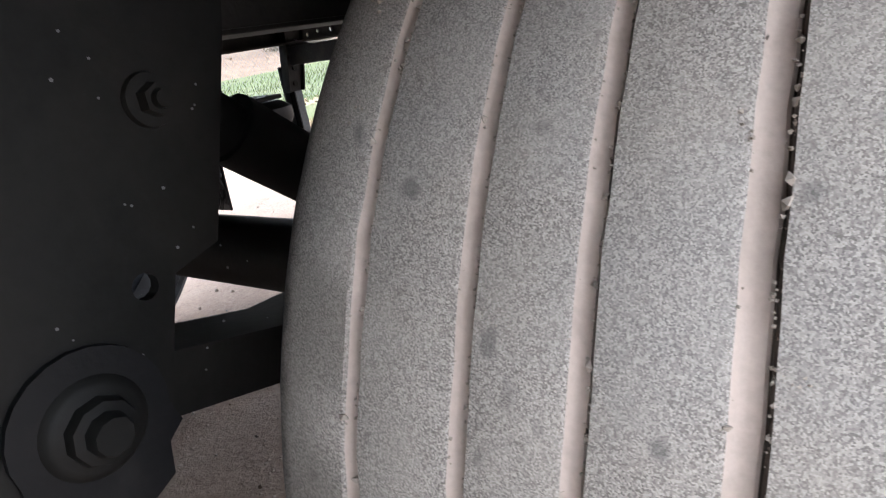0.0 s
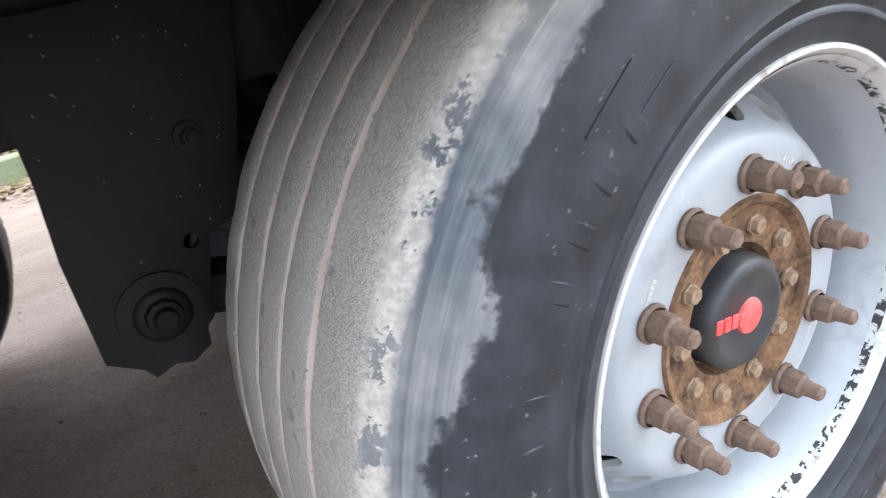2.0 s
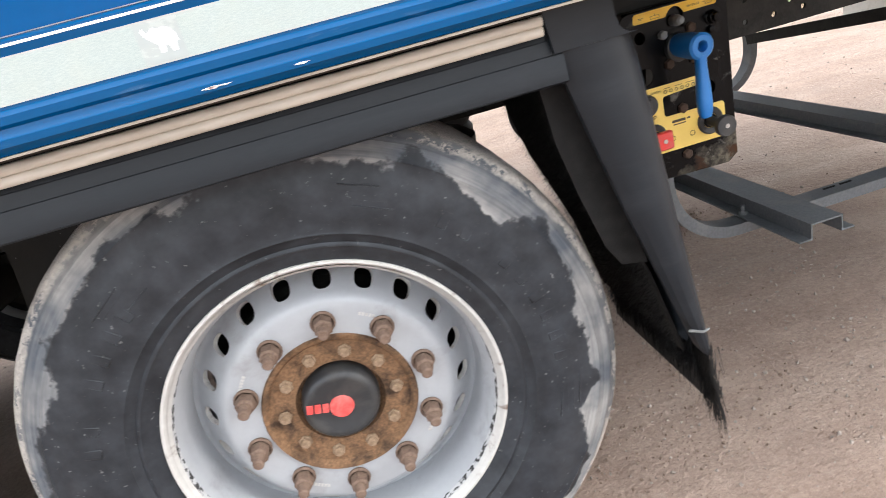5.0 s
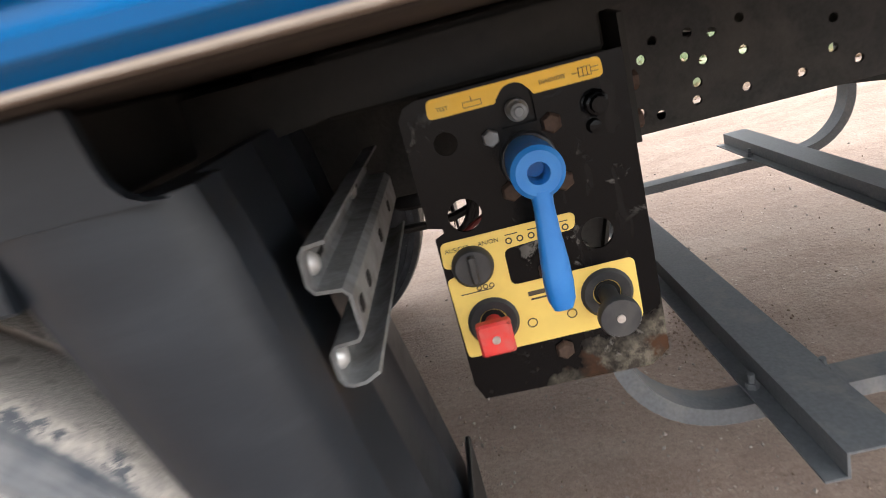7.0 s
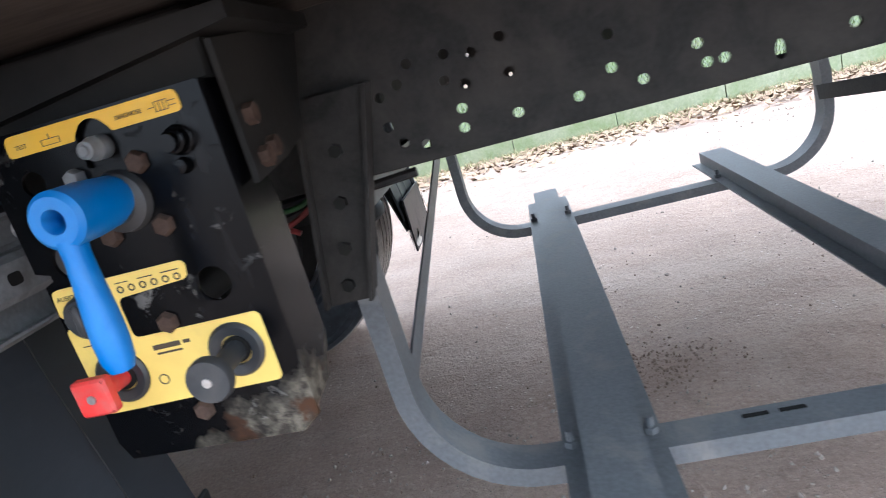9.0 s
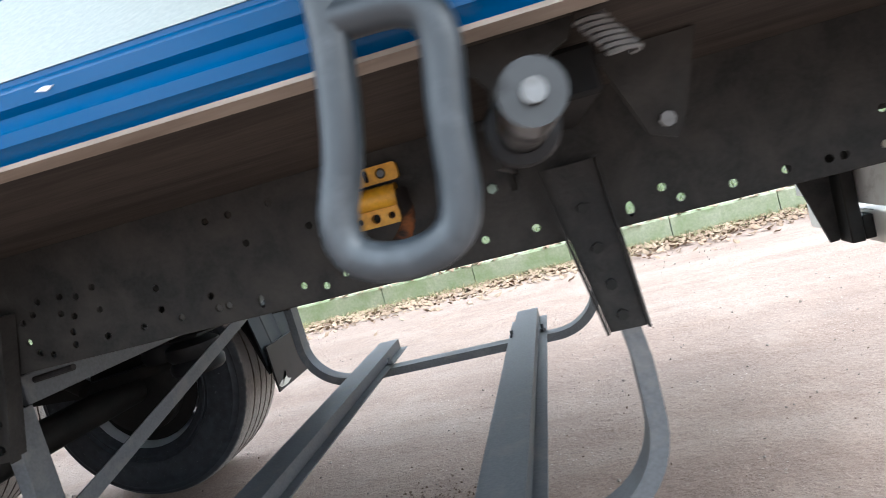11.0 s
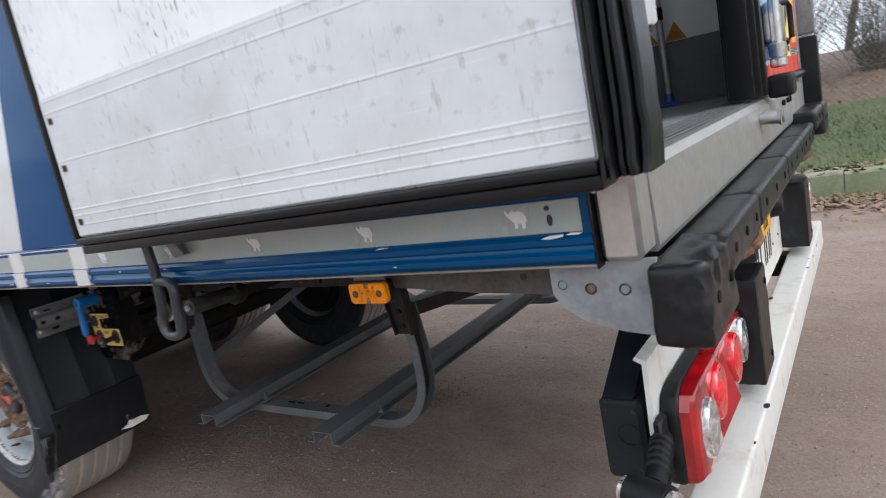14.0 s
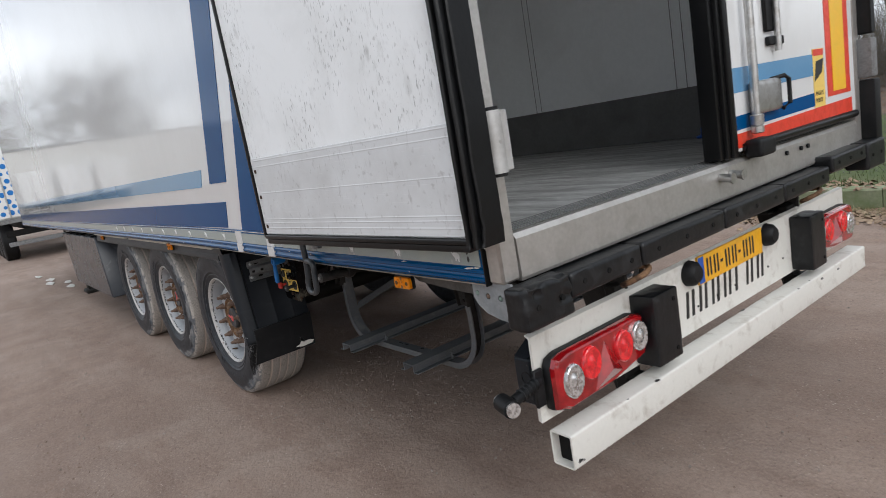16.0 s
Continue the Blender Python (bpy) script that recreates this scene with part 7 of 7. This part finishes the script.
part("latch_block", box(B(), 2.949, 2.97, 1.61, 1.74, 1.625, 1.66, 0.004), "rubber", shut)
# the rear pieces above stand on the end plane of the body
for ob in set(trailer.children) - built:
    ob.location.x += XR - 2.95

# stops on the sill, far corner post parts
for y in (1.165, 1.245):
    bm = rod(B(), (XR + 0.002, y, 1.165), (XR + 0.05, y, 1.160), 0.016, n=14)
    rod(bm, (XR + 0.05, y, 1.160), (XR + 0.055, y, 1.160), 0.020, n=14)
    part("sill_stop", bm, "bare", sill, "bright sill stop")
for y in (1.72, 1.86, 1.93):
    part("rivet", rod(B(), (XR + 0.002, y, 1.17), (XR + 0.012, y, 1.17), 0.010, n=10), "rubber", sill)
bm = box(B(), 2.995, 3.085, W - 0.02, W + 0.06, 1.10, 1.40, 0.012, seg=2)
part("corner_guard", bm, "rubber", trailer, "black rubber corner guard")
bm = box(B(), 2.995, 3.08, W - 0.03, W + 0.05, 1.41, 1.60, 0.012, seg=2)
part("hinge", bm, "galv", trailer, "grey metal door hinge")
bm = box(B(), 3.005, 3.075, W - 0.01, W + 0.05, 1.62, DZ1, 0.008)
part("corner_guard", bm, "rubber", trailer)

# scrapes and holes at the end of the side rail
for pts in ([(2.872, 1.1235), (2.885, 1.1275), (2.906, 1.1285), (2.908, 1.1255), (2.888, 1.1225)], [(2.912, 1.1275), (2.920, 1.1300), (2.938, 1.1295), (2.930, 1.1265)], [(2.55, 1.1260), (2.562, 1.1290), (2.580, 1.1275)]):
    part("rail_scrape", prism(B(), pts, "y", -0.0125, -0.008), "white", rail_near, "bare white scrape", smooth=0)
for x, z, rx, rz in ((2.886, 1.168, 0.0045, 0.004), (2.888, 1.150, 0.0045, 0.009)):
    part("hole", prism(B(), ring(x, z, rx, 12, rz), "y", -0.0060, -0.0054), "ink", rail_near, smooth=0)
part("sealant", box(B(), 2.9505, 2.9545, -0.010, 0.02, 1.074, 1.215, 0.001), "seal", trailer, "black sealant joint")

ridge_chips = random.Random(90)
for k in range(30):
    x = ridge_chips.uniform(-1.2, 2.7)
    z, yy = ridge_chips.choice(((1.1165, -0.0102), (1.0930, -0.0112), (1.1895, -0.0062)))
    ln, h = ridge_chips.uniform(0.004, 0.022), ridge_chips.uniform(0.0008, 0.002)
    z += sag(x)
    pts = [(x, z), (x + ln * 0.4, z + h), (x + ln, z + h * 0.3), (x + ln * 0.6, z - h)]
    part("rail_scrape", prism(B(), pts, "y", yy - 0.0004, yy + 0.003), "white", rail_near, smooth=0)

# ---- inside the box ----
bm = box(B(), XF + 0.085, XR - 0.10, W - 0.0608, W - 0.0602, 1.206, 3.82)
part("inner_lining", bm, "inner", trailer, "pale grey inner lining")
bm = box(B(), XF + 0.085, XR - 0.10, 0.0602, 0.0608, 1.206, 3.82)
part("inner_lining", bm, "inner", trailer)
bm = box(B(), XF + 0.09, 2.92, W - 0.075, W - 0.0605, 1.206, 1.512, 0.002)
part("kick_band", bm, "kick_grey", trailer, "dark grey kick band")
bm = box(B(), XF + 0.09, 2.92, 0.0605, 0.075, 1.206, 1.512, 0.002)
part("kick_band", bm, "kick_grey", trailer)
for x in (-4.2, -1.7, -0.35, -0.30, 0.87, 0.92, 2.045, 2.115):
    part("wall_joint", box(B(), x - 0.002, x + 0.002, W - 0.0625, W - 0.0609, 1.512, 3.8), "galv", trailer)
for x in (2.232, 2.446):
    bm = rod(B(), (x, W - 0.12, 1.215), (x, W - 0.12, 3.78), 0.017, n=14)
    pole = part("load_pole", bm, "bare", trailer, "steel load pole standing by the wall")
    part("foot", lathe(B(), [(0.0, 0.0), (0.05, 0.0), (0.05, -0.01), (0.025, -0.02), (0.022, -0.06), (0.0, -0.06)], 16, m=Matrix.Translation((x, W - 0.12, 1.207)) @ Matrix.Rotation(radians(-90), 4, "X")), "eu", pole)
    part("joint", rod(B(), (x, W - 0.12, 1.62), (x, W - 0.12, 1.68), 0.020, n=14), "rubber", pole)
for x in (2.362, 2.500):
    sign = part("warning_sign", prism(B(), [(x - 0.052, 1.515), (x + 0.052, 1.515), (x, 1.606)], "y", W - 0.0625, W - 0.0612), "warn_orange", trailer, "orange warning triangle", smooth=0)
    for z, hw in ((1.530, 0.026), (1.540, 0.020), (1.550, 0.014)):
        part("bar", box(B(), x - hw, x + hw, W - 0.0631, W - 0.0626, z, z + 0.003), "print", sign, smooth=0)

# ---- kerb, verge, fence and trees beyond the yard ----
KY = 6.05
bm = B()
x = -24.0
kerb = None
while x < 24.0:
    b = prism(B(), [(KY, 0.0), (KY + 0.004, 0.195), (KY + 0.02, 0.212), (KY + 0.18, 0.215), (KY + 0.18, 0.0)], "x", x + 0.004, x + 0.996)
    for v in b.verts:
        v.co += Vector((0, 0.01, 0.008)) * noise.noise(Vector((x, 0.3, 0.7)) * 1.7)
    if kerb is None:
        kerb = tagged(part("kerb", b, "kerb", None, smooth=20), "mossy green concrete kerb stones along the yard", "kerb", kind="structure")
    else:
        part("kerb_stone", b, "kerb", kerb, smooth=20)
    x += 1.0

bm = B()
xs = [-60 + 2.0 * k for k in range(61)]
ys = [KY + 0.17, 7.2, 8.0, 9.0, 10.2, 11.2, 12.5, 16.0, 24.0, 40.0, 120.0]
hs = [0.19, 0.21, 0.25, 0.31, 0.40, 0.50, 0.85, 1.15, 1.3, 1.35, 1.5]
grid = [[bm.verts.new((x, y, h + 0.06 * noise.noise(Vector((x * 0.4, y * 0.7, 0))))) for y, h in zip(ys, hs)] for x in xs]
for a_, b_ in zip(grid, grid[1:]):
    for k in range(len(ys) - 1):
        f = bm.faces.new((a_[k], b_[k], b_[k + 1], a_[k + 1]))
        f.material_index = 0 if k < 5 else 1
tagged(part("verge", bm, ["grass", "soil"]), "grass verge rising to a leaf covered bank", "verge", kind="structure")

bm = B()
rng = random.Random(8)
for k in range(26000):
    x, y = rng.uniform(-14, 14), KY + 0.2 + 4.6 * rng.random() ** 1.3
    z = 0.19 + 0.068 * max(0, y - 7.0)
    h = rng.uniform(0.03, 0.09)
    a_ = rng.uniform(0, 6.28)
    dx, dy = 0.008 * math.cos(a_), 0.008 * math.sin(a_)
    lx, ly = rng.uniform(-0.05, 0.05), rng.uniform(-0.05, 0.05)
    bm.faces.new([bm.verts.new(p) for p in ((x - dx, y - dy, z - 0.02), (x + dx, y + dy, z - 0.02), (x + lx, y + ly, z + h))])
dry = B()
for k in range(9000):
    x, y = rng.uniform(-4, 8), KY + 0.02 - abs(rng.gauss(0, 0.20))
    h, a_ = rng.uniform(0.03, 0.11), rng.uniform(0, 6.28)
    dx, dy = 0.004 * math.cos(a_), 0.004 * math.sin(a_)
    lx, ly = rng.uniform(-0.08, 0.08), rng.uniform(-0.08, 0.08)
    dry.faces.new([dry.verts.new(p) for p in ((x - dx, y - dy, -0.005), (x + dx, y + dy, -0.005), (x + lx, y + ly, h * 0.7))])
tagged(part("dry_grass", dry, "dry_grass", smooth=0), "dry straw-coloured grass along the foot of the kerb", "grass", kind="stuff")
tagged(part("grass_blades", bm, "grass", smooth=0), "short green grass blades on the verge", "grass", kind="stuff")


def litter(name, n, fx, fy, fz, size, m, label, cat, seed):
    rng = random.Random(seed)
    bm = B()
    for k in range(n):
        x, y = fx(rng), fy(rng)
        z = fz(x, y)
        s = size * rng.uniform(0.5, 1.5)
        m4 = Matrix.Translation((x, y, z + s * 0.25)) @ Euler((rng.uniform(-0.6, 0.6), rng.uniform(-0.6, 0.6), rng.uniform(0, 6.28))).to_matrix().to_4x4()
        pts = [(-s, 0, 0), (-0.3 * s, -0.55 * s, 0.2 * s), (0.5 * s, -0.4 * s, 0), (s, 0, 0.25 * s), (0.4 * s, 0.5 * s, 0), (-0.4 * s, 0.5 * s, 0.15 * s)]
        bm.faces.new([bm.verts.new(m4 @ Vector(p)) for p in pts])
    return tagged(part(name, bm, m, smooth=0), label, cat, kind="stuff")


litter("fallen_leaves", 9000, lambda r: r.uniform(-13, 13) if r.random() < 0.35 else r.uniform(-3.5, 7), lambda r: r.gauss(KY - 0.26, 0.24) if r.random() < 0.80 else KY + 0.25 + abs(r.gauss(0, 0.15)) if r.random() < 0.5 else r.uniform(11.2, 12.6), lambda x, y: 0.0 if y < KY else (0.2 if y < 7.5 else 0.50 + 0.27 * (y - 11.2)), 0.032, "leaf", "brown fallen leaves drifted along the kerb", "leaves", 11)


def gravel(name, n, box4, r0, r1, seed, label, m="stone"):
    rng = random.Random(seed)
    bm = B()
    for k in range(n):
        x, y = rng.uniform(box4[0], box4[1]), rng.uniform(box4[2], box4[3])
        if m == "clod":
            x = (box4[0] + box4[1]) / 2 + rng.gauss(0, 0.22) * (box4[1] - box4[0])
            y = (box4[2] + box4[3]) / 2 + rng.gauss(0, 0.22) * (box4[3] - box4[2])
        if rng.random() > 0.35 + 0.9 * abs(noise.noise(Vector((x * 0.9, y * 0.9, seed)))):
            continue
        r = r0 + (r1 - r0) * rng.random() ** 3
        base = Matrix.Translation((x, y, r * 0.25)) @ Euler((rng.uniform(0, 3), rng.uniform(0, 3), rng.uniform(0, 3))).to_matrix().to_4x4() @ Matrix.Diagonal((r, r * rng.uniform(0.6, 1), r * rng.uniform(0.4, 0.8), 1))
        vs = [bm.verts.new(base @ Vector(p)) for p in ((1, 0, 0), (-1, 0, 0), (0, 1, 0), (0, -1, 0), (0, 0, 1), (0, 0, -1))]
        for i, j, l in ((0, 2, 4), (2, 1, 4), (1, 3, 4), (3, 0, 4), (2, 0, 5), (1, 2, 5), (3, 1, 5), (0, 3, 5)):
            bm.faces.new((vs[i], vs[j], vs[l]))
    return tagged(part(name, bm, m, smooth=0), label, "gravel", kind="stuff")


gravel("gravel", 9000, (-5.0, 6.5, -3.0, 5.8), 0.003, 0.011, 21, "small loose pale stones on the dirt")
gravel("gravel", 1500, (0.4, 1.6, 0.0, 1.4), 0.003, 0.009, 23, "grit fallen beside the wheel")
gravel("soil_clods", 900, (1.05, 1.65, 1.35, 1.75), 0.002, 0.008, 29, "dark crumbs of soil under the rack", "clod")
gravel("soil_clods", 420, (0.2, 1.2, 0.1, 1.0), 0.002, 0.008, 33, "dark crumbs of soil beside the wheel", "clod")


def crumbs(n, spots, spread, r0, r1, seed, label):
    """Crumbs of soil lying in loose drifts about a few spots."""
    rng = random.Random(seed)
    bm = B()
    for k in range(n):
        cx, cy = spots[k % len(spots)]
        x, y = cx + rng.gauss(0, spread * 1.6), cy + rng.gauss(0, spread)
        r = r0 + (r1 - r0) * rng.random() ** 3
        base = Matrix.Translation((x, y, r * 0.2)) @ Euler((rng.uniform(0, 3), rng.uniform(0, 3), rng.uniform(0, 3))).to_matrix().to_4x4() @ Matrix.Diagonal((r, r * rng.uniform(0.6, 1), r * rng.uniform(0.4, 0.8), 1))
        vs = [bm.verts.new(base @ Vector(p)) for p in ((1, 0, 0), (-1, 0, 0), (0, 1, 0), (0, -1, 0), (0, 0, 1), (0, 0, -1))]
        for i, j, l in ((0, 2, 4), (2, 1, 4), (1, 3, 4), (3, 0, 4), (2, 0, 5), (1, 2, 5), (3, 1, 5), (0, 3, 5)):
            bm.faces.new((vs[i], vs[j], vs[l]))
    return tagged(part("soil_clods", bm, "clod", smooth=0), label, "gravel", kind="stuff")


crumbs(900, [(2.2, -0.6), (1.6, -0.9), (2.9, -0.2), (1.0, -0.5), (3.6, 0.2), (0.3, -0.9), (-0.8, -0.8)], 0.24, 0.002, 0.008, 51, "drifts of soil crumbs on the open yard")
crumbs(420, [(0.75, 0.45), (0.95, 0.62), (0.6, 0.35)], 0.13, 0.002, 0.007, 52, "crumbs of soil dropped behind the wheel")
crumbs(600, [(4.1, 0.3), (4.0, 1.2), (4.6, -0.2), (3.7, 2.4), (3.3, 1.4)], 0.22, 0.002, 0.007, 53, "soil crumbs behind the trailer")
crumbs(220, [(1.3, 2.4), (2.0, 2.1), (2.5, 3.0), (1.6, 3.4), (2.2, 1.0)], 0.22, 0.002, 0.007, 54, "soil crumbs under and beyond the trailer")
gravel("soil_clods", 600, (-2.4, 3.0, 0.2, 2.4), 0.002, 0.008, 35, "scattered crumbs of soil under the trailer", "clod")


def tree(x, y, z, h, seed, r=0.13):
    """A bare winter tree: tapered trunk, limbs and many twigs."""
    rng = random.Random(seed)
    t = thing("tree", "bare grey-brown winter tree on the bank", "tree", "bare trees along the yard", at=(x, y, z))
    bt, bc = B(), B()

    def limb(p, d, ln, r, depth):
        n = 4 if depth < 2 else 3
        pts, rad = [p], [r]
        for k in range(n):
            d = (d + Vector((rng.uniform(-1, 1), rng.uniform(-1, 1), rng.uniform(-0.3, 0.7))) * 0.22).normalized()
            p = p + d * ln / n
            pts.append(p)
            rad.append(max(0.004, r * (1 - 0.55 * (k + 1) / n)))
        bm = bt if depth == 0 else bc
        sides = 9 if depth == 0 else (5 if depth < 3 else 3)
        rings = []
        for q, rr in zip(pts, rad):
            u = d.cross(Vector((0.2, 0.9, 0.1))).normalized()
            v = d.cross(u)
            rings.append([bm.verts.new(q + rr * (u * math.cos(math.tau * j / sides) + v * math.sin(math.tau * j / sides))) for j in range(sides)])
        for a_, b_ in zip(rings, rings[1:]):
            for j in range(sides):
                bm.faces.new((a_[j], a_[(j + 1) % sides], b_[(j + 1) % sides], b_[j]))
        if depth < 4:
            for k in range(1, len(pts)):
                for _ in range(2 if depth else 3):
                    if depth == 0 and k < 2:
                        continue
                    nd = (d * 0.6 + Vector((rng.uniform(-1, 1), rng.uniform(-1, 1), rng.uniform(-0.1, 0.9)))).normalized()
                    limb(pts[k], nd, ln * rng.uniform(0.40, 0.62), rad[k] * 0.55, depth + 1)

    limb(Vector((0, 0, -0.2)), Vector((0, 0, 1)), h, r, 0)
    part("trunk", bt, "bark", t)
    part("crown", bc, "bark", t, "bare twigs")
    return t


rng = random.Random(5)
trees = [tree(-2.6, 11.5, 0.8, 5.5, 1), tree(4.2, 12.5, 0.85, 6.5, 2, 0.16)]
for k in range(22):
    x = -34 + 3.1 * k + rng.uniform(-1, 1)
    y = rng.uniform(14, 22)
    src = trees[k % 2]
    m = Matrix.Translation((x, y, 0.95)) @ Matrix.Rotation(rng.uniform(0, 6.28), 4, "Z")
    ob = copy_thing(src, m)
# trees and a hall on the other side of the yard
for k in range(26):
    x = -60 + 4.4 * k + rng.uniform(-1.5, 1.5)
    m = Matrix.Translation((x, -30 - rng.uniform(0, 12), 0)) @ Matrix.Rotation(rng.uniform(0, 6.28), 4, "Z")
    ob = copy_thing(trees[k % 2], m)
    ob.scale = (1.3, 1.3, 1.35)

# tall trees behind the hall
for k in range(9):
    m = Matrix.Translation((-100 - rng.uniform(0, 26), -3 - 3.6 * k + rng.uniform(-1.5, 1.5), 0)) @ Matrix.Rotation(rng.uniform(0, 6.28), 4, "Z")
    ob = copy_thing(trees[k % 2], m)
    q = rng.uniform(1.5, 2.4) * (1.0 if k < 6 else 0.75)
    ob.scale = (q * 1.15, q * 1.15, q)

# chain-link fence
fence = thing("fence", "chain-link fence on thin steel posts behind the kerb", "fence")
FY = 7.15
FZ = 0.16
for k in range(9):
    x = -15.2 + 3.9 * k
    part("post", rod(B(), (x, FY, FZ - 0.2), (x, FY, FZ + 1.95), 0.02, n=10), "galv", fence)
for z in (0.05, 0.95, 1.85):
    part("tension_wire", rod(B(), (-16, FY - 0.056, FZ + z), (16, FY - 0.056, FZ + z), 0.002, n=5), "galv", fence)
bm = B()
W0, STEP = 0.0013, 0.066
x = -16.0
while x < 15.2:
    for s in (1, -1):
        p0, p1 = Vector((x, FY - 0.055, FZ)), Vector((x + s * 1.8, FY - 0.055, FZ + 1.8))
        o = Vector((W0, 0, -s * W0))
        bm.faces.new([bm.verts.new(q) for q in (p0 - o, p0 + o, p1 + o, p1 - o)])
    x += STEP
tagged(part("wire_mesh", bm, "galv", fence, "thin wire mesh", smooth=0), kind="stuff")


def shrub(x, y, z, h, seed):
    rng = random.Random(seed)
    bm = B()
    for k in range(150):
        a_ = rng.uniform(0, math.tau)
        lean = rng.uniform(0.05, 0.75)
        p = Vector((rng.uniform(-0.3, 0.3), rng.uniform(-0.3, 0.3), -0.05))
        d = Vector((math.cos(a_) * lean, math.sin(a_) * lean, 1)).normalized()
        r = rng.uniform(0.004, 0.009)
        for s in range(4):
            q = p + d * h * rng.uniform(0.15, 0.3)
            o = Vector((r, r * 0.5, 0))
            bm.faces.new([bm.verts.new(v) for v in (p - o, p + o, q + o * 0.7, q - o * 0.7)])
            for _ in range(2):
                e_ = q + (d + Vector((rng.uniform(-1, 1), rng.uniform(-1, 1), rng.uniform(-0.2, 0.6)))) * h * 0.16
                bm.faces.new([bm.verts.new(v) for v in (q - o * 0.5, q + o * 0.5, e_)])
            d = (d + Vector((rng.uniform(-1, 1), rng.uniform(-1, 1), rng.uniform(-0.4, 0.3))) * 0.25).normalized()
            p, r = q, r * 0.8
    t = thing("shrub", "leafless brown shrub of thin twigs on the bank", "shrub", "shrubs on the bank", at=(x, y, z))
    part("crown", bm, "bark", t, smooth=0)
    return t


shrubs = [shrub(-1.0, 12.4, 0.8, 1.7, 31), shrub(2.0, 12.9, 0.9, 2.2, 32)]
rng = random.Random(17)
for k in range(34):
    m = Matrix.Translation((-16 + 0.95 * k + rng.uniform(-0.4, 0.4), rng.uniform(12.2, 15.0), 0.85)) @ Matrix.Rotation(rng.uniform(0, 6.28), 4, "Z")
    copy_thing(shrubs[k % 2], m)


# ---- other trailers and a hall at the end of the yard ----
def parked_trailer(x, y, dots):
    """A white trailer whose rear face stands at x, between y and y + 2.5."""
    t = thing("parked_trailer", "white parked trailer with a blue dotted rear" if dots else "plain white parked trailer", "trailer", "trailers at the end of the yard", at=(x, y, 0))
    part("body", box(B(), -13.2, 0.0, 0.0, 2.5, 1.16, 3.98, 0.03), "white", t)
    part("sill", box(B(), -0.12, 0.03, 0.02, 2.48, 1.05, 1.158, 0.01), "galv", t)
    for y0 in (0.05, 1.27):
        d = part("rear_door", box(B(), 0.001, 0.022, y0, y0 + 1.18, 1.20, 3.90, 0.006), "white", t)
        part("lock_bar", rod(B(), (0.045, y0 + 0.25, 1.18), (0.045, y0 + 0.25, 3.9), 0.018, n=10), "bare", d)
        if dots:
            rng = random.Random(int(y0 * 100))
            bm = B()
            for r in range(9):
                for c in range(6):
                    prism(bm, ring(y0 + 0.1 + 0.19 * c + 0.09 * (r % 2), 1.3 + 0.17 * r + rng.uniform(-0.03, 0.03), rng.uniform(0.035, 0.07), 12), "x", 0.0222, 0.025)
            tagged(part("dots", bm, "handle", d, "blue dots", smooth=0), kind="stuff")
    part("chassis", box(B(), -12.5, -0.13, 0.75, 1.75, 0.75, 1.158, 0.02), "soot", t)
    part("under_run_beam", box(B(), -0.22, -0.10, 0.1, 2.4, 0.45, 0.56, 0.01), "galv", t)
    part("light_board", box(B(), -0.20, -0.14, 0.1, 2.4, 0.70, 0.86, 0.01), "soot", t)
    for xw in (-1.9, -3.2, -4.5):
        for yw in (0.03, 2.12):
            w = part("wheel", lathe(B(), [(0.0, 0.10), (0.2, 0.10), (0.27, 0.02), (0.30, 0.0), (0.40, -0.01), (0.48, 0.0), (0.515, 0.03), (0.515, 0.30), (0.47, 0.34), (0.0, 0.34)], 28, m=Matrix.Translation((xw, yw, 0.515))), "rubber", t)
    return t


parked_trailer(-15.4, -0.12, True)
for y in (-6.8, -9.9, -13.0):
    parked_trailer(-60.5, y, False)
bm = box(B(), -95, -63.5, -95, -3.5, 0.0, 6.0, 0.02)
hall = tagged(part("hall", bm, "hall"), "long grey hall with a flat roof beyond the yard", "hall")
part("roof_edge", box(B(), -95.1, -63.4, -95.1, -3.4, 6.001, 6.2, 0.02), "galv", hall)
# scraps of pale paper on the dirt
rng = random.Random(41)
for x, y in ((-10.8, 0.02), (-9.8, 0.12), (-8.8, 0.28), (-8.1, 0.24), (-9.2, 0.05)):
    pts = [(x + rng.uniform(0.12, 0.35) * math.cos(q), y + rng.uniform(0.03, 0.08) * math.sin(q)) for q in [math.tau * k / 9 for k in range(9)]]
    bm = prism(B(), pts, "z", 0.004, 0.012)
    for v in bm.verts:
        v.co.z += 0.006 + 0.012 * noise.noise(v.co * 9)
    tagged(part("scrap", bm, "offwhite"), "crumpled pale scrap lying on the dirt", "scrap", "scraps on the dirt")
